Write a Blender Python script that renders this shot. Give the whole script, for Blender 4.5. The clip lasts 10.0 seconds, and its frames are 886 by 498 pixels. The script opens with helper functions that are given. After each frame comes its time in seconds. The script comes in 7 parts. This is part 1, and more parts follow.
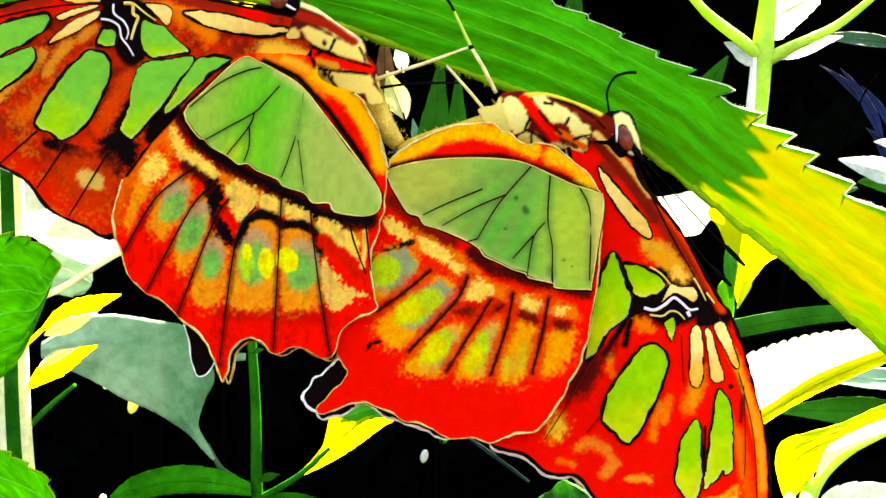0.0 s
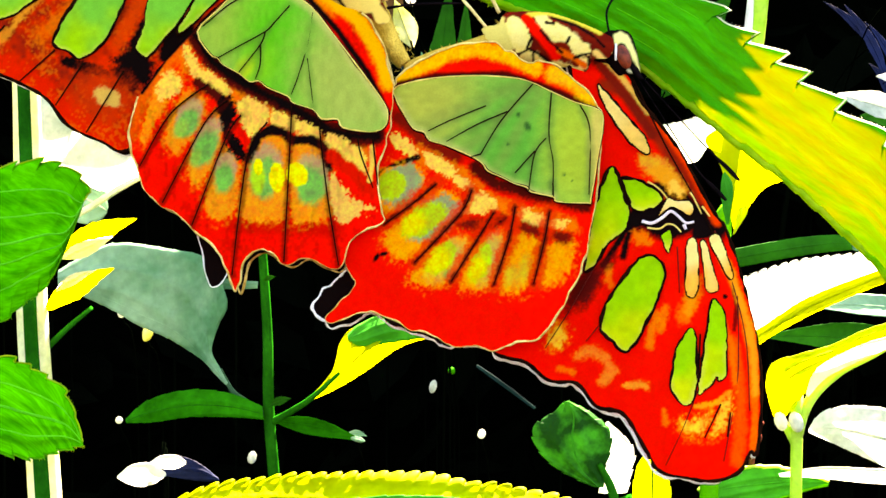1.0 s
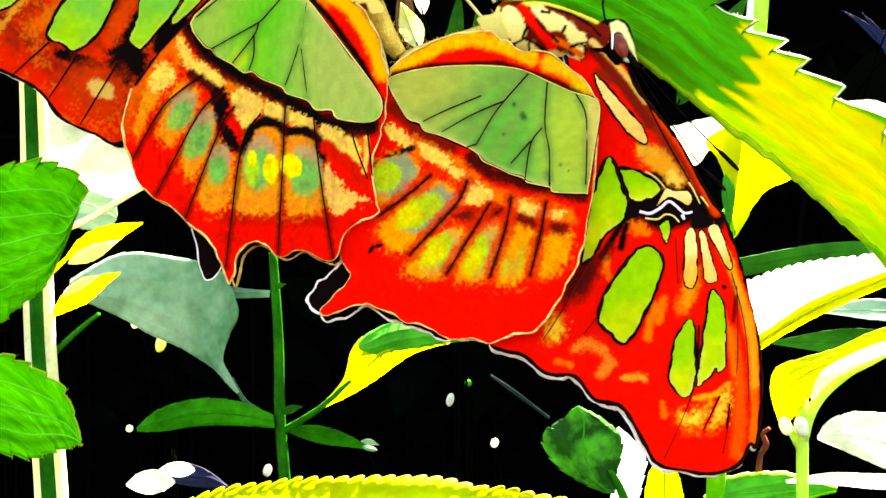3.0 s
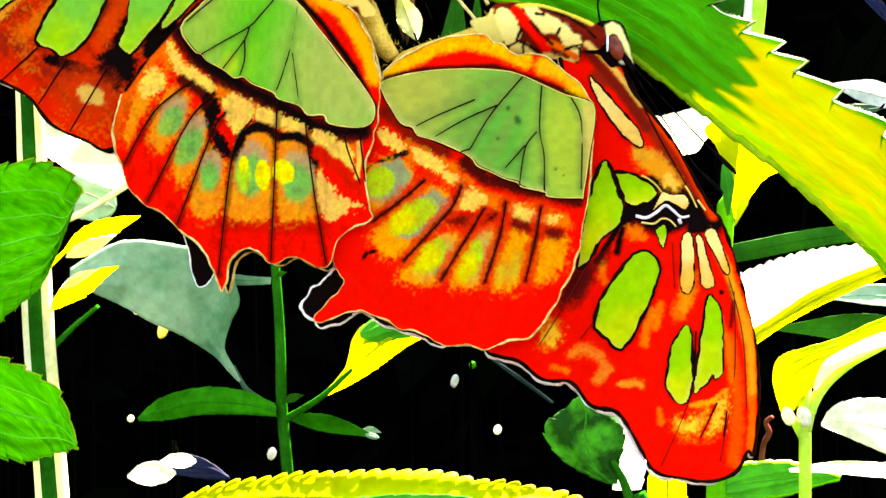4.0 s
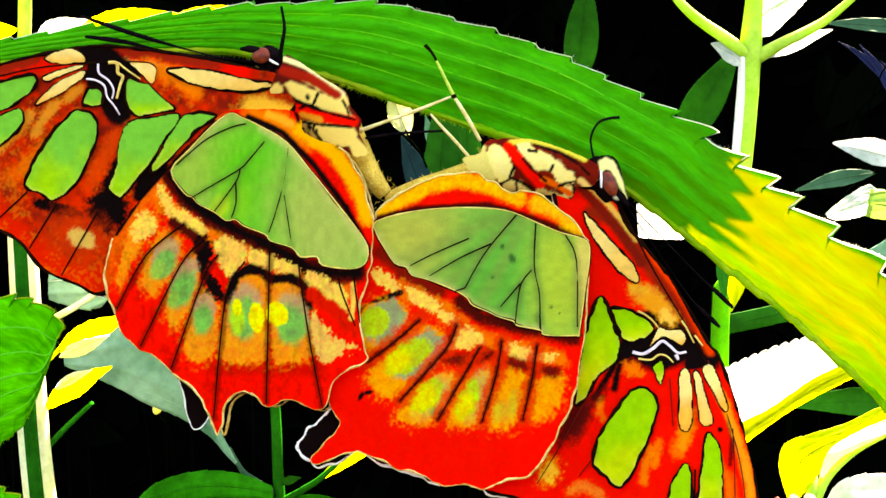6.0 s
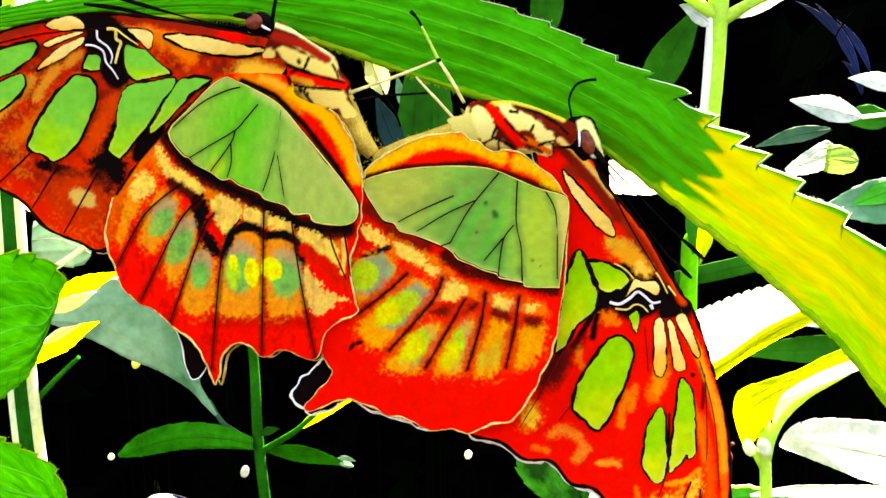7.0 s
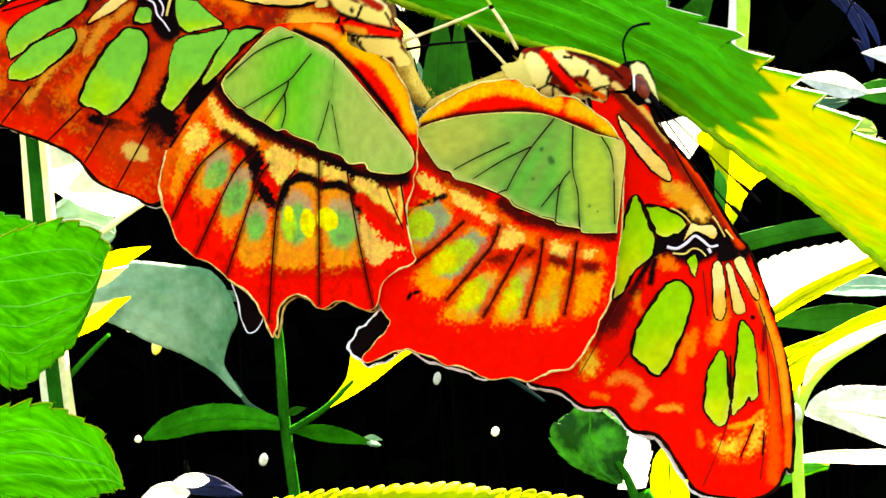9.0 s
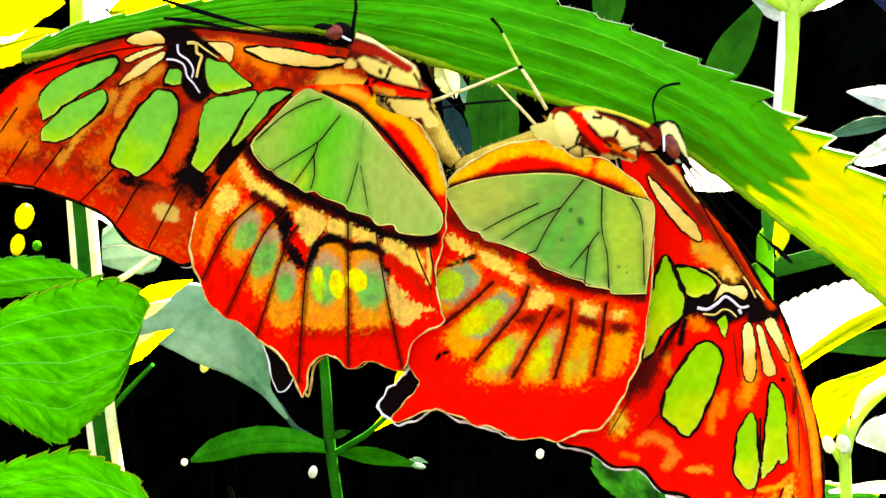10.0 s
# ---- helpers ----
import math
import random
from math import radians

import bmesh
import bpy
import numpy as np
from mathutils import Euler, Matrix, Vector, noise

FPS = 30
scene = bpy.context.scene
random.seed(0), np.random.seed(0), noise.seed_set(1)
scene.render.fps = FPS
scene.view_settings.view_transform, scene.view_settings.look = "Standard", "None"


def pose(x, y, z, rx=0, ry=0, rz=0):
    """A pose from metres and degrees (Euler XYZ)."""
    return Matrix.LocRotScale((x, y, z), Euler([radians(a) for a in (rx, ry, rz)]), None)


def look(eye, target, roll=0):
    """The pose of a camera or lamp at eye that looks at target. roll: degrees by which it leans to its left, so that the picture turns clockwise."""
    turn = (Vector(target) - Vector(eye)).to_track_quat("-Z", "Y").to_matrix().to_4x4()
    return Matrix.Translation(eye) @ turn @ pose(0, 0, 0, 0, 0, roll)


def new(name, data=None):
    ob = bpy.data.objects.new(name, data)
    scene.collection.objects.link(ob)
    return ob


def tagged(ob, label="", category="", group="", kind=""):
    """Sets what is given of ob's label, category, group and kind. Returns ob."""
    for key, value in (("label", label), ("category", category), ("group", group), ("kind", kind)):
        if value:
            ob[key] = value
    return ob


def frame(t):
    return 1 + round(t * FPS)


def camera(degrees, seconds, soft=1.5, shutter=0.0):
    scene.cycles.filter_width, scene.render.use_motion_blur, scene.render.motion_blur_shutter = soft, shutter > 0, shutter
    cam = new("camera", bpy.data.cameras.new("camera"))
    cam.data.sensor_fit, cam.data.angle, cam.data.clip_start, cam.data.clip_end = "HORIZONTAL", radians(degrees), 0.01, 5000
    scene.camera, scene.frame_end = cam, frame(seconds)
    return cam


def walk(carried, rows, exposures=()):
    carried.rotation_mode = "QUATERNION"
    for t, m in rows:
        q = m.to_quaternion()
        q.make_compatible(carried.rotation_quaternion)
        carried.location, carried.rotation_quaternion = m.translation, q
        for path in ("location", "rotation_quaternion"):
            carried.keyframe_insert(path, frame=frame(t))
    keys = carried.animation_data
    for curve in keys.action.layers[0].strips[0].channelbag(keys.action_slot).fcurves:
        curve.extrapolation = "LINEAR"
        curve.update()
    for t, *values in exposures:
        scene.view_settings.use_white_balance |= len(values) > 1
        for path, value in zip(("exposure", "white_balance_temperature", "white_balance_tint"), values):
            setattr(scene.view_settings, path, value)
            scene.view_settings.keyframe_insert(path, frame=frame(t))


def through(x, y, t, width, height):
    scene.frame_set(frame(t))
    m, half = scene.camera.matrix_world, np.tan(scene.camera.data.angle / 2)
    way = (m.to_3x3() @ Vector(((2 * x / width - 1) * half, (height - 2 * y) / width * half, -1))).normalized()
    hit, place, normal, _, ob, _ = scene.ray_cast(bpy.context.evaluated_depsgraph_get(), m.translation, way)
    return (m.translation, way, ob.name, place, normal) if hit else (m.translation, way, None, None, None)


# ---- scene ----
# Two butterflies with folded wings hang under a serrated leaf; metres, helper lists in millimetres.
cam = camera(28.0, 10.0, soft=1.5)
PATH = [
    (0, (0.00531, -0.18566, 0.00846), (0.00146, 0.01429, 0.01098), 0.74),
    (0.5, (0.00537, -0.18867, 0.00781), (0.00181, 0.01126, 0.00426), 0.87),
    (1, (0.00632, -0.19228, 0.00439), (0.00117, 0.00763, 0.00149), 0.79),
    (1.5, (-0.00052, -0.19062, 0.00227), (-0.00031, 0.00938, 0.00156), 0.60),
    (2, (0.00386, -0.19027, 0.00220), (-0.00062, 0.00968, 0.00151), 0.76),
    (2.5, (0.00809, -0.19044, 0.00003), (0.00025, 0.00940, 0.00142), 0.83),
    (4, (0.01236, -0.18822, 0.00521), (0.00184, 0.01146, 0.00107), 0.23),
    (4.5, (0.01052, -0.18660, 0.01291), (0.00199, 0.01312, 0.00682), -0.15),
    (5, (0.00700, -0.18597, 0.02148), (0.00241, 0.01387, 0.01493), -0.15),
    (5.2, (0.00775, -0.18637, 0.02187), (0.00253, 0.01349, 0.01665), -0.51),
    (6.3, (0.01267, -0.18684, 0.02074), (0.00243, 0.01282, 0.01522), -0.71),
    (6.5, (0.00980, -0.19053, 0.02431), (0.00355, 0.00911, 0.01397), -0.94),
    (7, (0.00883, -0.19617, 0.02136), (0.00440, 0.00351, 0.01100), -1.12),
    (7.5, (0.00417, -0.19602, 0.01830), (0.00300, 0.00372, 0.00813), -1.64),
    (8, (0.00523, -0.19611, 0.01258), (0.00129, 0.00373, 0.00541), -2.06),
    (8.5, (0.00066, -0.19601, 0.01316), (-0.00035, 0.00378, 0.00409), -2.13),
    (9, (-0.00050, -0.19574, 0.01373), (-0.00194, 0.00409, 0.00546), -2.15),
    (9.5, (0.00284, -0.19531, 0.02089), (-0.00349, 0.00428, 0.00978), -2.18),
    (10, (0.00419, -0.19520, 0.02388), (-0.00506, 0.00424, 0.01216), -2.26),
]
EXPOSURE, KELVIN, TINT = 4.83, 8800, 16
walk(cam, [(t, look(eye, target, roll)) for t, eye, target, roll in PATH], exposures=[(t, EXPOSURE + stops, KELVIN, TINT) for t, stops in ((0.0, -0.10), (2.5, 0.06), (5.0, -0.03), (8.0, -0.06), (10.0, 0.05))])

# ---- light ----
SUN_ELEVATION, SUN_AZIMUTH = 58.0, 28.0   # azimuth: from straight behind the leaf, towards +x
world = bpy.data.worlds.new("sky")
scene.world = world
world.use_nodes = True
sky = world.node_tree.nodes.new("ShaderNodeTexSky")
sky.sky_type = 'NISHITA'
sky.sun_disc = False
sky.sun_elevation = radians(SUN_ELEVATION)
sky.sun_rotation = radians(SUN_AZIMUTH)
sky_light = world.node_tree.nodes["Background"]
sky_light.inputs["Strength"].default_value = 0.05
world.node_tree.links.new(sky.outputs["Color"], sky_light.inputs["Color"])
sun = new("sun", bpy.data.lights.new("sun", 'SUN'))
sun.data.energy, sun.data.angle, sun.data.color = 5.0, radians(0.5), (1.0, 0.95, 0.86)
_e, _a = radians(SUN_ELEVATION), radians(SUN_AZIMUTH)
sun.matrix_world = look((math.cos(_e) * math.sin(_a), math.cos(_e) * math.cos(_a), math.sin(_e)), (0, 0, 0))

# ---- materials ----
def shader(name):
    mat = bpy.data.materials.new(name)
    mat.use_nodes = True
    tree = mat.node_tree
    return mat, tree, tree.nodes["Principled BSDF"], tree.nodes["Material Output"]


def noise_tex(tree, scale, detail=4.0, rough=0.6, stretch=None):
    coord = tree.nodes.new("ShaderNodeTexCoord")
    tex = tree.nodes.new("ShaderNodeTexNoise")
    tex.inputs["Scale"].default_value, tex.inputs["Detail"].default_value, tex.inputs["Roughness"].default_value = scale, detail, rough
    if stretch:
        mapping = tree.nodes.new("ShaderNodeMapping")
        mapping.inputs["Scale"].default_value = stretch
        tree.links.new(coord.outputs["Object"], mapping.inputs["Vector"])
        tree.links.new(mapping.outputs["Vector"], tex.inputs["Vector"])
    else:
        tree.links.new(coord.outputs["Object"], tex.inputs["Vector"])
    return tex.outputs["Fac"]


def ramp(tree, fac, stops):
    node = tree.nodes.new("ShaderNodeValToRGB")
    els = node.color_ramp.elements
    while len(els) < len(stops):
        els.new(0.5)
    for el, (at, col) in zip(els, stops):
        el.position, el.color = at, (*col, 1)
    tree.links.new(fac, node.inputs["Fac"])
    return node.outputs["Color"]


def mixed(tree, fac, a, b, mode='MIX'):
    node = tree.nodes.new("ShaderNodeMix")
    node.data_type, node.blend_type = 'RGBA', mode
    for sock, value in ((node.inputs[0], fac), (node.inputs[6], a), (node.inputs[7], b)):
        if isinstance(value, (int, float)):
            sock.default_value = value
        elif isinstance(value, tuple):
            sock.default_value = (*value, 1)
        else:
            tree.links.new(value, sock)
    return node.outputs[2]


def bump(tree, bsdf, height, strength, distance):
    node = tree.nodes.new("ShaderNodeBump")
    node.inputs["Strength"].default_value, node.inputs["Distance"].default_value = strength, distance
    tree.links.new(height, node.inputs["Height"])
    tree.links.new(node.outputs["Normal"], bsdf.inputs["Normal"])


def see_through(tree, bsdf, out, colour, share):
    """Lets a share of the light through the sheet."""
    trans = tree.nodes.new("ShaderNodeBsdfTranslucent")
    both = tree.nodes.new("ShaderNodeMixShader")
    both.inputs[0].default_value = share
    if isinstance(colour, tuple):
        trans.inputs["Color"].default_value = (*colour, 1)
    else:
        tree.links.new(colour, trans.inputs["Color"])
    tree.links.new(bsdf.outputs[0], both.inputs[1])
    tree.links.new(trans.outputs[0], both.inputs[2])
    tree.links.new(both.outputs[0], out.inputs["Surface"])


def mottled(name, dark, light, scale, rough=0.6, share=0.0, bump_by=0.3, sheen=0.2, stretch=None, lo=0.35, hi=0.65, through_col=None):
    """A surface that varies between two colours at two scales, with fine relief; share: light that it lets through."""
    mat, tree, bsdf, out = shader(name)
    coarse = noise_tex(tree, scale, 4, 0.6, stretch)
    fine = noise_tex(tree, scale * 7, 3, 0.65, stretch)
    col = ramp(tree, coarse, ((lo, dark), (hi, light)))
    grain = ramp(tree, fine, ((0.3, (0.78, 0.78, 0.78)), (0.7, (1.1, 1.1, 1.1))))
    col = mixed(tree, 1.0, col, grain, 'MULTIPLY')
    tree.links.new(col, bsdf.inputs["Base Color"])
    bsdf.inputs["Roughness"].default_value = rough
    bsdf.inputs["Specular IOR Level"].default_value = sheen
    bump(tree, bsdf, fine, bump_by, 0.0002)
    if share:
        see_through(tree, bsdf, out, through_col or col, share)
    return mat


def pigment(name, share=0.35):
    """Scaled wing membrane: its colours are stored on the mesh, with the grain of the scales over them."""
    mat, tree, bsdf, out = shader(name)
    stored = tree.nodes.new("ShaderNodeAttribute")
    stored.attribute_name = "pigment"
    fine = noise_tex(tree, 5200, 3, 0.7)
    grain = ramp(tree, fine, ((0.3, (0.94, 0.91, 0.88)), (0.65, (1.04, 1.03, 1.02))))
    col = mixed(tree, 1.0, stored.outputs["Color"], grain, 'MULTIPLY')
    tree.links.new(col, bsdf.inputs["Base Color"])
    bsdf.inputs["Roughness"].default_value, bsdf.inputs["Specular IOR Level"].default_value = 0.8, 0.02
    bump(tree, bsdf, fine, 0.25, 0.0001)
    see_through(tree, bsdf, out, col, share)
    return mat


M_WING = pigment("wing_scales")
M_CREAM = mottled("cream_scales", (0.72, 0.46, 0.08), (0.88, 0.66, 0.18), 420, 0.7, 0.25, 0.3, 0.08)
M_VEIN = mottled("dark_vein", (0.004, 0.0015, 0.001), (0.014, 0.004, 0.002), 700, 0.8, sheen=0.0)
M_FRINGE = mottled("pale_fringe", (0.50, 0.28, 0.04), (0.85, 0.66, 0.22), 900, 0.7, 0.2)
M_WHITE = mottled("white_fringe", (0.84, 0.80, 0.74), (0.92, 0.89, 0.85), 900, 0.7, 0.2)
M_PINK = mottled("pinkish_scales", (0.78, 0.62, 0.66), (0.90, 0.78, 0.80), 900, 0.7, 0.2)
M_BLACK = mottled("black_scales", (0.002, 0.0015, 0.002), (0.007, 0.004, 0.005), 900, 0.8, sheen=0.0)
M_FUR = mottled("cream_fur", (0.42, 0.26, 0.03), (0.70, 0.48, 0.08), 600, 0.9, 0.0, 0.9, 0.03)
M_MAROON = mottled("maroon_scales", (0.03, 0.002, 0.0015), (0.12, 0.006, 0.004), 700, 0.7, sheen=0.05)
M_EYE = mottled("brown_eye", (0.07, 0.010, 0.004), (0.22, 0.03, 0.010), 1200, 0.35, 0.0, 0.1, 0.15)
M_LEG = mottled("pale_leg", (0.55, 0.40, 0.12), (0.82, 0.70, 0.32), 800, 0.5)

M_YOUNG_LEG = mottled("green_leg", (0.30, 0.42, 0.03), (0.55, 0.60, 0.10), 700, 0.5)


def veined_leaf(name, dark, light, through, through_vein, share, slant=0.0, pull=0.22, low=None, grain=1.0):
    """Thick leaf: light from behind comes through yellow, less so where the fine veins run. Its grain follows the blade (stored as
    mm along and across it); slant: how far the grain leans across for each mm along; low: tint of the light through the lower half."""
    mat, tree, bsdf, out = shader(name)
    stored = tree.nodes.new("ShaderNodeAttribute")
    stored.attribute_name = "lamina"
    split, join = tree.nodes.new("ShaderNodeSeparateXYZ"), tree.nodes.new("ShaderNodeCombineXYZ")
    tree.links.new(stored.outputs["Vector"], split.inputs[0])

    def sums(a, ka, b, kb):
        node = tree.nodes.new("ShaderNodeMath")
        node.operation = 'MULTIPLY_ADD'
        tree.links.new(a, node.inputs[0])
        node.inputs[1].default_value = ka
        if b is None:
            node.inputs[2].default_value = kb
        else:
            tail = tree.nodes.new("ShaderNodeMath")
            tail.operation = 'MULTIPLY'
            tree.links.new(b, tail.inputs[0])
            tail.inputs[1].default_value = kb
            tree.links.new(tail.outputs[0], node.inputs[2])
        return node.outputs[0]
    # squeezed along the blade, so that the grain runs along it
    tree.links.new(sums(split.outputs[0], pull, None, 0.0), join.inputs[0])
    tree.links.new(sums(split.outputs[0], slant, split.outputs[1], 1.0), join.inputs[1])

    def field(scale, detail):
        tex = tree.nodes.new("ShaderNodeTexNoise")
        tex.inputs["Scale"].default_value, tex.inputs["Detail"].default_value, tex.inputs["Roughness"].default_value = scale * grain, detail, 0.62
        tree.links.new(join.outputs[0], tex.inputs["Vector"])
        return tex.outputs["Fac"]
    runs, fine = field(0.55, 4), field(2.1, 3)
    col = mixed(tree, 1.0, ramp(tree, runs, ((0.38, dark), (0.64, light))), ramp(tree, fine, ((0.3, (0.72, 0.78, 0.72)), (0.7, (1.2, 1.12, 1.1)))), 'MULTIPLY')
    tree.links.new(col, bsdf.inputs["Base Color"])
    bsdf.inputs["Roughness"].default_value, bsdf.inputs["Specular IOR Level"].default_value = 0.55, 0.01
    bump(tree, bsdf, runs, 0.7, 0.0004)
    glow = ramp(tree, field(0.9, 5), ((0.56, through), (0.76, through_vein)))
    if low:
        # this greener tint stands in for weaker sun through the lower half
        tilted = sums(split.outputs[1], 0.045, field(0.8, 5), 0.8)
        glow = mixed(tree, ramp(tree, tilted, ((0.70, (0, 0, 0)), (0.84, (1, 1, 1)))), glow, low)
    see_through(tree, bsdf, out, glow, share)
    return mat


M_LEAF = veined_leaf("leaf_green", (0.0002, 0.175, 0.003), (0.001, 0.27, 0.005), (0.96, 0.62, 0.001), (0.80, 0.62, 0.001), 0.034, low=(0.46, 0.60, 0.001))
M_NEAR = veined_leaf("near_leaf", (0.001, 0.26, 0.002), (0.03, 0.48, 0.008), (0.2, 0.5, 0.005), (0.1, 0.4, 0.005), 0.02, -0.3, 0.16, grain=1.7)
M_NEAR_RIB = mottled("near_leaf_rib", (0.02, 0.38, 0.006), (0.05, 0.48, 0.010), 200, 0.5, 0.05)
M_LEAF_RIB = mottled("leaf_rib", (0.015, 0.27, 0.004), (0.06, 0.36, 0.006), 200, 0.5, 0.05, sheen=0.05, through_col=(0.6, 0.5, 0.004))
M_LEAF_HEM = mottled("leaf_hem", (0.06, 0.34, 0.004), (0.36, 0.46, 0.02), 200, 0.7, 0.35, 0.8, 0.02, through_col=(0.42, 0.62, 0.004))
M_LEAF_DOWN = mottled("leaf_down", (0.78, 0.80, 0.50), (0.90, 0.90, 0.72), 300, 0.6, 0.5)
M_LEAF_EDGE = mottled("leaf_tooth", (0.34, 0.62, 0.05), (0.6, 0.78, 0.2), 300, 0.6, 0.4)
# M_DEEP, M_MID, M_DIM and M_SHADY carry leaf shade in their darker greens
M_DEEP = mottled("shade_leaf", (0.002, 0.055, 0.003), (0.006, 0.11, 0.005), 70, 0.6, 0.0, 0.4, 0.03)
# shade on the herb's paired leaves, put into a green of their own
M_PAIR_SHADED = mottled("shaded_pair_leaf", (0.0003, 0.06, 0.002), (0.001, 0.17, 0.006), 90, 0.7, 0.0, 0.5, 0.0)
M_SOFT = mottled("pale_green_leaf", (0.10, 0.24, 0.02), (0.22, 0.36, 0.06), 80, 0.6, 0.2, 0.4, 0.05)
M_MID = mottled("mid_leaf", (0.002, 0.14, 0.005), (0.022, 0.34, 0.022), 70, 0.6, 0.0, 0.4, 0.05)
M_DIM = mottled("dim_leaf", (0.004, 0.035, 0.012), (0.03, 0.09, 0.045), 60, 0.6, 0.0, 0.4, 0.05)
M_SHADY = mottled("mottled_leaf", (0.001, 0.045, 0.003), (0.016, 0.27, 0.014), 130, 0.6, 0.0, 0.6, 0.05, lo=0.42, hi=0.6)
M_PALE = mottled("pale_leaf", (0.045, 0.16, 0.075), (0.19, 0.34, 0.22), 60, 0.6, 0.0, 0.4, 0.06, lo=0.38, hi=0.62)
# strong yellow stands for sunlit leaves, against the shaded greens above
M_BRIGHT = mottled("bright_leaf", (0.30, 0.46, 0.002), (0.50, 0.56, 0.004), 80, 0.5, 0.5, 0.4, 0.1, through_col=(0.60, 0.55, 0.004))
M_SILVER = mottled("silvery_leaf", (0.36, 0.46, 0.34), (0.70, 0.72, 0.62), 90, 0.5, 0.45, 0.3, 0.2, lo=0.32, hi=0.52)
M_LIME = mottled("lime_leaf", (0.20, 0.46, 0.004), (0.42, 0.56, 0.02), 80, 0.5, 0.4, 0.4, 0.1, through_col=(0.5, 0.6, 0.01))
M_STEM = mottled("green_stem", (0.0005, 0.055, 0.003), (0.002, 0.11, 0.006), 150, 0.7, 0.0, 0.3, 0.0)
M_STEM_PALE = mottled("pale_stem", (0.62, 0.68, 0.26), (0.82, 0.84, 0.56), 150, 0.5, 0.25, 0.3, 0.2, through_col=(0.8, 0.8, 0.4))
M_STEM_LIME = mottled("lime_stem", (0.24, 0.50, 0.02), (0.44, 0.62, 0.08), 150, 0.5, 0.2, 0.3, 0.2, through_col=(0.45, 0.7, 0.12))
M_SOIL = mottled("dark_soil", (0.002, 0.0015, 0.001), (0.008, 0.006, 0.004), 40, 0.95, 0.0, 1.0, 0.02)
# near black carries the deep shade of the hedge and hides the added stalks
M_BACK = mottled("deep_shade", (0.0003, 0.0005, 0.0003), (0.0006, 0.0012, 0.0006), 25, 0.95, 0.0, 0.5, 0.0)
M_TWIG = mottled("red_twig", (0.06, 0.012, 0.008), (0.16, 0.03, 0.02), 300, 0.7, 0.0, 0.4, 0.03)
M_CREAMY = mottled("cream_leaf", (0.55, 0.55, 0.04), (0.72, 0.70, 0.45), 90, 0.5, 0.4, 0.3, 0.2)
M_DRY = mottled("dry_leaf", (0.02, 0.008, 0.003), (0.09, 0.05, 0.02), 120, 0.8, 0.1, 0.5, 0.03)
M_TEAL = mottled("teal_leaf", (0.001, 0.012, 0.013), (0.010, 0.042, 0.046), 60, 0.6, 0.0, 0.4, 0.05)
M_BLUE = mottled("bluish_petal", (0.0003, 0.001, 0.012), (0.001, 0.008, 0.05), 90, 0.7, 0.0, 0.6, 0.1)


# ---- shape helpers (millimetres in, metres out) ----
MM = 0.001


def part(name, bm, material, parent=None, label="", smooth_faces=True):
    me = bpy.data.meshes.new(name)
    bm.to_mesh(me)
    bm.free()
    if smooth_faces:
        me.polygons.foreach_set("use_smooth", [True] * len(me.polygons))
    me.materials.append(material)
    ob = new(name, me)
    ob.parent = parent
    if label:
        tagged(ob, label)
    return ob


def thing(name, label, category, group="", at=(0, 0, 0)):
    ob = new(name)
    ob.location = Vector(at) * MM
    ob.empty_display_size = 0.005
    return tagged(ob, label, category, group)


def rounded(pts, n=5, closed=True):
    """A smooth line through control points of any dimension (Catmull-Rom)."""
    p = np.array(pts, float)
    k = len(p)
    out = []
    for i in range(k if closed else k - 1):
        if closed:
            a, b, c, d = p[(i - 1) % k], p[i], p[(i + 1) % k], p[(i + 2) % k]
        else:
            a, b, c, d = p[max(i - 1, 0)], p[i], p[i + 1], p[min(i + 2, k - 1)]
        for s in np.arange(n) / n:
            out.append(0.5 * (2 * b + (c - a) * s + (2 * a - 5 * b + 4 * c - d) * s * s + (3 * b - a - 3 * c + d) * s ** 3))
    if not closed:
        out.append(p[-1])
    return np.array(out)


def tube(bm, pts, radii, sides=6, flat=1.0):
    """A tapered tube along 3D points (mm); flat squeezes it along y."""
    p = np.array(pts, float)
    n = len(p)
    r = np.interp(np.linspace(0, 1, n), np.linspace(0, 1, len(np.atleast_1d(radii))), np.atleast_1d(radii))
    rings = []
    for i in range(n):
        d = p[min(i + 1, n - 1)] - p[max(i - 1, 0)]
        d = d / (np.linalg.norm(d) + 1e-9)
        side = np.cross(d, (0, 1, 0))
        if np.linalg.norm(side) < 0.1:
            side = np.cross(d, (1, 0, 0))
        side /= np.linalg.norm(side)
        other = np.cross(side, d)
        ring = []
        for k in range(sides):
            a = 2 * math.pi * k / sides
            q = p[i] + r[i] * (math.cos(a) * side + flat * math.sin(a) * other)
            ring.append(bm.verts.new(Vector(q) * MM))
        rings.append(ring)
    for a, b in zip(rings, rings[1:]):
        for k in range(sides):
            bm.faces.new((a[k], a[(k + 1) % sides], b[(k + 1) % sides], b[k]))
    bm.faces.new(rings[0][::-1])
    bm.faces.new(rings[-1])
    return bm


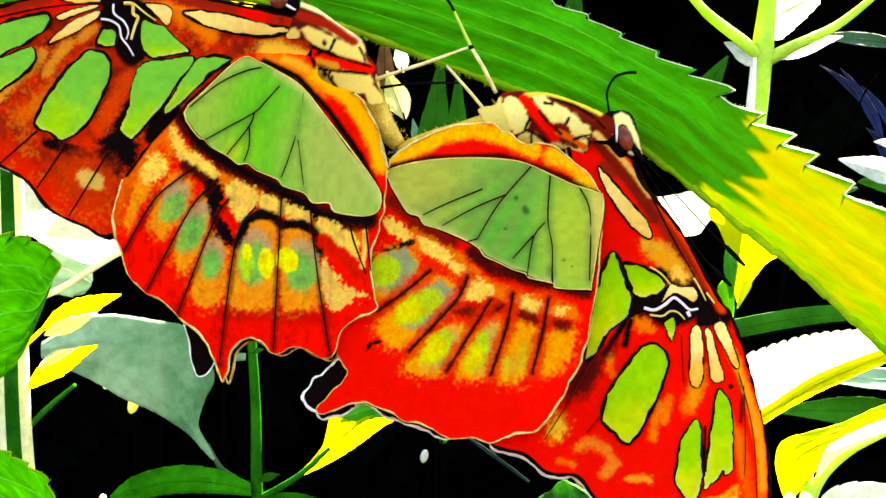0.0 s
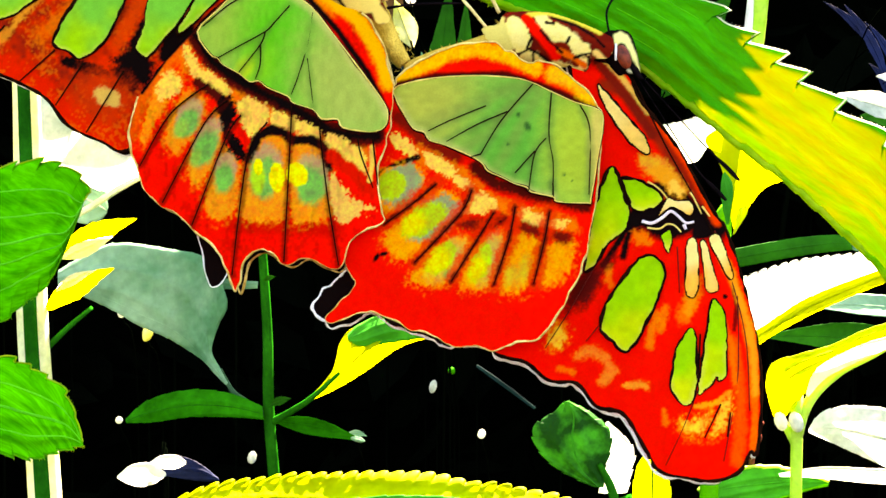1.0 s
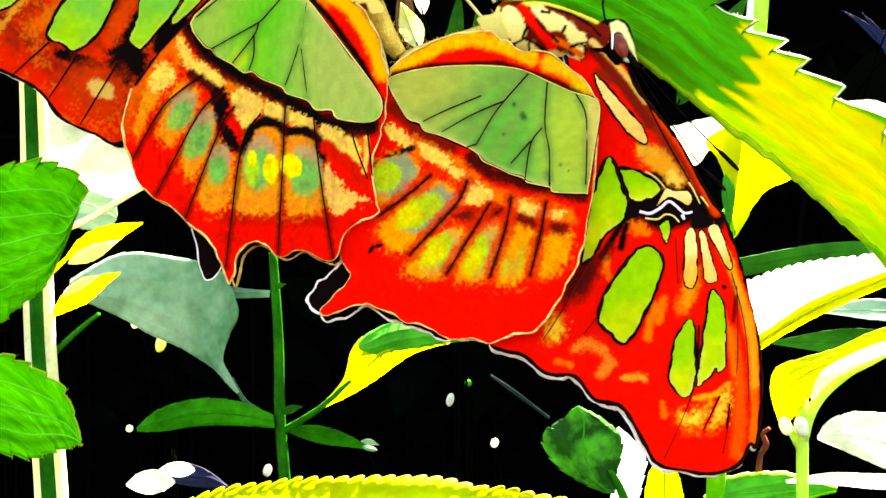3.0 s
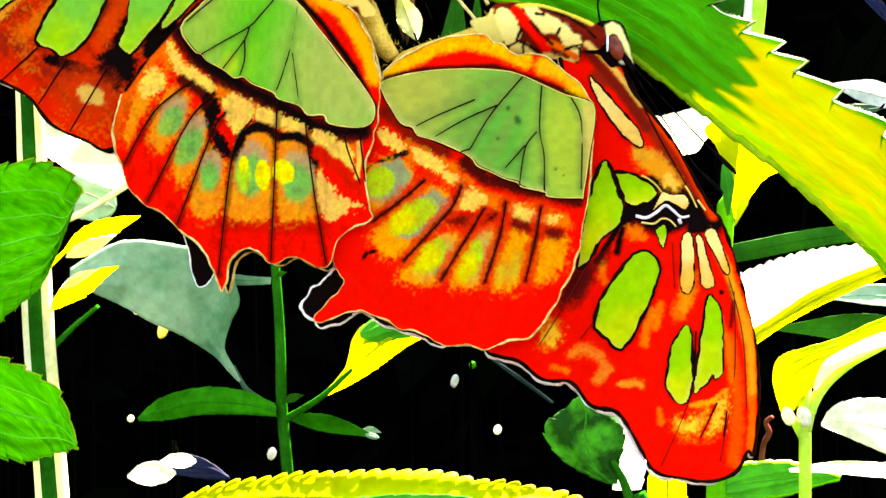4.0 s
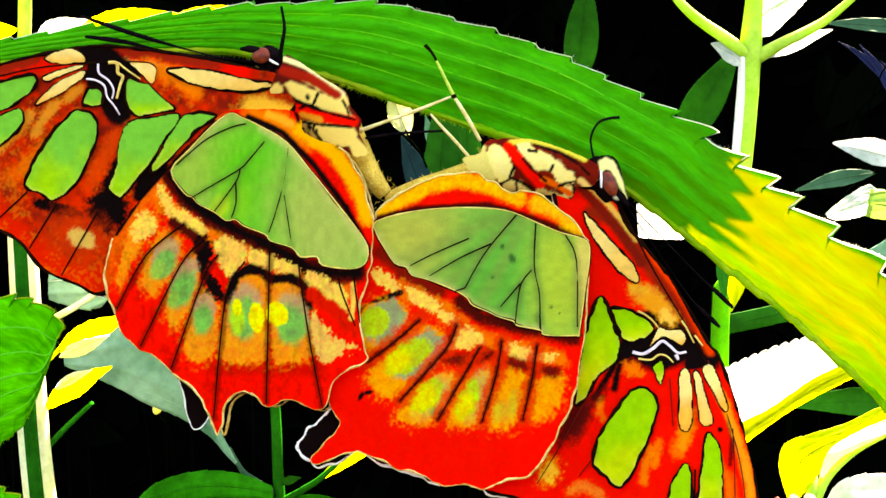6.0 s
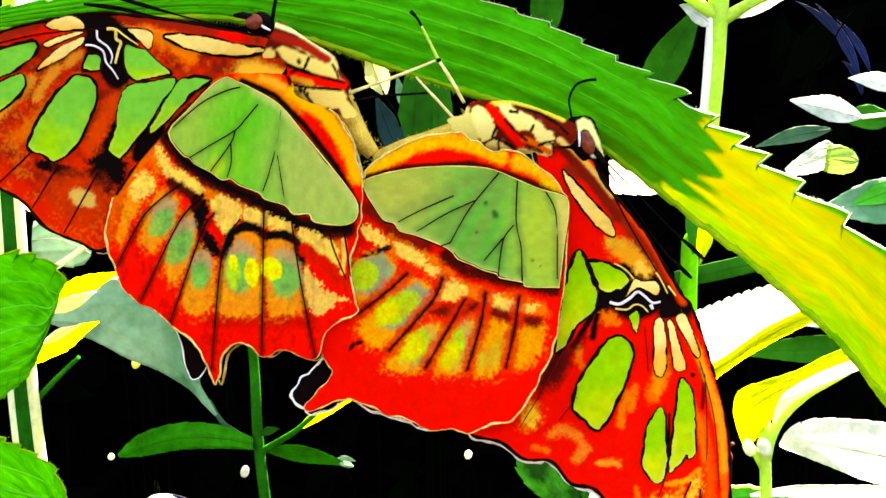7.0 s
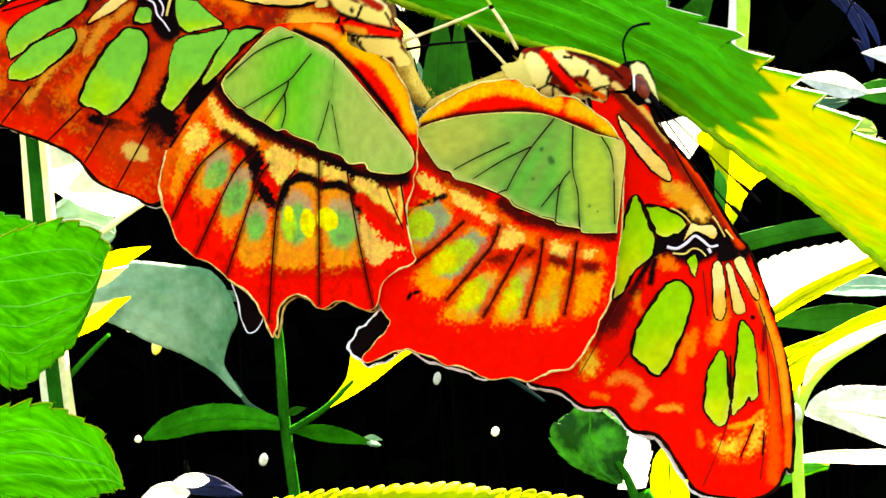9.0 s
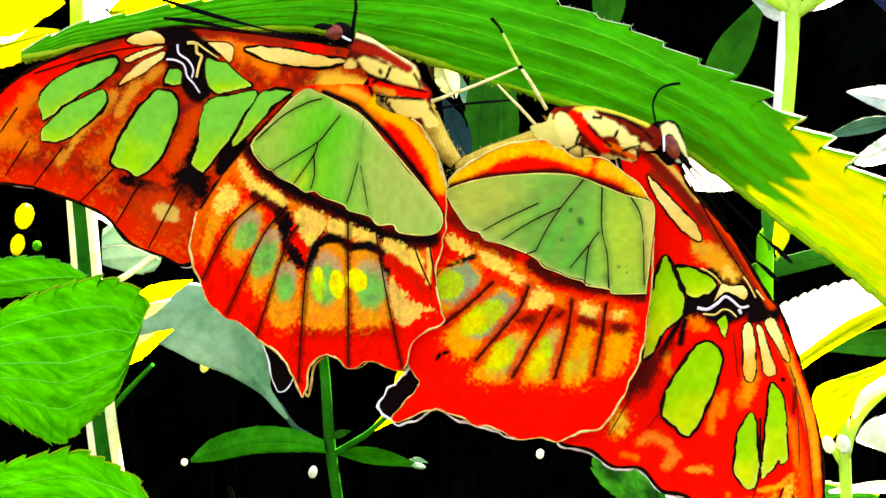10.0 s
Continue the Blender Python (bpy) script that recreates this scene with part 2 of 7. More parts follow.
def value_noise(x, z, scale, seed=0):
    """Smooth noise in 0..1 over arrays."""
    x, z = np.asarray(x) * scale + seed * 17.3, np.asarray(z) * scale + seed * 7.7
    xi, zi = np.floor(x), np.floor(z)
    fx, fz = x - xi, z - zi
    fx, fz = fx * fx * (3 - 2 * fx), fz * fz * (3 - 2 * fz)

    def h(a, b):
        v = np.sin(a * 127.1 + b * 311.7 + seed * 3.1) * 43758.5453
        return v - np.floor(v)
    return (h(xi, zi) * (1 - fx) + h(xi + 1, zi) * fx) * (1 - fz) + (h(xi, zi + 1) * (1 - fx) + h(xi + 1, zi + 1) * fx) * fz


def inside(poly, x, z):
    hit = np.zeros(x.shape, bool)
    a, b = poly, np.roll(poly, -1, 0)
    for (x0, z0), (x1, z1) in zip(a, b):
        if z0 == z1:
            continue
        hit ^= ((z0 > z) != (z1 > z)) & (x < (x1 - x0) * (z - z0) / (z1 - z0) + x0)
    return hit


def to_line(pts, x, z):
    """Distance from arrays of places to an open line."""
    best = np.full(x.shape, 1e9)
    p = np.array(pts, float)
    for a, b in zip(p, p[1:]):
        d = b - a
        s = np.clip(((x - a[0]) * d[0] + (z - a[1]) * d[1]) / (d @ d + 1e-9), 0, 1)
        best = np.minimum(best, np.hypot(x - a[0] - s * d[0], z - a[1] - s * d[1]))
    return best


def step(e0, e1, v):
    t = np.clip((v - e0) / (e1 - e0), 0, 1)
    return t * t * (3 - 2 * t)


# ---- butterflies ----
RED, ORANGE, CREAM, MAROON, INK = (0.93, 0.006, 0.0005), (0.90, 0.17, 0.006), (0.93, 0.54, 0.07), (0.075, 0.003, 0.0015), (0.004, 0.0015, 0.0015)
LIME, BACKLIT_YELLOW = (0.38, 0.58, 0.02), (0.85, 0.75, 0.01)


# depth of each wing sheet, in mm away from the viewer
def depth_lh(x, z):
    return np.full(np.shape(x), -1.5)


def depth_lf(x, z):
    return np.full(np.shape(x), -0.4)


def depth_rh(x, z):
    return np.full(np.shape(x), -0.5)


def depth_rf(x, z):
    return 1.0 - 0.28 * np.maximum(0, 8 - np.asarray(z, float)) * step(14, 32, np.asarray(x, float))


def shifted(f, by):
    return lambda x, z: f(x, z) + by


def spots(col, x, z, places, colour, soft=0.25, ragged=0.25, seed=0, amount=1.0):
    """Lays oval patches of scales: rows of centre x, z, half width, half height, turn in degrees."""
    wob = (value_noise(x, z, 1.4, seed) - 0.5) * ragged * 0.7 + (value_noise(x, z, 5.5, seed + 1) - 0.5) * ragged * 0.8
    for cx, cz, rx, rz, turn in places:
        c, s = math.cos(radians(turn)), math.sin(radians(turn))
        u, v = ((x - cx) * c + (z - cz) * s) / rx, (-(x - cx) * s + (z - cz) * c) / rz
        w = 1 - step(1 - soft, 1 + soft, np.sqrt(u * u + v * v) + wob)
        col += (np.array(colour) - col) * (w * amount)[:, None]


def stripe(col, x, z, line, width, colour, soft=0.5, ragged=0.6, seed=0, amount=1.0):
    """Lays a stripe of scales along a line; width in mm at its two ends."""
    d = to_line(line, x, z)
    wob = (value_noise(x, z, 1.1, seed) - 0.5) * ragged * 0.7 + (value_noise(x, z, 5.0, seed + 2) - 0.5) * ragged * 0.7
    w = 1 - step(width * (1 - soft), width * (1 + soft), d + wob * width)
    col += (np.array(colour) - col) * (w * amount)[:, None]


def area(col, x, z, poly, colour, soft=0.3, rag=0.0, amount=1.0):
    line = rounded(poly)
    d = to_line(np.vstack([line, line[:1]]), x, z)
    d = np.where(inside(line, x, z), -d, d) + (value_noise(x, z, 2.5, 5) - 0.5) * soft * 1.5
    d = d + ((value_noise(x, z, 3.4, 7) - 0.5) + (value_noise(x, z, 6.5, 8) - 0.5)) * rag
    w = (1 - step(-soft, soft, d)) * amount
    col += (np.array(colour) - col) * w[:, None]


def streaked(col, x, z, amount, seed=0):
    """Runs of darker scales along the wing rays."""
    n = value_noise(x * 2.2, z * 0.5, 1.0, seed) * 0.6 + value_noise(x, z, 3.2, seed + 1) * 0.4
    col *= (1 - amount * step(0.5, 0.8, n))[:, None] * (0.97 + 0.06 * value_noise(x, z, 6.0, seed + 2))[:, None]
    # single scales redder or yellower than their neighbours
    col[:, 1] *= 0.62 + 0.76 * (0.55 * value_noise(x, z, 4.2, seed + 5) + 0.45 * value_noise(x, z, 1.7, seed + 6))


def wing(parent, name, outline, depth, paint, label, h=0.17, base=RED, edge=None, edge_r=0.13, sharp=6, ripple=0.0, free=None):
    """A scaled membrane and the rolled fringe along its margin."""
    line = rounded(outline, sharp)
    line = line + ripple * (np.stack([value_noise(line[:, 0], line[:, 1], 0.9, 11), value_noise(line[:, 0], line[:, 1], 1.1, 12)], 1) - 0.5)
    lo, hi = line.min(0) - h, line.max(0) + h
    gx, gz = np.arange(lo[0], hi[0], h), np.arange(lo[1], hi[1], h)
    X, Z = np.meshgrid(gx, gz)
    x, z = X.ravel(), Z.ravel()
    cx, cz = (X[:-1, :-1] + h / 2).ravel(), (Z[:-1, :-1] + h / 2).ravel()
    keep = inside(line, cx, cz)
    nx = len(gx)
    j = np.arange(len(cx))
    first = (j // (nx - 1)) * nx + j % (nx - 1)
    quads = np.stack([first, first + 1, first + 1 + nx, first + nx], 1)[keep]
    used, quads = np.unique(quads, return_inverse=True)
    quads = quads.reshape(-1, 4)
    x, z = x[used].copy(), z[used].copy()
    out = ~inside(line, x, z)
    dense = rounded(line, 4)
    for k in np.where(out)[0]:
        q = dense[np.argmin((dense[:, 0] - x[k]) ** 2 + (dense[:, 1] - z[k]) ** 2)]
        x[k], z[k] = q
    col = np.tile(np.array(base, float), (len(x), 1))
    paint(col, x, z)
    swell = (value_noise(x, z, 0.22, 3) - 0.5) * 0.35 + (value_noise(x, z, 0.8, 4) - 0.5) * 0.08
    y = depth(x, z) + swell
    n = len(x)
    co, faces = np.stack([x, y, z], 1) * MM, quads
    me = bpy.data.meshes.new(name)
    me.from_pydata(co.tolist(), [], faces.tolist())
    me.polygons.foreach_set("use_smooth", [True] * len(me.polygons))
    store = me.color_attributes.new("pigment", 'FLOAT_COLOR', 'POINT')
    rgba = np.ones((n, 4))
    rgba[:, :3] = col
    store.data.foreach_set("color", rgba.ravel())
    me.materials.append(M_WING)
    ob = new(name, me)
    ob.parent = parent
    tagged(ob, label)
    if edge:
        bm = bmesh.new()
        loop = np.vstack([line, line[:2]]) if free is None else line[free[0] * sharp:free[1] * sharp]
        wide = edge_r * (0.3 + 0.7 * value_noise(loop[:, 0], loop[:, 1], 0.8, 6) + 0.7 * value_noise(loop[:, 0], loop[:, 1], 2.4, 7))
        tube(bm, np.stack([loop[:, 0], depth(loop[:, 0], loop[:, 1]) + 0.05, loop[:, 1]], 1), wide, 5)
        part("wing_fringe", bm, edge, ob, "ragged fringe along the wing margin")
    return ob


def scaled_pane(owner, outline, depth, top, low, seed, name="green_patch", rim=0.19, rag=0.28, hem=(0.66, 0.58, 0.10)):
    """A pale patch of the wing: ragged outline, shaded from its upper to its lower end, with a dark uneven rim."""
    line = rounded(outline, 5)
    line = line + rag * (np.stack([value_noise(line[:, 0], line[:, 1], 1.6, seed), value_noise(line[:, 0], line[:, 1], 1.7, seed + 1)], 1) - 0.5)
    loop = np.vstack([line, line[:2]])
    z0, z1 = line[:, 1].min(), line[:, 1].max()

    def paint(col, x, z):
        down = step(0.35, 1.0, (z1 - z) / (z1 - z0) + 0.5 * (value_noise(x, z, 0.5, seed + 2) - 0.5))
        col += (np.array(low) - col) * down[:, None]
        near = 1 - step(0.0, 0.45, to_line(loop, x, z) + 0.3 * (value_noise(x, z, 2.5, seed + 3) - 0.5))
        col += (np.array(hem) - col) * (near * 0.55 * down)[:, None]
        col *= (0.88 + 0.2 * value_noise(x, z, 1.8, seed + 4))[:, None]
    plate = wing(owner, name, line, shifted(depth, -0.3), paint, "", h=0.16, base=top, sharp=1)
    bm = bmesh.new()
    wide = rim * (0.35 + 1.1 * value_noise(loop[:, 0], loop[:, 1], 1.2, seed + 5))
    tube(bm, np.stack([loop[:, 0], depth(loop[:, 0], loop[:, 1]) - 0.22, loop[:, 1]], 1), wide, 5, 0.6)
    part("patch_rim", bm, M_VEIN, plate)
    return plate


def cell(owner, outline, depth, paint, label):
    """The large pale cell of a hindwing: a thin scaled plate over the membrane, with a dark rim and a pale edge."""
    plate = wing(owner, "green_patch", outline, shifted(depth, -0.3), paint, label, h=0.2, base=(0.2, 0.45, 0.06), sharp=3)
    line = rounded(outline, 3)
    loop = np.vstack([line, line[:2]])
    for name, r, lift, mat in (("patch_rim", 0.2, -0.12, M_VEIN), ("patch_edge", 0.075, -0.34, M_CREAM)):
        bm = bmesh.new()
        wide = r * (0.5 + value_noise(loop[:, 0], loop[:, 1], 0.6, 9))
        tube(bm, np.stack([loop[:, 0], depth(loop[:, 0], loop[:, 1]) + lift, loop[:, 1]], 1), wide, 5, 0.7)
        part(name, bm, mat, plate)
    return plate


def veins(owner, lines, depth, r=0.16, lift=0.36, material=None):
    for line in lines:
        p = rounded(line, 6, closed=False)
        bm = bmesh.new()
        tube(bm, np.stack([p[:, 0], depth(p[:, 0], p[:, 1]) - lift, p[:, 1]], 1), (r, r * 0.9, r * 0.7), 5, 0.8)
        part("vein", bm, material or M_VEIN, owner)


def limb(owner, name, pts, radii, material, label="", sides=7, n=5):
    bm = bmesh.new()
    tube(bm, rounded(pts, n, closed=False), radii, sides)
    return part(name, bm, material, owner, label)


def blob(owner, name, centre, size, turn, material, label="", rough_by=0.0, seed=1):
    """A rounded body part; turn: degrees about y, size: half axes in mm."""
    bm = bmesh.new()
    bmesh.ops.create_icosphere(bm, subdivisions=4, radius=1.0)
    rot = Euler((0, radians(turn), 0)).to_matrix()
    for v in bm.verts:
        k = 1 + rough_by * (noise.noise(v.co * 5 + Vector((seed, 0, 0))) + 0.5 * noise.noise(v.co * 14))
        v.co = (rot @ Vector((v.co.x * size[0] * k, v.co.y * size[1] * k, v.co.z * size[2] * k)) + Vector(centre)) * MM
    return part(name, bm, material, owner, label)


def fur(owner, pts, radius, count, length, material, lean=(0, 0, 0), seed=1):
    """Short hairs standing off a body line."""
    rng = random.Random(seed)
    p = rounded(pts, 8, closed=False)
    bm = bmesh.new()
    for _ in range(count):
        c = p[rng.randrange(len(p))]
        a = rng.uniform(0, 2 * math.pi)
        d = np.array([math.cos(a), rng.uniform(-1, 0.4), math.sin(a)])
        d /= np.linalg.norm(d)
        root = c + d * radius * rng.uniform(0.8, 1.0)
        tip = root + (d + np.array(lean) + np.array([rng.uniform(-.4, .4) for _ in range(3)])) * length * rng.uniform(0.5, 1.1)
        side = np.cross(d, (0.3, 1, 0.2)) * 0.05
        a, b, c3 = (bm.verts.new(Vector(q) * MM) for q in (root - side, root + side, tip))
        bm.faces.new((a, b, c3))
    return part("body_hair", bm, material, owner)


# -- butterfly whose head points up the leaf towards its tip --
fly_a = thing("butterfly", "malachite butterfly with folded rust-red and green wings, hanging under the leaf", "butterfly", "mating butterflies")
LH_CELL = [(-25.3, 24.6), (-23.9, 22.2), (-23.1, 21.8), (-22.5, 21.1), (-20.8, 20.2), (-19.6, 19.3), (-18.6, 19.4), (-17.7, 18.7), (-15.5, 17.8), (-14.9, 17.1), (-12.7, 16.4), (-11.8, 15.4), (-10.1, 15.4), (-9.5, 14.5), (-6.6, 14.1), (-5.1, 14.6), (-4.7, 16), (-5.4, 17.6), (-8.1, 21.2), (-10.6, 24.4), (-13.1, 27.4), (-15.6, 29), (-17.8, 30.1), (-19, 30.5), (-20.8, 29.3), (-23.2, 26.9)]
LH_OUT = [(-11.9, 30.5), (-11.3, 28.4), (-7.6, 26.7), (-5.7, 24.3), (-4.6, 20.7), (-4.2, 18.2), (-4.4, 15.8), (-4.7, 13.9), (-5.7, 10), (-5.4, 5.7), (-5.2, 4.3), (-7.8, 3.2), (-8.9, 1.5), (-9.7, -0.6), (-11.3, -0.4), (-13.3, 0.6), (-15.3, -0.3), (-17.3, 1), (-18.5, 1.2), (-19.9, 0.1), (-20.4, -2), (-20.8, -3.3), (-21.3, -2.2), (-22.3, -0.3), (-23.3, 1.7), (-25.1, 2.8), (-26.7, 4.4), (-27.8, 5.3), (-29.4, 6.1), (-30.6, 7.5), (-31.6, 9.5), (-32.6, 12.7), (-32.4, 15.6), (-31.3, 18), (-28.8, 21.6), (-26.1, 24.6), (-22.8, 27.9), (-20.8, 29.8), (-19, 30.7), (-15.9, 30.9)]
LH_BAND = [(-25.4, 24.1), (-23.6, 21.4), (-21.9, 20.2), (-18.9, 18.4), (-14.6, 16.4), (-11.6, 14.5), (-8.8, 13.6), (-5.8, 13.6)]
LH_ARCH = [(-19.6, 10.9), (-18.7, 13.3), (-17.2, 14.2), (-15.7, 13.9), (-15, 13.1), (-13.2, 13.2), (-11.5, 12.4), (-11, 10.3)]
LH_INNER = [(-17.1, 30.1), (-13.5, 28.4), (-10.2, 24.9), (-7, 20.5), (-4.7, 16.1)]
LH_GOLD = [(-11.6, 28.7), (-8, 26), (-6, 23.1), (-4.8, 19.2)]
LH_CREAM = [[(-26.8, 23.3), (-25.8, 22.1), (-24.8, 20.6), (-24.9, 19.7), (-25.9, 20.1), (-26.7, 21.5)], [(-29.5, 19.2), (-28.3, 20.3), (-26.9, 19.1), (-27.9, 17.6), (-29.4, 17.4)], [(-25.3, 20.1), (-24.1, 20.6), (-22.2, 19), (-21.8, 18.1), (-23, 17.7), (-24.8, 18.9)],
            [(-20.5, 17.5), (-18.2, 17), (-17.3, 15.6), (-18.3, 14.3), (-19.1, 12.7), (-19.7, 13.7), (-20.8, 15.6)], [(-17.1, 16.2), (-14.6, 15.5), (-12.1, 14.4), (-11.9, 13.1), (-14.1, 13.8), (-16.9, 14.5), (-17.6, 15.1)],
            [(-11.5, 13.4), (-10.2, 13.8), (-7.3, 11.7), (-7.1, 9.1), (-8.2, 10.2), (-9.8, 11), (-11.3, 12.2)]]
LH_KEYS = [[(-28.3, 20.6), (-26.8, 19.1), (-28.5, 17.1), (-30.5, 13.6), (-31.4, 12.7), (-30.7, 16.1), (-29.5, 19.2)], [(-26.4, 18.3), (-24.4, 17.1), (-24.8, 15.3), (-26.4, 12.7), (-27.9, 11.5), (-28.6, 13.1), (-28.2, 15.6)], [(-23.4, 16), (-22.4, 14.7), (-22.8, 12.6), (-24, 9.7), (-25.5, 8), (-26.3, 10.1), (-25.4, 13.1)],
           [(-22.3, 12.5), (-20.8, 10.9), (-20.6, 7.7), (-21.7, 4.9), (-23.1, 4.5), (-24.4, 6.1), (-23.8, 9.2)], [(-18.4, 13.3), (-15.9, 13.5), (-15.4, 11.8), (-15.7, 5), (-17.5, 4.5), (-20, 4.4), (-20.6, 6.2), (-19.8, 10.1)],
           [(-14.8, 12.9), (-12.3, 12.5), (-11.2, 10.9), (-10.6, 6.1), (-10.6, 5), (-13.2, 4.4), (-15, 4.9)]]
LH_RAYS = [[(-24.1, 19), (-28.2, 15.7), (-31.4, 10.1)], [(-22, 17.3), (-24.5, 14.7), (-28.9, 6.2)], [(-20.5, 15.7), (-22, 13.5), (-25.7, 3.8)], [(-19.8, 11.1), (-21.3, -1.5)], [(-15.1, 15.5), (-15.7, -0)], [(-11.9, 13.1), (-11, 6.5), (-9.8, -0.3)]]
LH_TRI = [(-11.1, 9.2), (-9.9, 8.8), (-8.4, 6.9), (-6.2, 5.9), (-7.6, 5.2), (-9.8, 4.2), (-10.5, 6.1)]
LH_BLOT = [(-23, 17.4), (-21.6, 17.6), (-21.1, 15.8), (-21.5, 14), (-20.3, 12.6), (-20.2, 10.9), (-21.5, 11.4), (-22.5, 13.3), (-22.8, 15.2)]


def paint_lh(col, x, z):
    stripe(col, x, z, [(-32.8, 13.7), (-32.2, 15.8), (-28.7, 21.6), (-22.8, 27.6), (-20.3, 29.8)], 1.0, (0.80, 0.09, 0.004), 0.7, 0.3, 1)
    stripe(col, x, z, [(-21.3, 3.9), (-16.3, 3.9), (-10.1, 3.5)], 0.8, (0.55, 0.004, 0.0005), 0.7, 0.5, 18, 0.7)
    stripe(col, x, z, [(-26.9, 22.1), (-24.9, 19.9), (-22, 18.3), (-18.9, 16.6), (-12.2, 14.1), (-7.3, 11.5)], 0.9, ORANGE, 0.4, 0.8, 19, 0.9)
    for shape in LH_KEYS:
        area(col, x, z, shape, ORANGE, 0.16, 0.28)
        area(col, x, z, shape, (0.86, 0.34, 0.015), 0.8, 0.9, 0.5)
    stripe(col, x, z, LH_BAND, 1.0, MAROON, 0.35, 0.5, 4)
    stripe(col, x, z, LH_BAND, 0.45, INK, 0.6, 0.9, 16)
    for shape in LH_CREAM:
        area(col, x, z, shape, CREAM, 0.14, 0.5)
    area(col, x, z, LH_TRI, (0.82, 0.44, 0.07), 0.15, 0.7)
    stripe(col, x, z, [(-25.3, 19.2), (-24.3, 18.6), (-22.9, 17.6), (-21.9, 16.4)], 0.5, MAROON, 0.4, 0.8, 6)
    area(col, x, z, LH_BLOT, INK, 0.2, 0.5)
    stripe(col, x, z, LH_ARCH, 0.5, INK, 0.4, 0.7, 8)
    stripe(col, x, z, [(-10.7, 11.5), (-8.6, 10), (-6.2, 7.7)], 0.75, (0.72, 0.008, 0.001), 0.4, 0.6, 17)
    for line in LH_RAYS:
        stripe(col, x, z, line, 0.34, MAROON, 0.6, 0.9, 20, 0.6)
    eyes = [(-26.2, 15.3, 1.15, 2.1, -34), (-24.3, 12.6, 1.2, 2.65, -25), (-22.2, 9.4, 1.1, 1.95, -10), (-17.8, 9.6, 1.65, 2.75, -3), (-12.9, 8.8, 1.65, 2.6, 8)]
    spots(col, x, z, [(a + 0.1, b + 0.5, c, d * 0.9, e) for a, b, c, d, e in eyes], (0.46, 0.28, 0.12), 0.18, 0.3, 10, 0.85)
    spots(col, x, z, [(a - 0.1, b - 0.5, c * 0.98, d * 0.8, e) for a, b, c, d, e in eyes], (0.14, 0.42, 0.06), 0.3, 0.25, 11)
    spots(col, x, z, [(-27, 14.2, 0.7, 1.0, -30), (-25.4, 11.1, 0.5, 0.9, -25)], (0.24, 0.46, 0.05), 0.5, 0.2, 21)
    spots(col, x, z, [(-18.6, 9, 0.75, 1.7, 0)], LIME, 0.25, 0.2, 12)
    # light that falls through the wing from behind, painted as yellow spots
    spots(col, x, z, [(-18.6, 10.2, 0.5, 0.9, 0), (-16.6, 9.1, 0.8, 1.6, 0), (-14.4, 9.4, 1.1, 1.3, 20)], BACKLIT_YELLOW, 0.1, 0.2, 13)
    stripe(col, x, z, [(-6.4, 12.4), (-6.3, 10.9), (-6.6, 8.9)], 0.28, CREAM, 0.4, 0.5, 22)
    streaked(col, x, z, 0.22, 23)
    stripe(col, x, z, [(-16.6, 30.6), (-13.4, 29.4), (-11, 27.4)], 0.9, (0.86, 0.16, 0.004), 0.7, 0.8, 15)
    stripe(col, x, z, [(-15, 30.4), (-12.6, 29.4)], 0.4, (0.88, 0.36, 0.02), 0.7, 0.8, 16)
    stripe(col, x, z, [(-12.1, 30.6), (-11.5, 28.4), (-7.6, 26.6)], 0.22, INK, 0.5, 0.5, 17)
    stripe(col, x, z, [(-31.3, 18), (-28.8, 21.6), (-26.1, 24.6), (-22.8, 27.9), (-20.8, 29.8)], 0.24, INK, 0.4, 0.3, 18)
    stripe(col, x, z, LH_INNER, 0.35, INK, 0.5, 0.3, 14)
    stripe(col, x, z, LH_GOLD, 0.75, (0.90, 0.40, 0.008), 0.5, 0.6, 15)


lh = wing(fly_a, "hindwing", LH_OUT, depth_lh, paint_lh, "rust-red hindwing with green cell and eyespots", h=0.11, edge=M_FRINGE, edge_r=0.12, ripple=0.35, free=(2, 33))


LH_CELL_VEINS = [[(-17.3, 29.4), (-19, 29), (-21.7, 27.7), (-24.7, 25.2)], [(-15.4, 27.5), (-16.9, 25.8), (-18, 24.7), (-21, 23), (-23.1, 21.8)], [(-18, 24.7), (-18.5, 23.3), (-20.8, 20.3)],
                 [(-18.5, 23.3), (-18.5, 21.2), (-19, 19.6)], [(-12.9, 26.8), (-13.4, 23.4), (-14.3, 20.2), (-15.1, 18)], [(-13.4, 21.9), (-12.7, 16.7)]]


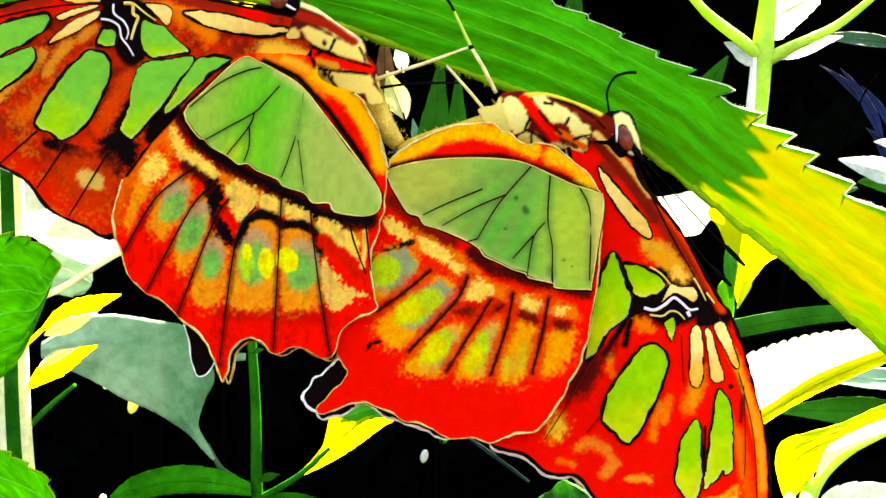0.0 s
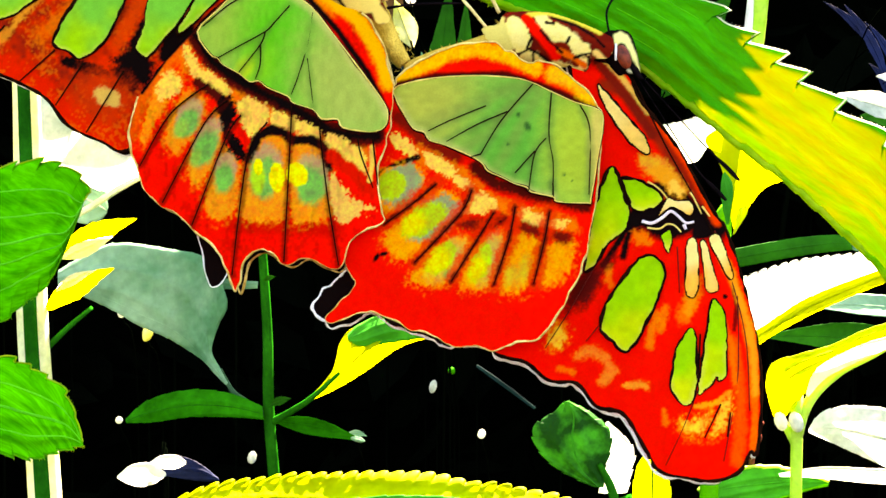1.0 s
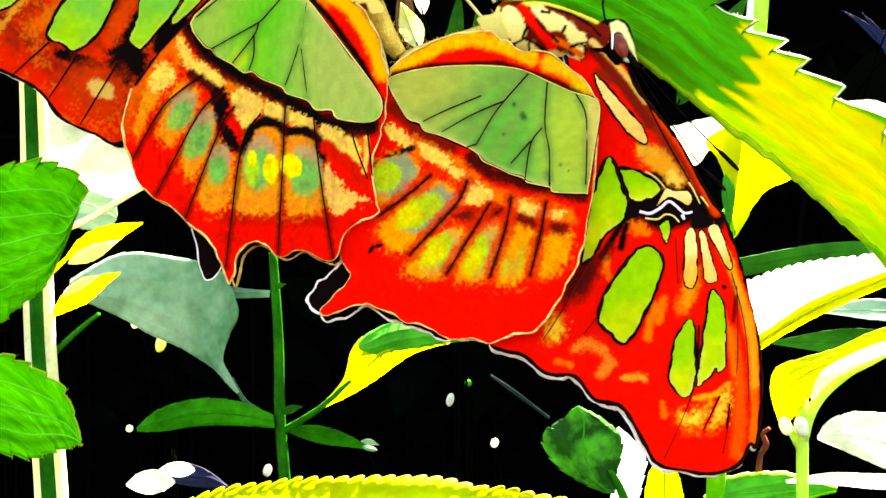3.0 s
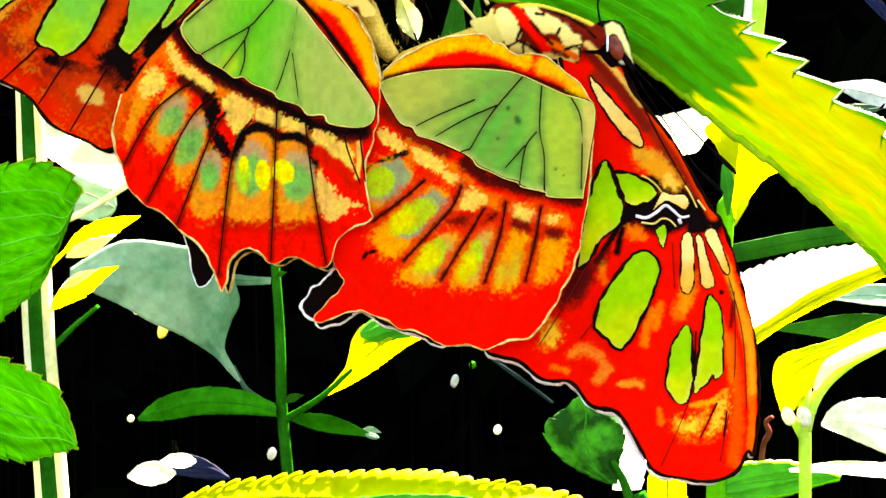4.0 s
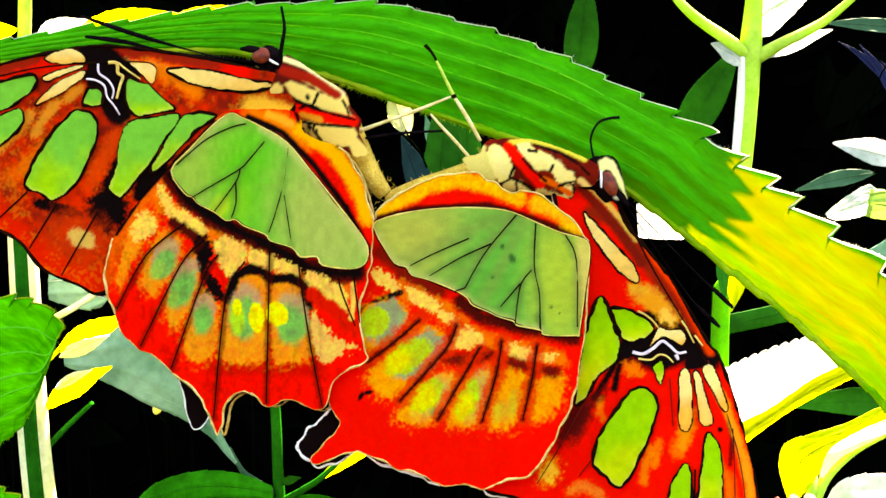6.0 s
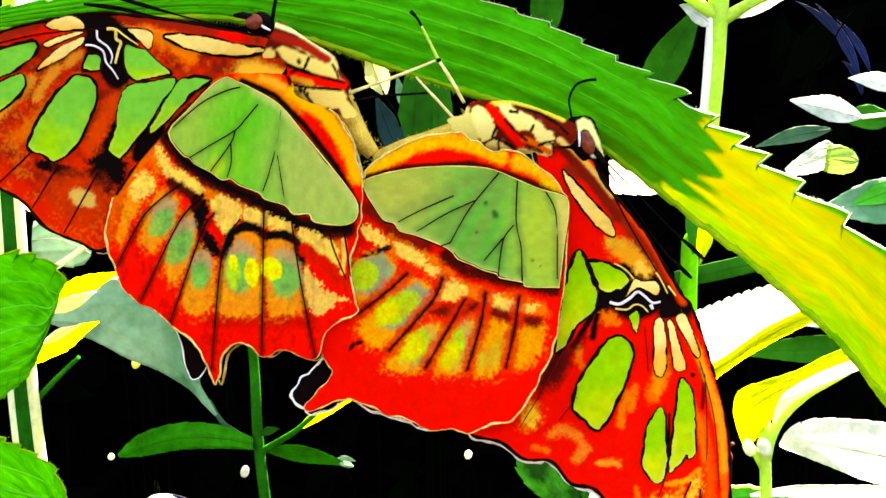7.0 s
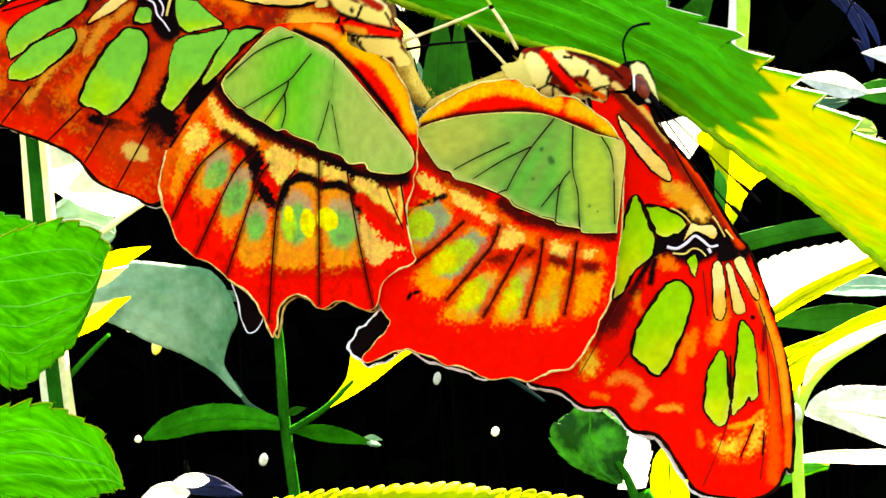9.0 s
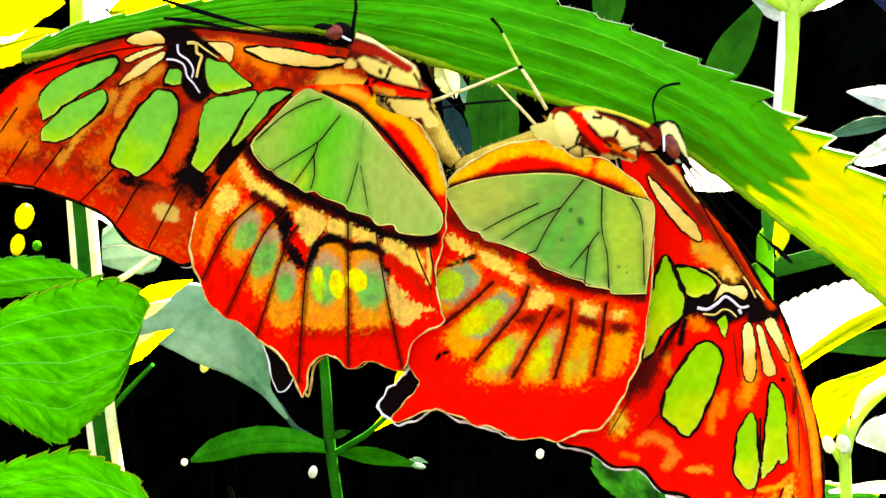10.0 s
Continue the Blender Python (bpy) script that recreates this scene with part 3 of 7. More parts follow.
def paint_cell_l(col, x, z):
    spots(col, x, z, [(-21.7, 25.7, 4.5, 5.5, -30)], (0.28, 0.48, 0.05), 0.7, 0.2, 81)
    spots(col, x, z, [(-16.2, 22.7, 4.2, 7.2, 12)], (0.05, 0.50, 0.012), 0.7, 0.2, 82)
    spots(col, x, z, [(-9.5, 19, 5.0, 6.5, 35)], (0.36, 0.46, 0.08), 0.7, 0.2, 83, 0.9)
    spots(col, x, z, [(-18.8, 20.9, 1.6, 2.4, -20)], (0.16, 0.55, 0.02), 0.7, 0.2, 84)
    spots(col, x, z, [(-20.3, 20.6, 0.8, 1.3, -30)], (0.42, 0.60, 0.02), 0.7, 0.2, 90)
    for line in LH_CELL_VEINS:
        stripe(col, x, z, line, 0.4, (0.10, 0.26, 0.03), 0.9, 0.6, 84, 0.5)
    stripe(col, x, z, LH_CELL[16:22], 0.5, (0.55, 0.52, 0.14), 0.9, 0.3, 84, 0.7)
    stripe(col, x, z, LH_CELL[22:], 0.55, (0.42, 0.50, 0.12), 0.9, 0.3, 84, 0.7)
    col *= (0.88 + 0.2 * value_noise(x * 2, z, 1.3, 85))[:, None]


cell(lh, LH_CELL, depth_lh, paint_cell_l, "translucent green cell of the hindwing")
veins(lh, LH_CELL_VEINS, depth_lh, 0.085, 0.4)
veins(lh, [[(-24.1, 19), (-28.2, 15.7), (-31.4, 10.1)], [(-22, 17.3), (-24.5, 14.7), (-28.9, 6.2)], [(-20.5, 15.7), (-22, 13.5), (-25.7, 3.8)], [(-17.7, 15), (-19.8, 11.1), (-21.3, -1.5)],
           [(-15.2, 17.8), (-15.1, 15.5), (-15.7, -0)], [(-12.1, 16), (-11.9, 13.1), (-11, 6.5), (-9.8, -0.3)], [(-7.9, 13.4), (-7.6, 11.8), (-6.2, 8.1)], [(-6.3, 13.4), (-6, 10.9), (-5.7, 8.4)]], depth_lh, 0.10, 0.16)

LF_OUT = [(-11.7, 32.6), (-13.5, 34.4), (-17.8, 35.5), (-25.2, 37), (-32.1, 37.9), (-37.1, 37.5), (-43.4, 36.2), (-49.2, 34.1), (-53.1, 31.6), (-56.4, 29.1), (-59, 26.1), (-59, 23.3), (-56.2, 21.8), (-53.7, 21.5), (-49.9, 21), (-47.4, 20), (-44.9, 19), (-41.9, 17.3), (-39.5, 14.4), (-35.8, 12.7), (-33, 11.8), (-27.4, 15.8), (-20.8, 24.9), (-14.4, 29)]


def paint_lf(col, x, z):
    patchy = np.clip(0.8 * value_noise(x, z, 0.45, 21) + 0.9 * value_noise(x, z, 1.9, 35) - 0.4, 0, 1)
    col[:] = np.array((0.24, 0.010, 0.003)) + (np.array((0.78, 0.02, 0.001)) - np.array((0.24, 0.010, 0.003))) * patchy[:, None]
    stripe(col, x, z, [(-56.2, 22.2), (-49.9, 21.5), (-44.9, 19.6), (-41.8, 17.7), (-39.4, 15), (-33.3, 12.6)], 1.7, (0.80, 0.012, 0.001), 0.6, 0.8, 36, 0.9)
    flecks = step(0.58, 0.8, 0.5 * value_noise(x, z, 0.9, 37) + 0.5 * value_noise(x * 1.2 + z, z * 1.2 - x, 2.6, 38))
    col += (np.array((0.80, 0.16, 0.008)) - col) * (0.45 * flecks)[:, None]
    stripe(col, x, z, [(-53.2, 30.5), (-45.4, 35.2), (-37.1, 37), (-26.5, 36.8), (-17.9, 35)], 1.3, RED, 0.6, 0.5, 22)
    stripe(col, x, z, [(-44.5, 35.6), (-38.9, 37.2), (-33.5, 37.6), (-26.5, 36.9), (-21, 35.8)], 0.8, (0.22, 0.014, 0.004), 0.6, 1.2, 90, 0.85)
    stripe(col, x, z, [(-30, 36.2), (-27, 35.8), (-23.5, 34.2)], 0.35, (0.85, 0.40, 0.05), 0.6, 1.6, 91, 0.8)
    stripe(col, x, z, [(-53.4, 26.2), (-51.4, 29.2), (-49.3, 31.6)], 0.9, ORANGE, 0.6, 1.0, 23, 0.7)
    stripe(col, x, z, [(-56, 25), (-52.7, 27.4), (-50.3, 25.4)], 0.9, ORANGE, 0.6, 1.0, 24, 0.7)
    stripe(col, x, z, [(-35.6, 29.8), (-38.8, 27.5), (-42.5, 24.2)], 0.8, ORANGE, 0.8, 1.4, 25, 0.6)
    stripe(col, x, z, [(-30.6, 28.4), (-32.6, 26.6), (-34.3, 23.3)], 0.8, (0.75, 0.05, 0.003), 0.8, 1.2, 26, 0.8)
    stripe(col, x, z, [(-32.6, 20.4), (-31.9, 22.2), (-30.8, 24.7), (-27.1, 24.5), (-28.4, 22.7)], 1.5, INK, 0.25, 0.5, 27)
    spots(col, x, z, [(-32.6, 20.4, 2.3, 2.1, 20), (-37.9, 20.8, 3.0, 0.6, -15)], INK, 0.25, 0.6, 28)
    spots(col, x, z, [(-35.8, 17.7, 3.2, 2.6, -30)], (0.62, 0.03, 0.003), 0.6, 0.5, 29, 0.8)
    spots(col, x, z, [(-35.3, 17.6, 1.5, 1.0, -20)], (0.72, 0.40, 0.07), 0.25, 0.5, 30)
    area(col, x, z, [(-34.6, 37.5), (-32.9, 37.5), (-32.1, 36.3), (-30.2, 35.2), (-30.2, 33.4), (-30.4, 31.9), (-29.8, 30.2), (-32.1, 30.3), (-33, 31.4), (-34.5, 33.7), (-34.8, 34.8), (-34.3, 35.9)], INK, 0.2, 0.2)
    for line in ([(-40.5, 31), (-43, 28.2), (-45.5, 25.2)], [(-35.2, 33.5), (-38.5, 31.2), (-40.2, 28.6)], [(-44, 27), (-47, 23.5)]):
        stripe(col, x, z, line, 0.45, (0.85, 0.30, 0.02), 0.7, 1.6, 39, 0.7)
    stripe(col, x, z, [(-34, 37.5), (-32.9, 35.9), (-31.9, 33.7), (-31.1, 30.9)], 1.4, INK, 0.3, 0.3, 31)
    stripe(col, x, z, [(-34.6, 36.9), (-32.1, 37.1), (-30.3, 35.8), (-29.4, 34.8)], 0.8, INK, 0.4, 0.3, 32)
    stripe(col, x, z, [(-27.8, 35.7), (-25.3, 34.7), (-22.9, 33.2)], 0.9, ORANGE, 0.6, 0.8, 33)
    stripe(col, x, z, [(-16.8, 31.4), (-14.3, 30.7), (-11.9, 29.5)], 1.2, (0.85, 0.42, 0.03), 0.5, 0.6, 34)


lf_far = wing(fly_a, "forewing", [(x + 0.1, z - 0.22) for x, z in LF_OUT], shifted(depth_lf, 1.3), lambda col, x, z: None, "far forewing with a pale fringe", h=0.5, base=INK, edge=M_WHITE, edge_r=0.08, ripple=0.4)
lf = wing(fly_a, "forewing", LF_OUT, depth_lf, paint_lf, "rust-red forewing with bright green patches", h=0.13, edge=M_VEIN, edge_r=0.2)
for shape in ([(-36.7, 30.4), (-35.2, 31.2), (-33.7, 30.5), (-33.2, 28.8), (-34, 26.7), (-35.5, 23.9), (-37.1, 22.2), (-38.5, 21.7), (-39.4, 22.6), (-40.9, 22.9), (-41.1, 24), (-39.8, 26.3), (-38.5, 28.4)],
              [(-41.9, 31.3), (-41.2, 30.7), (-41.7, 29.3), (-44, 27.4), (-46.3, 26), (-48.4, 26), (-48.8, 26.5), (-47.9, 28), (-45, 30.1)],
              [(-40.5, 35.1), (-39.8, 34.5), (-40.1, 33.4), (-41.8, 32.1), (-45, 30.5), (-48, 28.5), (-48.5, 28.6), (-48.8, 30.7), (-47.5, 32.3), (-44.6, 33.9)],
              [(-29.8, 29.8), (-27.4, 30.2), (-24.7, 30.5), (-25.5, 28.8), (-27.6, 25.8), (-30.2, 22.5), (-31.3, 22), (-32.1, 22.9), (-31.3, 25.3), (-30.9, 27.9)],
              [(-23.9, 30.5), (-20.6, 30.3), (-22.9, 28.7), (-27, 24.7), (-27.5, 25.3), (-25.4, 28.4)],
              [(-29.9, 34.4), (-27.7, 33.5), (-25.3, 31.4), (-25.7, 31), (-29.3, 30.6), (-30.3, 32.6)],
              [(-34.3, 33.3), (-33.7, 33.5), (-32.8, 33.1), (-32.7, 31.7), (-33.5, 31.5), (-34.8, 31.7)]):
    scaled_pane(lf, shape, depth_lf, (0.13, 0.50, 0.04), (0.28, 0.58, 0.012), int(40 - shape[0][0]))
scaled_pane(lf, [(-25.8, 35.3), (-23.2, 35.3), (-18.3, 34.3), (-14.7, 33.5), (-16.1, 32.9), (-18.3, 32.8), (-21.7, 33.4), (-24.4, 34.3)], depth_lf, (0.90, 0.64, 0.17), (0.84, 0.50, 0.10), 71, "cream_patch", 0.2, 0.2, (0.80, 0.42, 0.06))
for shape in ([(-38.8, 36.5), (-37.7, 37.3), (-35.7, 37.6), (-34.5, 36.7), (-34.7, 36.2), (-37.1, 36.1)], [(-34.7, 35.4), (-34.6, 34.7), (-35.7, 33.9), (-38.3, 32.4), (-39.6, 31.8), (-39.7, 32.2), (-38.2, 33.6), (-36.4, 34.6)],
              [(-39, 34.7), (-37.7, 35.3), (-35, 35.8), (-35, 35.5), (-37.2, 34.8), (-38.7, 34.2)], [(-29.9, 36.1), (-28.4, 36.1), (-27.2, 35.8), (-26.9, 35), (-27.4, 33.9), (-28.3, 34.6), (-29.2, 35.4)]):
    scaled_pane(lf, shape, depth_lf, (0.90, 0.66, 0.20), (0.86, 0.48, 0.09), int(60 - shape[0][0]), "cream_patch", 0.1, 0.2, (0.80, 0.36, 0.05))
veins(lf, [[(-33.1, 36), (-33, 35), (-32, 34.2), (-31.5, 33.2), (-31.7, 32.3)], [(-34.4, 34.4), (-33.5, 34.3), (-32.5, 33.7), (-32.2, 32.5), (-31.5, 31.6), (-30.9, 30.6)]], depth_lf, 0.13, 0.25, M_PINK)
veins(lf, [[(-32, 36.1), (-31.1, 36), (-31, 35), (-30.5, 34.6), (-30.8, 33.7), (-31.2, 32.3)]], depth_lf, 0.2, 0.25, M_CREAM)
veins(lf, [[(-31, 36.1), (-29.9, 35.2), (-28.6, 34.3)]], depth_lf, 0.12, 0.25, M_CREAM)
veins(lf, [[(-50.3, 26.1), (-53, 22.4)], [(-46.5, 25.2), (-49.9, 21.2)], [(-41, 22.6), (-44.9, 19.1)], [(-37.9, 21.2), (-40.9, 16.6)], [(-33.5, 20.4), (-37.5, 13.7)],
           [(-49.2, 33.5), (-40.3, 35.6), (-32.1, 36.2)], [(-51.3, 29.8), (-53.4, 27.1)]], depth_lf, 0.10, 0.14)

# -- butterfly whose head points towards the leaf's base --
fly_b = thing("butterfly", "malachite butterfly with folded scarlet and green wings, hanging under the leaf", "butterfly", "mating butterflies")
RH_CELL = [(-3.9, 19), (0.1, 20), (4.5, 20.3), (7.9, 20.2), (10.3, 19.8), (12.8, 18.7), (15.3, 17.6), (17.9, 16.8), (18.4, 15.5), (17.9, 11.8), (17.2, 7.2), (16.9, 6.8), (13.6, 6.9), (13.2, 7.4), (10.8, 7.9), (10.3, 8.4), (8.9, 8.8), (7.7, 9.4), (6.1, 10.1), (5.5, 10.9), (4.2, 11.7), (1.6, 12.8), (-0.2, 13.3), (-0.8, 14.2), (-2, 14.6), (-3, 16.1), (-3.9, 17.7)]
RH_OUT = [(12.6, 21.9), (10.3, 21.9), (8.3, 22.9), (6.4, 23.9), (4.6, 24), (1.4, 23.2), (-1.8, 21.6), (-3.9, 20.1), (-4.1, 19.2), (-4.7, 16.9), (-5.6, 12.7), (-6.5, 9.6), (-7.3, 5.9), (-8.1, 2.9), (-9, 1.5), (-9.2, -0.1), (-8.5, -1), (-8, -2.2), (-8.6, -3.3), (-10.3, -4.8), (-11.2, -5.9), (-10.4, -6.5), (-7.8, -5.5), (-6.1, -5.3), (-4, -5.9), (-2.1, -7.1), (-0.6, -7.2), (1.4, -8.3), (3.1, -8.9), (5.4, -8.9), (6.8, -9.4), (8.3, -8.7), (10, -8.4), (11.7, -8), (13, -6.4), (14.9, -3.6), (16.3, -0.1), (17.1, 3), (17.8, 8.2), (18.2, 12.5), (18.5, 16.1), (17.9, 17.2), (15.3, 20)]
RH_CREAM = [[(-4.2, 14), (-2.7, 13.4), (-1.3, 11.9), (-2.4, 11.6), (-3.6, 12.3), (-4.5, 13)], [(-1, 11.6), (-0.2, 12.1), (2.5, 10.3), (2.2, 9.4), (0.3, 10)], [(2.2, 9.5), (3.7, 9.3), (4.6, 8.3), (3.4, 8.2)],
            [(4.7, 8), (5.4, 7.7), (7.2, 6.7), (6.5, 5.7), (5, 5.5), (3.3, 5.5), (4.1, 6.8)], [(9.8, 6.1), (12.7, 5.2), (12.4, 4), (9.7, 5)], [(13, 5), (14.8, 4.9), (14.5, 4.2), (13.1, 3.9)]]
RH_KEYS = [[(-5.9, 8.9), (-4.3, 10.4), (-1.5, 10.3), (-0.8, 8.9), (-2.5, 7), (-5.1, 5.1)], [(-5, 2.6), (-2.9, 5.3), (-0.8, 7.2), (1.3, 8), (3.1, 6.6), (1.7, 3.7), (-1, 1), (-3.6, 0.6)], [(-2.1, -1.6), (-0.5, 1.2), (2.2, 2.6), (4.7, 2.5), (3.3, -0.7), (1.1, -2.4), (-0.9, -2.2)],
           [(3.1, -1.9), (5.2, 2), (8.2, 3.1), (7.9, 0.4), (6.6, -2.2), (4.7, -2.7)], [(7.3, -2.2), (8.9, 2.6), (10.4, 3.1), (12, 2.3), (11.2, -1), (9.3, -2.9)], [(11.7, -1.1), (12.8, 2.1), (15.3, 2.6), (15.2, 0.1), (13, -2.1)]]
RH_RAYS = [[(0.5, 8.6), (-1.7, 6.7), (-5, 4.2)], [(4.4, 8), (3.3, 5.6), (0, 1.9), (-1.7, 0.1)], [(6.8, 5.6), (4.9, 2.4), (2.3, -1.9)], [(9.1, 6.3), (8.5, 2.9), (6.9, -2.2)], [(12.8, 5.8), (12.3, 2.7), (11.2, -2)]]


def paint_rh(col, x, z):
    stripe(col, x, z, [(-3.8, 19.9), (1.4, 22.5), (4.9, 23.3), (8.5, 22.3), (11, 21.2)], 0.75, (0.90, 0.42, 0.008), 0.5, 0.6, 41)
    stripe(col, x, z, [(-4, 19.2), (0.4, 20.2), (7.9, 20.5), (12.8, 18.9), (18, 16.8)], 0.4, MAROON, 0.5, 0.4, 42)
    stripe(col, x, z, [(13.1, 20.6), (15.3, 19.8), (17.1, 18.2)], 0.9, (0.90, 0.44, 0.012), 0.6, 0.5, 43)
    stripe(col, x, z, [(-3.5, 15.9), (-1.1, 13.4), (2.6, 11.5)], 0.75, (0.22, 0.006, 0.002), 0.6, 0.6, 47)
    stripe(col, x, z, [(4.9, 10.4), (6.8, 8.9), (9, 8.3), (10.8, 7.7), (16.7, 6.4)], 0.7, MAROON, 0.6, 0.8, 49)
    stripe(col, x, z, [(-1.5, 11.9), (2.4, 10.1), (5.5, 7.3), (9.8, 5.6), (15.1, 4.4)], 0.9, ORANGE, 0.5, 1.0, 44, 0.8)
    stripe(col, x, z, [(-5.5, 9.7), (-3.7, 10.7), (-1.5, 11.5)], 0.3, INK, 0.5, 0.5, 45)
    for shape in RH_KEYS:
        area(col, x, z, shape, ORANGE, 0.16, 0.28)
        area(col, x, z, shape, (0.90, 0.40, 0.008), 0.8, 0.9, 0.6)
    for shape in RH_CREAM:
        area(col, x, z, shape, CREAM, 0.14, 0.5)
    stripe(col, x, z, [(7.5, 6.4), (9.5, 6)], 0.35, ORANGE, 0.5, 0.6, 54)
    stripe(col, x, z, [(2.3, 4.7), (5.1, 4.2), (7.6, 5), (10.7, 3.8), (14.7, 3)], 0.6, (0.16, 0.005, 0.002), 0.7, 1.0, 48)
    spots(col, x, z, [(7.6, 5, 1.0, 0.4, 0)], INK, 0.5, 0.6, 55)
    eyes = [(-3.3, 8.5, 1.9, 2.5, -45), (0.1, 4.9, 1.95, 3.2, -52), (1.8, 0.5, 1.4, 2.4, -41), (6.3, 0.6, 1.45, 2.5, -20)]
    spots(col, x, z, eyes[:2], (0.27, 0.31, 0.12), 0.15, 0.35, 50)
    spots(col, x, z, eyes[2:], (0.50, 0.36, 0.06), 0.5, 0.4, 56, 0.8)
    spots(col, x, z, [(-3.1, 6.4, 1.0, 0.5, 40), (1.4, 3.9, 0.4, 2.0, -52), (2.1, -1, 0.7, 0.5, 40)], (0.16, 0.30, 0.05), 0.5, 0.3, 57)
    spots(col, x, z, [(-4.2, 8.4, 1.5, 1.6, -30), (-0.8, 4.8, 1.6, 2.7, -58), (1.1, 0.6, 1.3, 2.0, -41), (5.4, 0.4, 1.2, 2.2, -20)], (0.42, 0.56, 0.015), 0.12, 0.3, 51)
    spots(col, x, z, [(-1.9, 4.2, 1.1, 1.5, -58), (0.7, 0.2, 1.2, 1.6, -41), (5.1, -0.5, 0.9, 1.4, -20)], (0.74, 0.60, 0.01), 0.5, 0.3, 52)
    spots(col, x, z, [(8.7, -1.2, 0.9, 1.2, -20), (10.1, -0.6, 0.7, 1.4, -10)], (0.58, 0.40, 0.02), 0.6, 0.6, 58, 0.7)
    for line in RH_RAYS:
        stripe(col, x, z, line, 0.85, (0.80, 0.02, 0.001), 0.5, 0.9, 59, 0.85)
        stripe(col, x, z, line, 0.24, (0.12, 0.004, 0.002), 0.5, 1.2, 92, 0.85)
    streaked(col, x, z, 0.04, 60)
    spots(col, x, z, [(-5.8, 0.6, 0.25, 0.5, -30), (-5, 1, 0.5, 0.22, 15)], INK, 0.3, 0.3, 53)


rh = wing(fly_b, "hindwing", RH_OUT, depth_rh, paint_rh, "scarlet hindwing with green cell and eyespots", h=0.11, edge=M_FRINGE, edge_r=0.12, ripple=0.45)


RH_CELL_VEINS = [[(10.8, 19.5), (7.5, 15.6), (5.3, 11.9)], [(8.1, 16.5), (4.9, 15.1), (1.6, 13.2)], [(5.8, 17.1), (2, 15.5), (-0.4, 14.3)], [(12.8, 18.6), (12.6, 14.2), (13.1, 11.1), (13.1, 7.6)],
                 [(12.3, 13.7), (11.1, 12), (10.5, 8)], [(11.1, 12.3), (9, 9.9)], [(15.9, 17.3), (17, 14.6), (17, 7.7)], [(5.3, 11.9), (4.6, 11.7), (4.2, 11.5)], [(13.1, 8.9), (13.2, 7.4)]]


def paint_cell_r(col, x, z):
    spots(col, x, z, [(-0.6, 17.5, 6.0, 4.5, -10)], (0.40, 0.45, 0.06), 0.8, 0.2, 85)
    spots(col, x, z, [(8.9, 13.8, 5.0, 6.8, -25)], (0.09, 0.41, 0.04), 0.7, 0.2, 86)
    spots(col, x, z, [(15.3, 12.6, 3.2, 6.5, 0)], (0.36, 0.52, 0.04), 0.7, 0.2, 87)
    spots(col, x, z, [(17.8, 13.1, 0.9, 6.0, 0)], (0.60, 0.52, 0.10), 0.6, 0.2, 88)
    for line in RH_CELL_VEINS:
        stripe(col, x, z, line, 0.45, (0.09, 0.20, 0.04), 0.9, 0.6, 86, 0.5)
    for line in ([(9.5, 19.4), (4, 17.2), (-1.5, 15)], [(10.4, 19.3), (5.8, 14), (3.2, 12.3)], [(11.6, 19), (9.4, 14.5), (7, 10.3)]):
        stripe(col, x, z, line, 0.6, (0.20, 0.27, 0.05), 0.9, 0.5, 87, 0.45)
    stripe(col, x, z, RH_CELL[13:], 0.4, (0.50, 0.50, 0.14), 0.9, 0.3, 84, 0.6)
    col *= (0.86 + 0.22 * value_noise(x, z * 1.6, 1.3, 85))[:, None]
    spots(col, x, z, [(10.3, 15, 0.3, 0.5, 20), (9.3, 16.2, 0.2, 0.25, 0), (14.3, 9.8, 0.15, 0.2, 0), (8.2, 13, 0.18, 0.15, 0), (15.2, 9.2, 0.12, 0.12, 0)], (0.03, 0.12, 0.02), 0.5, 0.4, 89)


cell(rh, RH_CELL, depth_rh, paint_cell_r, "translucent green cell of the hindwing")
veins(rh, RH_CELL_VEINS, depth_rh, 0.085, 0.4)
veins(rh, [[(0.5, 8.6), (-1.7, 6.7), (-5, 4.2)], [(4.4, 8), (3.3, 5.6), (0, 1.9), (-1.7, 0.1)], [(6.8, 5.6), (4.9, 2.4), (2.3, -1.9)], [(9.1, 6.3), (8.5, 2.9), (6.9, -2.2)],
           [(12.8, 5.8), (12.3, 2.7), (11.2, -2)]], depth_rh, 0.09, 0.12)
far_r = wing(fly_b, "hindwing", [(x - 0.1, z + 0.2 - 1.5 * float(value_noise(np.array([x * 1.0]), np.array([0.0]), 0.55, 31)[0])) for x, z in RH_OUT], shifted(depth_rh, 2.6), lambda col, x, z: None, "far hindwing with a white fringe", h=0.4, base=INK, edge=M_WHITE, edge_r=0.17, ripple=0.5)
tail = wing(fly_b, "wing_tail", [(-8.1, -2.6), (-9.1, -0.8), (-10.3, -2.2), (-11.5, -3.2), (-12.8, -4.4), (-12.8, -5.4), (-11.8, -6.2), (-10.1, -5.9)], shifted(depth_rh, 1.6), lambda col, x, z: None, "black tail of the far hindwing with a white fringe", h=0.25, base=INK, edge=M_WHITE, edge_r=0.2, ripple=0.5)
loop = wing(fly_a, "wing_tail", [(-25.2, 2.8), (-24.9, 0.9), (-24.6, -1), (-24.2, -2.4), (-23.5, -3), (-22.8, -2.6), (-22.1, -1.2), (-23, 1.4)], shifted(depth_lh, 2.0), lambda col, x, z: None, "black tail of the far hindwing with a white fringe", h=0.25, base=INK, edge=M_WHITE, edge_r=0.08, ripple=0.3)
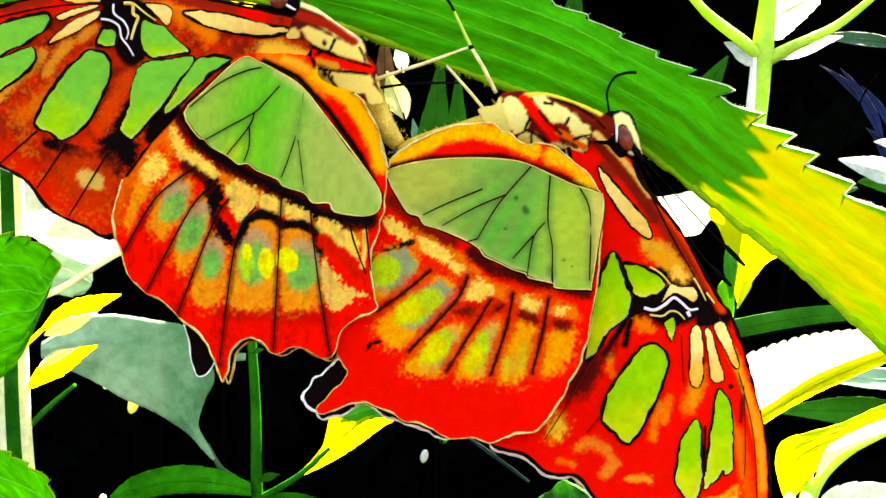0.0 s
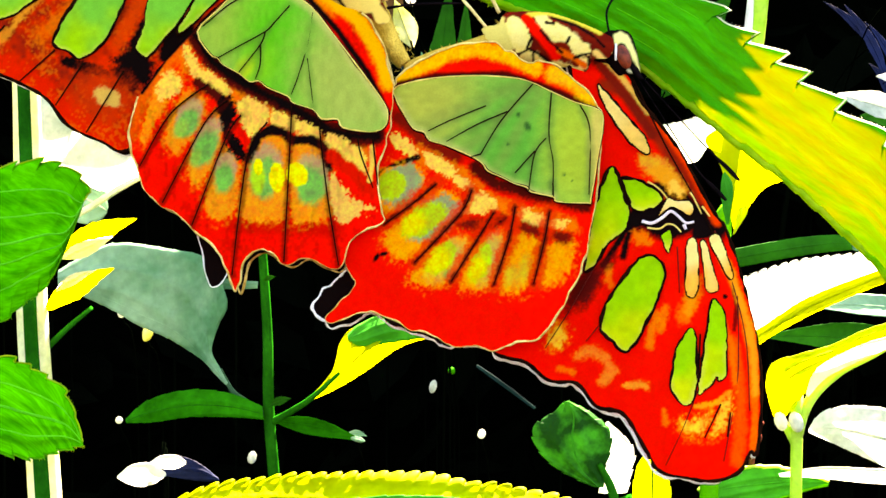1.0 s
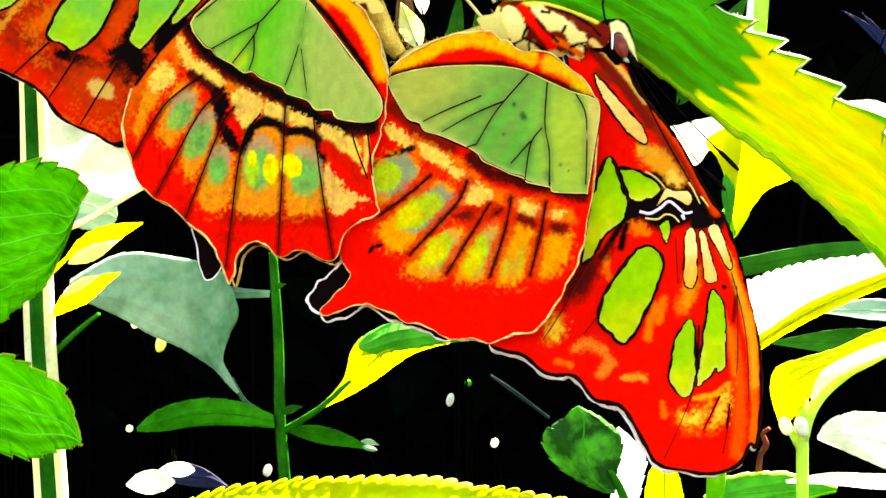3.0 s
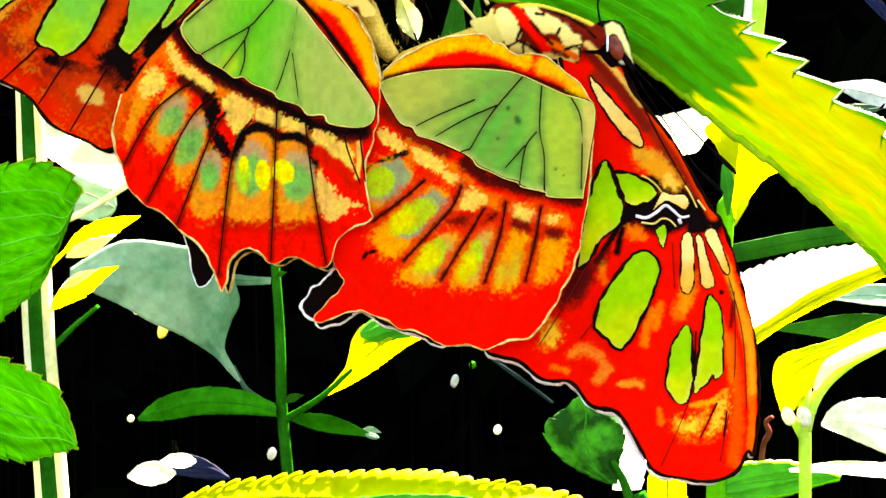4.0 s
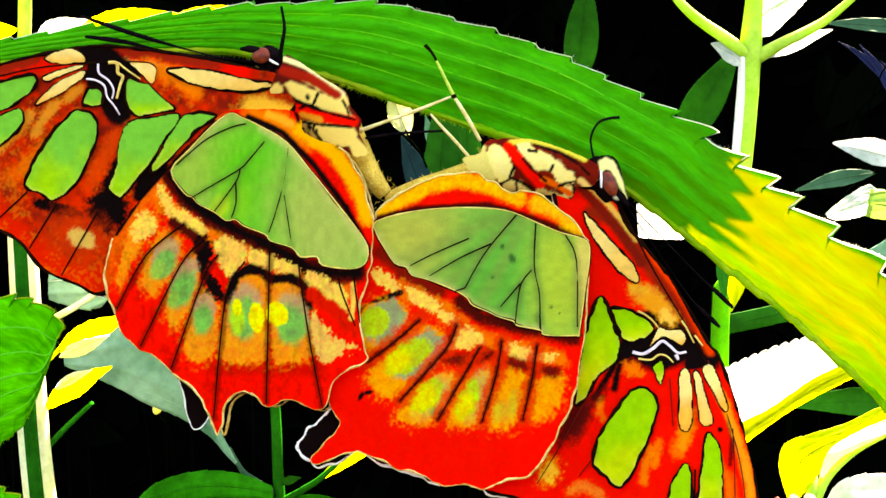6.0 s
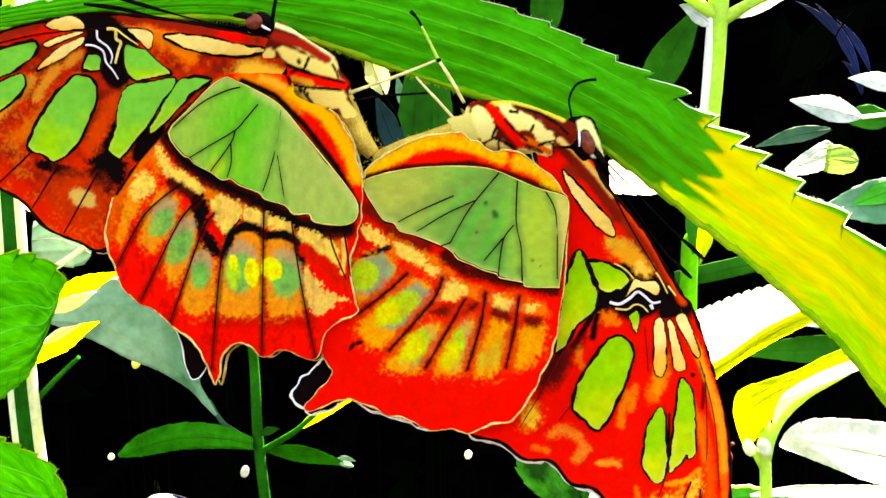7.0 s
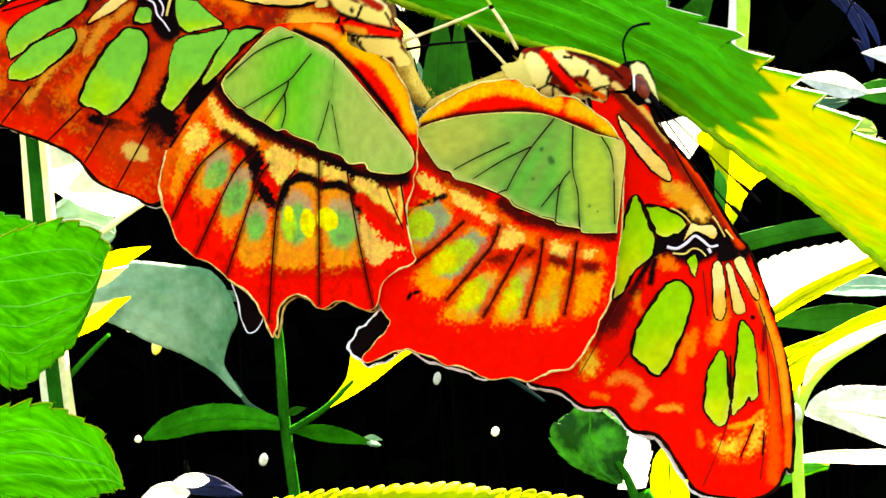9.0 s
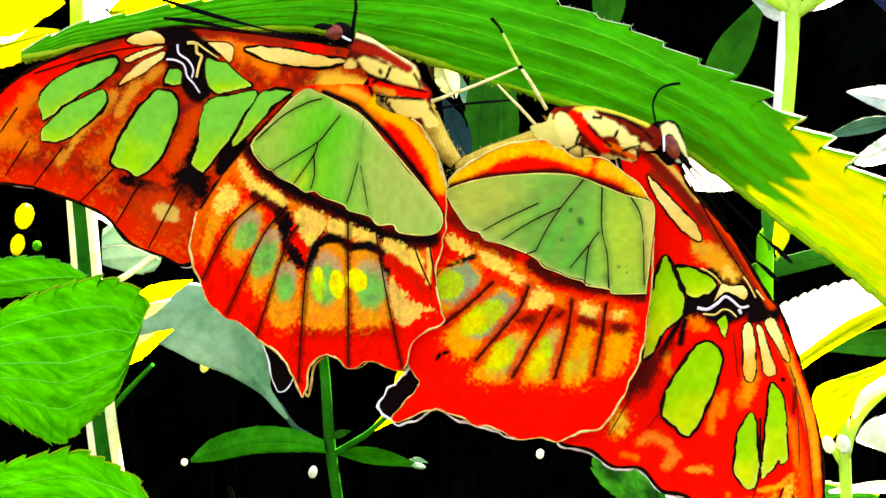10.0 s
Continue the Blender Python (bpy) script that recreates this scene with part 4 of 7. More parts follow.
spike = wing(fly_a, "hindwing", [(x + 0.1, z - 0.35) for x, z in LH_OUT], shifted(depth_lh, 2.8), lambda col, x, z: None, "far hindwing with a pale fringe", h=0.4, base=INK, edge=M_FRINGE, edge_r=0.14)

RF_OUT = [(14.8, 23.2), (17.3, 22.5), (21, 20.8), (22.4, 18.2), (25.5, 14.4), (27.9, 10.8), (30.7, 5.8), (31.7, 4.5), (32.8, 1.2), (33.9, -3.1), (34.9, -7.7), (35.2, -10.8), (35.1, -15.2), (34.5, -19.2)] + [(33.9, -19), (32.7, -21), (30.2, -22), (27.4, -21.9), (24.8, -21.5), (23.3, -19.3), (21, -15.8), (18.2, -15.2), (16.1, -12.8), (13, -12.5), (10.5, -10.6), (7.1, -9.6)] + [(8.2, -7.2), (12.1, -2.3), (15.5, 4.4), (16.3, 11.9), (15.3, 18.8)]


def paint_rf(col, x, z):
    stripe(col, x, z, [(31.5, 0.9), (32.9, -2.9), (34.2, -8.9), (34.5, -14.8), (34.1, -20.1)], 0.36, ORANGE, 0.5, 0.6, 61, 0.65)
    stripe(col, x, z, [(32.3, -7.7), (33, -12.4), (32.9, -17.1), (32.5, -20)], 0.6, (0.80, 0.10, 0.004), 0.6, 0.8, 62, 0.6)
    stripe(col, x, z, [(32.4, -1.9), (32.8, -4.1), (32.5, -6.5)], 0.2, INK, 0.6, 0.8, 63, 0.8)
    for shape in ([(26.6, -16.2), (28.4, -15.7), (30.0, -14.9), (29.4, -17), (28.2, -17.9), (27.2, -17.5)], [(30.3, -16), (31.1, -14.4), (32, -12.9), (31.8, -15), (31.2, -17), (29.7, -17.9)], [(12.5, -8.7), (13.2, -6.5), (14.7, -6.3), (15, -8.1), (13.8, -9.2)]):
        area(col, x, z, shape, (0.88, 0.20, 0.006), 0.5, 0.7, 0.9)
        mid = np.mean(shape, axis=0)
        area(col, x, z, [tuple(mid + 0.62 * (np.array(p) - mid)) for p in shape], (0.92, 0.50, 0.03), 0.5, 0.9, 0.9)
    stripe(col, x, z, [(28.4, -14.6), (30.4, -14.1), (31.9, -12.9)], 0.22, (0.90, 0.36, 0.012), 0.7, 1.6, 81, 0.8)
    stripe(col, x, z, [(16.1, -9.7), (17.6, -9.2), (19.2, -10.1), (19.8, -11.4), (18.9, -12.4)], 0.45, (0.88, 0.26, 0.02), 0.8, 1.6, 82, 0.65)
    stripe(col, x, z, [(21.3, -12.7), (22.9, -12.6), (23.5, -12.8)], 0.3, (0.90, 0.32, 0.02), 0.7, 1.8, 83, 0.8)
    for line in ([(23.7, -8.5), (24.3, -5.1)], [(25.1, -15.1), (25.4, -16.4)], [(21.9, 3.5), (22.7, 3.1), (23.5, 2.6)], [(19.1, -1.6), (19.4, -0.1)], [(24.8, -6.8), (25.4, -4.2)], [(15.6, -11.6), (14.2, -11.2)]):
        stripe(col, x, z, line, 0.3, (0.88, 0.22, 0.008), 0.8, 1.8, 66, 0.6)
    stripe(col, x, z, [(27.3, -5.1), (28.1, -3.3), (28.6, -1.5)], 0.7, ORANGE, 0.7, 1.5, 73, 0.8)
    spots(col, x, z, [(16.5, -2.5, 1.4, 3.0, -35)], (0.10, 0.004, 0.003), 0.6, 0.6, 67)
    stripe(col, x, z, [(18.6, 19.7), (20.9, 19), (24.5, 14.1), (27.5, 9.7), (29.8, 5.2)], 0.7, (0.30, 0.012, 0.003), 0.7, 0.4, 68)
    stripe(col, x, z, [(23.3, 11.4), (25.3, 10), (26.6, 8.1)], 1.0, (0.84, 0.32, 0.02), 0.5, 0.9, 69)
    stripe(col, x, z, [(22.3, 5.2), (24.9, 6), (27.3, 5.6), (31, 4.6)], 1.5, INK, 0.35, 0.4, 70)
    stripe(col, x, z, [(24.2, 4.2), (25.9, 3.8), (27.3, 4.4)], 1.0, INK, 0.4, 0.4, 71)
    stripe(col, x, z, [(24.4, 8.6), (27.4, 7.5), (28.9, 5.9)], 0.6, INK, 0.4, 0.3, 72)
    stripe(col, x, z, [(18.7, -0), (21.7, 4.9), (20.9, 1.1)], 0.4, INK, 0.5, 0.6, 74)
    stripe(col, x, z, [(17.6, 22.3), (19.4, 20.3), (21.8, 17.4), (23.9, 14.2)], 0.5, (0.20, 0.008, 0.003), 0.5, 0.5, 76)
    stripe(col, x, z, [(18, 22.9), (19.8, 21.2), (21.6, 19.1), (23.4, 16.7)], 0.32, (0.86, 0.46, 0.07), 0.4, 0.6, 77)
    streaked(col, x, z, 0.05, 75)
    stripe(col, x, z, [(28.2, -0.9), (28.1, -2.8), (27.7, -4.7)], 0.5, (0.84, 0.24, 0.008), 0.6, 1.3, 78, 0.9)
    stripe(col, x, z, [(31.4, 1.2), (32.3, -0.6), (33, -2.7), (33.9, -5.6), (34.4, -8.1), (34.6, -13)], 0.42, (0.86, 0.30, 0.012), 0.6, 0.8, 79, 0.85)
    area(col, x, z, [(28.2, 3.7), (28.7, 5.2), (29.5, 4.9), (30.6, 5.4), (31.3, 4.4), (30.6, 3.6), (29.5, 3.1), (28.2, 3)], INK, 0.15, 0.1)
    area(col, x, z, [(23.7, 10.8), (25.6, 10.7), (26.7, 9.5), (27.3, 8.4), (27.2, 7.4), (26.2, 7.8), (25.3, 8.9), (24.2, 9.5), (23.5, 10.1)], (0.86, 0.30, 0.012), 0.3, 0.4)
    area(col, x, z, [(25.6, 9.6), (26.6, 9.2), (27.2, 8.2), (27, 7.6), (26.2, 8)], CREAM, 0.3, 0.4, 0.8)
    area(col, x, z, [(22, 3.8), (23.1, 3.5), (23.7, 2.5), (22.3, 2.3)], ORANGE, 0.3, 0.6, 0.8)
    for line in ([(19.4, -0.2), (19.6, -2.1)], [(23.8, -6.3), (23.7, -8.4)], [(31, -5), (32.2, -8), (32.4, -12)]):
        stripe(col, x, z, line, 0.3, ORANGE, 0.7, 1.5, 65, 0.6)
    area(col, x, z, [(16.3, -1.2), (18.2, -0.1), (20.4, 1.6), (17.4, -2.8), (15.2, -4.5)], (0.09, 0.003, 0.002), 0.5, 0.5, 0.85)
    spots(col, x, z, [(31.6, -3, 0.28, 0.25, 0)], INK, 0.2, 0.2, 64)
    stripe(col, x, z, [(24.6, 15.6), (26.6, 13), (28.3, 10.5), (29.9, 7.3), (30.9, 4.9)], 0.5, (0.84, 0.04, 0.002), 0.5, 0.4, 80)


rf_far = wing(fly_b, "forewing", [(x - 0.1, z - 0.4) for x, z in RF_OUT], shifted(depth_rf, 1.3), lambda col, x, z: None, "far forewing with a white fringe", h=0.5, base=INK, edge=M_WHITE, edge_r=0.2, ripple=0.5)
rf = wing(fly_b, "forewing", RF_OUT, depth_rf, paint_rf, "scarlet forewing with bright green patches", h=0.13, edge=M_VEIN, edge_r=0.2)
for shape in ([(22.6, 0.9), (23.9, 1.1), (25, 0.5), (25.3, -0.7), (24.7, -2.8), (23.4, -5.8), (21.9, -8.6), (21.3, -9.1), (20.2, -8.6), (19.7, -7.9), (18.7, -7.2), (18.5, -6), (19.3, -3.7), (20.9, -1.1)],
              [(27.8, -6.5), (26.9, -7.6), (26.4, -9), (25.9, -11.7), (26.1, -13.3), (27.2, -14.4), (28, -13.7), (28.5, -11.6), (28.6, -9), (28.4, -7.4)],
              [(30.2, -3.6), (31.1, -4), (31.6, -5.5), (31.6, -8.2), (31.5, -11), (30.8, -11.7), (30.6, -11.4), (29.5, -12.6), (28.6, -13.2), (29.1, -9.6), (29.6, -6.7)],
              [(19.4, 10.7), (20.2, 9.9), (20.8, 7.9), (21.4, 5.9), (21.1, 4.3), (19.1, 2.3), (18, 0.2), (16.7, -0.6), (17.3, 3.1), (17.8, 6.2), (18.6, 9)],
              [(20.6, 9.5), (22.5, 9.3), (24.2, 8.4), (24.9, 7.4), (24.3, 6.5), (22.1, 6.1), (21.4, 7.4)],
              [(25.9, 3.9), (25, 3.4), (25.1, 2.6), (25.6, 1.6), (26, 2.7)]):
    scaled_pane(rf, shape, depth_rf, (0.24, 0.55, 0.010), (0.52, 0.60, 0.012), int(30 + shape[0][0]))
scaled_pane(rf, [(17.9, 19.7), (18.8, 18.7), (20.6, 16.7), (22.5, 14.7), (23.5, 12.9), (23.2, 12.2), (21.9, 13), (20, 15.4), (18.6, 17.6)], depth_rf, (0.90, 0.64, 0.17), (0.84, 0.52, 0.10), 72, "cream_patch", 0.2, 0.2, (0.80, 0.42, 0.06))
for shape in ([(27.7, 2.8), (28.6, 2.8), (28.8, 0), (28.7, -2), (28.2, -3.2), (27.5, -2.6), (27.5, 0)], [(29.1, 2.8), (29.7, 2.6), (30.2, 0.5), (30.9, -2), (30.3, -2.6), (29.6, -2.3), (29.3, 0.2)],
              [(30, 3.1), (31, 3.6), (31.7, 1.9), (32.2, 0.2), (32.4, -1), (31.9, -0.9), (30.8, 1.1)],
              [(25.6, 7.4), (26.6, 7.1), (27.8, 7.2), (28.4, 6.4), (27.9, 5.6), (27, 6.1), (26.1, 6.5), (25.3, 6.1), (24.6, 5.6), (25.2, 6.6)]):
    scaled_pane(rf, shape, depth_rf, (0.90, 0.66, 0.20), (0.88, 0.42, 0.05), int(60 + 3 * shape[0][0]), "cream_patch", 0.12, 0.16, (0.85, 0.34, 0.03))
veins(rf, [[(22.8, 4.9), (23.9, 4.7), (25, 5.3), (25.9, 6), (26.7, 5.5), (27.5, 4.8), (28.4, 4.9)]], depth_rf, 0.19, 0.25, M_PINK)
veins(rf, [[(23.4, 4.2), (24.7, 4.1), (25.5, 4.6), (26.3, 4.5), (27, 3.8)], [(23.4, 9.2), (24.3, 8.7), (25, 8.1), (25.7, 7.2)], [(28, 8.1), (28.5, 7.3), (29.2, 5.8)], [(29.3, 6.6), (30.1, 5.5)]], depth_rf, 0.12, 0.25, M_CREAM)
veins(rf, [[(27.3, 4.6), (27.5, 4.1)]], depth_rf, 0.22, 0.25, M_PINK)
veins(rf, [[(28.9, -7), (28.8, -9), (28.7, -12.6)], [(30.9, -14.2), (29.2, -17.7)], [(31.9, -15), (31.5, -17.5)], [(20, 9.9), (21.8, 6.1)], [(21.6, 20.5), (25.1, 13.5), (28.4, 7.7), (30.9, 2.7)]], depth_rf, 0.10, 0.14)
veins(rf, [[(28.7, -12.6), (27, -17), (25.3, -20.8)], [(32.9, -2.9), (32.9, -7.7), (32.6, -12.4), (31.1, -20)], [(19, -5.6), (17, -8.2)], [(18.5, 1.2), (15.1, -5), (12.6, -9)], [(30.6, 4), (32.4, -1.6), (33.7, -7.7), (33.9, -14.8)],
           [(26.6, 2.2), (26.8, -2.7)]], depth_rf, 0.07, 0.10, M_MAROON)

# -- bodies --
def body(owner, thorax, radii, abdomen, ab_radii, head, eye, seed, eye_size, eye_turn):
    limb(owner, "thorax", thorax, radii, M_MAROON, "dark thorax under cream scales", 14, 8)
    limb(owner, "abdomen", abdomen, ab_radii, M_FUR, "slender buff abdomen", 12, 8)
    blob(owner, "head", head, (1.5, 1.2, 1.4), 20, M_BLACK, "small black and cream head", 0.08, seed)
    blob(owner, "eye", eye, eye_size, eye_turn, M_EYE, "round brown compound eye")
    fur(owner, thorax, radii[1], 260, 0.7, M_FUR, (-0.3, 0, 0), seed)
    fur(owner, abdomen, ab_radii[1], 160, 0.45, M_FUR, (-0.3, 0, 0), seed + 1)


def dome(line, radius, y0):
    """Depth of a rounded body about a line."""
    def depth(x, z):
        d = to_line(line, np.asarray(x, float), np.asarray(z, float))
        return y0 - radius * np.sqrt(np.clip(1 - (d / radius) ** 2, 0, 1))
    return depth


def antenna(owner, pts):
    limb(owner, "antenna", pts, (0.12, 0.09, 0.08, 0.08, 0.1, 0.24, 0.26, 0.14), M_BLACK, "thin black clubbed antenna", 6, 8)


body(fly_a, [(-15, 2.4, 34.6), (-12, 2.7, 33.2), (-9.2, 2.7, 31.2), (-7.8, 2.7, 29.3)], (1.2, 1.7, 2.0, 1.7),
     [(-7.4, 2.5, 28.8), (-6.1, 2.7, 26.1), (-4.7, 2.9, 23.8), (-3.2, 3, 21.8)], (1.9, 1.6, 1.2, 0.8), (-15.3, 1.8, 36.4), (-15.8, -0.5, 36.6), 3, (0.95, 0.5, 0.85), 0)


def paint_thorax_a(col, x, z):
    for shape in ([(-13.2, 33.6), (-11.7, 33.5), (-9.2, 32.4), (-7.1, 31.8), (-6.6, 30.5), (-5.9, 29.8), (-8.4, 30.5), (-10.6, 31.3), (-12.4, 32.1)], [(-12, 29.8), (-10, 29.4), (-6.3, 29), (-5.8, 27.4), (-7.3, 26.9), (-9.5, 27.5), (-11.6, 28.3)],
                  [(-12, 34.6), (-9.2, 33.7), (-7.1, 32.3), (-6.7, 31.2), (-8.6, 32.1), (-10.5, 33.3)], [(-6.7, 28.1), (-5.3, 27.4), (-4.7, 26), (-6.1, 25.9)], [(-14.1, 33.7), (-13.4, 32.9), (-14, 32.3), (-15.1, 32.7)]):
        area(col, x, z, shape, (0.82, 0.58, 0.13), 0.16)
    stripe(col, x, z, [(-13.4, 36.2), (-11.2, 35.4), (-9, 33.9), (-7.3, 32.4)], 0.28, (0.80, 0.66, 0.26), 0.4, 0.4, 91)
    stripe(col, x, z, [(-12.3, 30.9), (-9.4, 30), (-6.3, 29.5)], 0.62, RED, 0.3, 0.3, 92)
    stripe(col, x, z, [(-13.4, 34.9), (-10.5, 34), (-7.9, 32.3)], 0.5, (0.32, 0.010, 0.003), 0.4, 0.3, 93)
    stripe(col, x, z, [(-12.1, 31.7), (-10, 30.9)], 0.2, INK, 0.5, 0.6, 94)
    for line in ([(-12.3, 29.7), (-10.2, 29.3), (-6.3, 28.9)], [(-10.3, 29.3), (-10.5, 28.6), (-9.6, 27.6)], [(-9.8, 32.4), (-10.3, 31.3), (-11.8, 31)], [(-13.2, 32.4), (-10.6, 31), (-8.3, 30.3), (-6, 29.7)], [(-7.2, 31.7), (-6.6, 30.3)]):
        stripe(col, x, z, line, 0.14, INK, 0.5, 0.9, 96)
    stripe(col, x, z, [(-11.6, 30.3), (-9.6, 29.7)], 0.3, (0.86, 0.32, 0.02), 0.5, 0.6, 97)
    spots(col, x, z, [(-10.9, 29, 0.3, 0.3, 0), (-10.1, 28.6, 0.2, 0.3, 0), (-10.9, 32.1, 0.25, 0.35, 0)], INK, 0.5, 0.5, 95)


AX_A = [(-14.8, 34.5), (-11.8, 33.1), (-9, 31.1), (-7, 28.4), (-5.5, 26.5)]
wing(fly_a, "thorax_cover", [(-13.6, 35.6), (-13.2, 36.7), (-11.5, 35.7), (-9.1, 34), (-7, 32.7), (-6.4, 31.1), (-5.3, 29.6), (-5.5, 28.3), (-4.6, 26.2), (-5.8, 25.7), (-7.2, 26.5), (-9.5, 27.3), (-11.7, 28.1), (-12.6, 29.5), (-12.2, 31.4), (-13, 32.5), (-14.8, 32.6), (-14.5, 33.9)], dome(AX_A, 3.4, 2.2), paint_thorax_a,
     "cream thorax with red and maroon stripes", h=0.14, base=(0.10, 0.006, 0.003))
body(fly_b, [(8.1, 2.6, 25), (12.2, 3, 25.1), (16.2, 2.8, 24), (19, 2.6, 22.9)], (1.5, 1.9, 1.8, 1.2),
     [(8.1, 3.2, 24.3), (4, 3.5, 23.2), (0.2, 3.4, 22.3), (-3.2, 3.2, 21.2)], (1.7, 1.4, 1.1, 0.7), (20.2, 2, 23.3), (20.6, 0.1, 22.6), 7, (0.72, 0.45, 1.35), -20)


def paint_thorax_b(col, x, z):
    cream = (0.84, 0.66, 0.17)
    col[:] = np.array((0.10, 0.004, 0.002)) + np.array((0.10, 0.004, 0.0)) * value_noise(x, z, 1.5, 96)[:, None]
    for shape in ([(7.6, 25.6), (8.4, 26.9), (9.6, 26.4), (10.5, 24.4), (10.3, 23.4), (9.2, 22.9), (8.2, 24.2)], [(9.4, 22.9), (10.3, 23.2), (11.4, 22.8), (12.4, 22), (12.2, 21.4), (10.8, 21.4), (9.6, 22)],
                  [(10.8, 27), (11.8, 27.2), (12.6, 26.6), (13.6, 25.2), (14.1, 24.3), (13, 24.2), (12.2, 25)], [(12.9, 26.2), (14.3, 25.7), (15.5, 24.7), (17, 23.4), (16.6, 22.6), (15.5, 22.7), (14.2, 24.2)],
                  [(15.6, 22.3), (16.6, 22.4), (16.7, 21.5), (16, 21.2)], [(5.5, 24.6), (7, 25.3), (7.8, 24.7), (8.6, 22.9), (7.3, 23.4)], [(13, 22.2), (15, 21.7), (16.5, 20.9), (15.6, 20.8), (13.4, 21.4)]):
        area(col, x, z, shape, cream, 0.1, 0.12)
        area(col, x, z, [(0.3 * sum(p[0] for p in shape) / len(shape) + 0.7 * a, 0.3 * sum(p[1] for p in shape) / len(shape) + 0.7 * b) for a, b in shape], (0.88, 0.74, 0.26), 0.5, 0.4, 0.6)
    area(col, x, z, [(5.2, 25.4), (6.9, 26), (7.5, 26.9), (8.2, 24.6), (8.7, 22.4), (6.6, 23.5)], (0.66, 0.54, 0.13), 0.15, 0.1)
    stripe(col, x, z, [(10.3, 27.1), (12, 27.4), (15.3, 26.6), (18, 25.2)], 0.28, (0.62, 0.52, 0.04), 0.5, 0.5, 105)
    stripe(col, x, z, [(10, 26.6), (11.2, 25.1), (12.6, 23.5), (13.3, 22.7)], 0.55, RED, 0.3, 0.3, 98)
    stripe(col, x, z, [(13.6, 23.2), (15.1, 22.5), (16.4, 21.6)], 0.3, (0.84, 0.12, 0.004), 0.4, 0.4, 97)
    for line in ([(12.8, 26.8), (15.5, 25.9), (17.5, 24.6), (18.4, 23.6)], [(11.6, 25.3), (12.7, 24), (13.9, 23)], [(15.3, 22.4), (16, 22.7), (17, 22.9)], [(16.8, 22.6), (16.9, 21.3)],
                 [(9.3, 22.8), (10.3, 23.3), (11.3, 22.9), (12.4, 22.2)], [(10.1, 23.4), (10.6, 24.5)], [(9.6, 21.9), (11, 21.5), (12.4, 21.3)], [(10.8, 22.9), (10.9, 21.6)], [(12.2, 26.2), (13, 26.1)], [(14.4, 24), (14.7, 24.6)]):
        stripe(col, x, z, line, 0.15, INK, 0.5, 0.9, 100)
    stripe(col, x, z, [(17.5, 23), (19.2, 21.4), (21.4, 19.1)], 0.34, (0.82, 0.50, 0.12), 0.4, 0.5, 103)


def paint_head_b(col, x, z):
    area(col, x, z, [(19.4, 24.9), (20.2, 25.3), (21.2, 24.7), (21.9, 22.9), (22.5, 20.9), (22, 21.4), (21.1, 23.4), (20.4, 24.1), (19.7, 23.9)], (0.82, 0.74, 0.26), 0.12)
    area(col, x, z, [(18.2, 24), (18.9, 23.8), (19.3, 23), (18.7, 23.4)], (0.80, 0.70, 0.28), 0.12)
    spots(col, x, z, [(21.3, 21.1, 0.35, 0.2, -20)], (0.85, 0.82, 0.6), 0.3, 0.2, 104)


AX_B = [(6.8, 24.7), (9.6, 24.8), (12.7, 24.7), (16.1, 23.8), (18.8, 22.9)]
wing(fly_b, "thorax_cover", [(5.2, 25.4), (6.9, 26), (7.5, 27), (8.5, 27.5), (12.1, 27.5), (15.2, 26.6), (18.4, 25.2), (19.5, 24.3), (19, 22.5), (17.3, 22.2), (16.4, 20.9), (14.4, 21.5), (12.5, 21.4), (10.7, 21.3), (8.8, 22.3), (6.6, 23.5)], dome(AX_B, 3.0, 2.6), paint_thorax_b,
     "cream thorax with red and maroon stripes", h=0.14, base=(0.14, 0.006, 0.003))
wing(fly_b, "head_cover", [(17.8, 24.5), (18.8, 25.4), (20, 25.6), (21, 25.5), (21.6, 24.8), (22.1, 22.9), (22.6, 20.3), (21.9, 20.7), (20.9, 20.8), (20.1, 20.6), (18.9, 21.9), (18, 23.1)], dome([(19.5, 23.9), (21, 22.3)], 2.6, 2.7), paint_head_b, "black head with cream crown", h=0.14, base=INK)
for owner, pts in ((fly_a, [(-15.9, -0.5, 37.1), (-17, -0.6, 37.3), (-18, -0.6, 37.3)]), (fly_b, [(21.4, 0.4, 21.8), (21.9, 0.2, 21.1), (22.6, 0.2, 20.2)])):
    limb(owner, "palp", pts, (0.35, 0.4, 0.15), M_BLACK, "pointed black palp")
for owner, pts in ((fly_a, [(-15.2, 0, 36.3), (-14.6, -0.4, 35.9), (-14, -0.3, 35.6)]), (fly_b, [(19.7, 0, 24), (19.7, -0.2, 23.1), (19.7, 0, 22.2)])):
    limb(owner, "face_line", pts, (0.12, 0.15, 0.1), M_WHITE, "white line beside the eye")
antenna(fly_a, [(-14.9, 0.5, 35.9), (-19.1, 0, 36.3), (-22.7, -0.4, 37.1), (-28.7, -0.4, 38.9), (-34.9, -0.4, 41.1)])
antenna(fly_a, [(-15.5, 1, 35.8), (-21.6, 0.6, 36.6), (-26.5, 0.4, 37.4), (-30.7, 0.4, 38.4), (-34.7, 0.4, 39)])
antenna(fly_b, [(21.6, 1.2, 21.7), (25.3, 1.2, 17.7), (29.7, 1, 13), (31.9, 1, 10.9), (33.4, 1, 9.4)])
antenna(fly_b, [(21.6, 2, 21.5), (25.3, 2, 15.9), (28.9, 2, 10.6), (30.7, 2, 8.7), (32.1, 2, 7.3)])
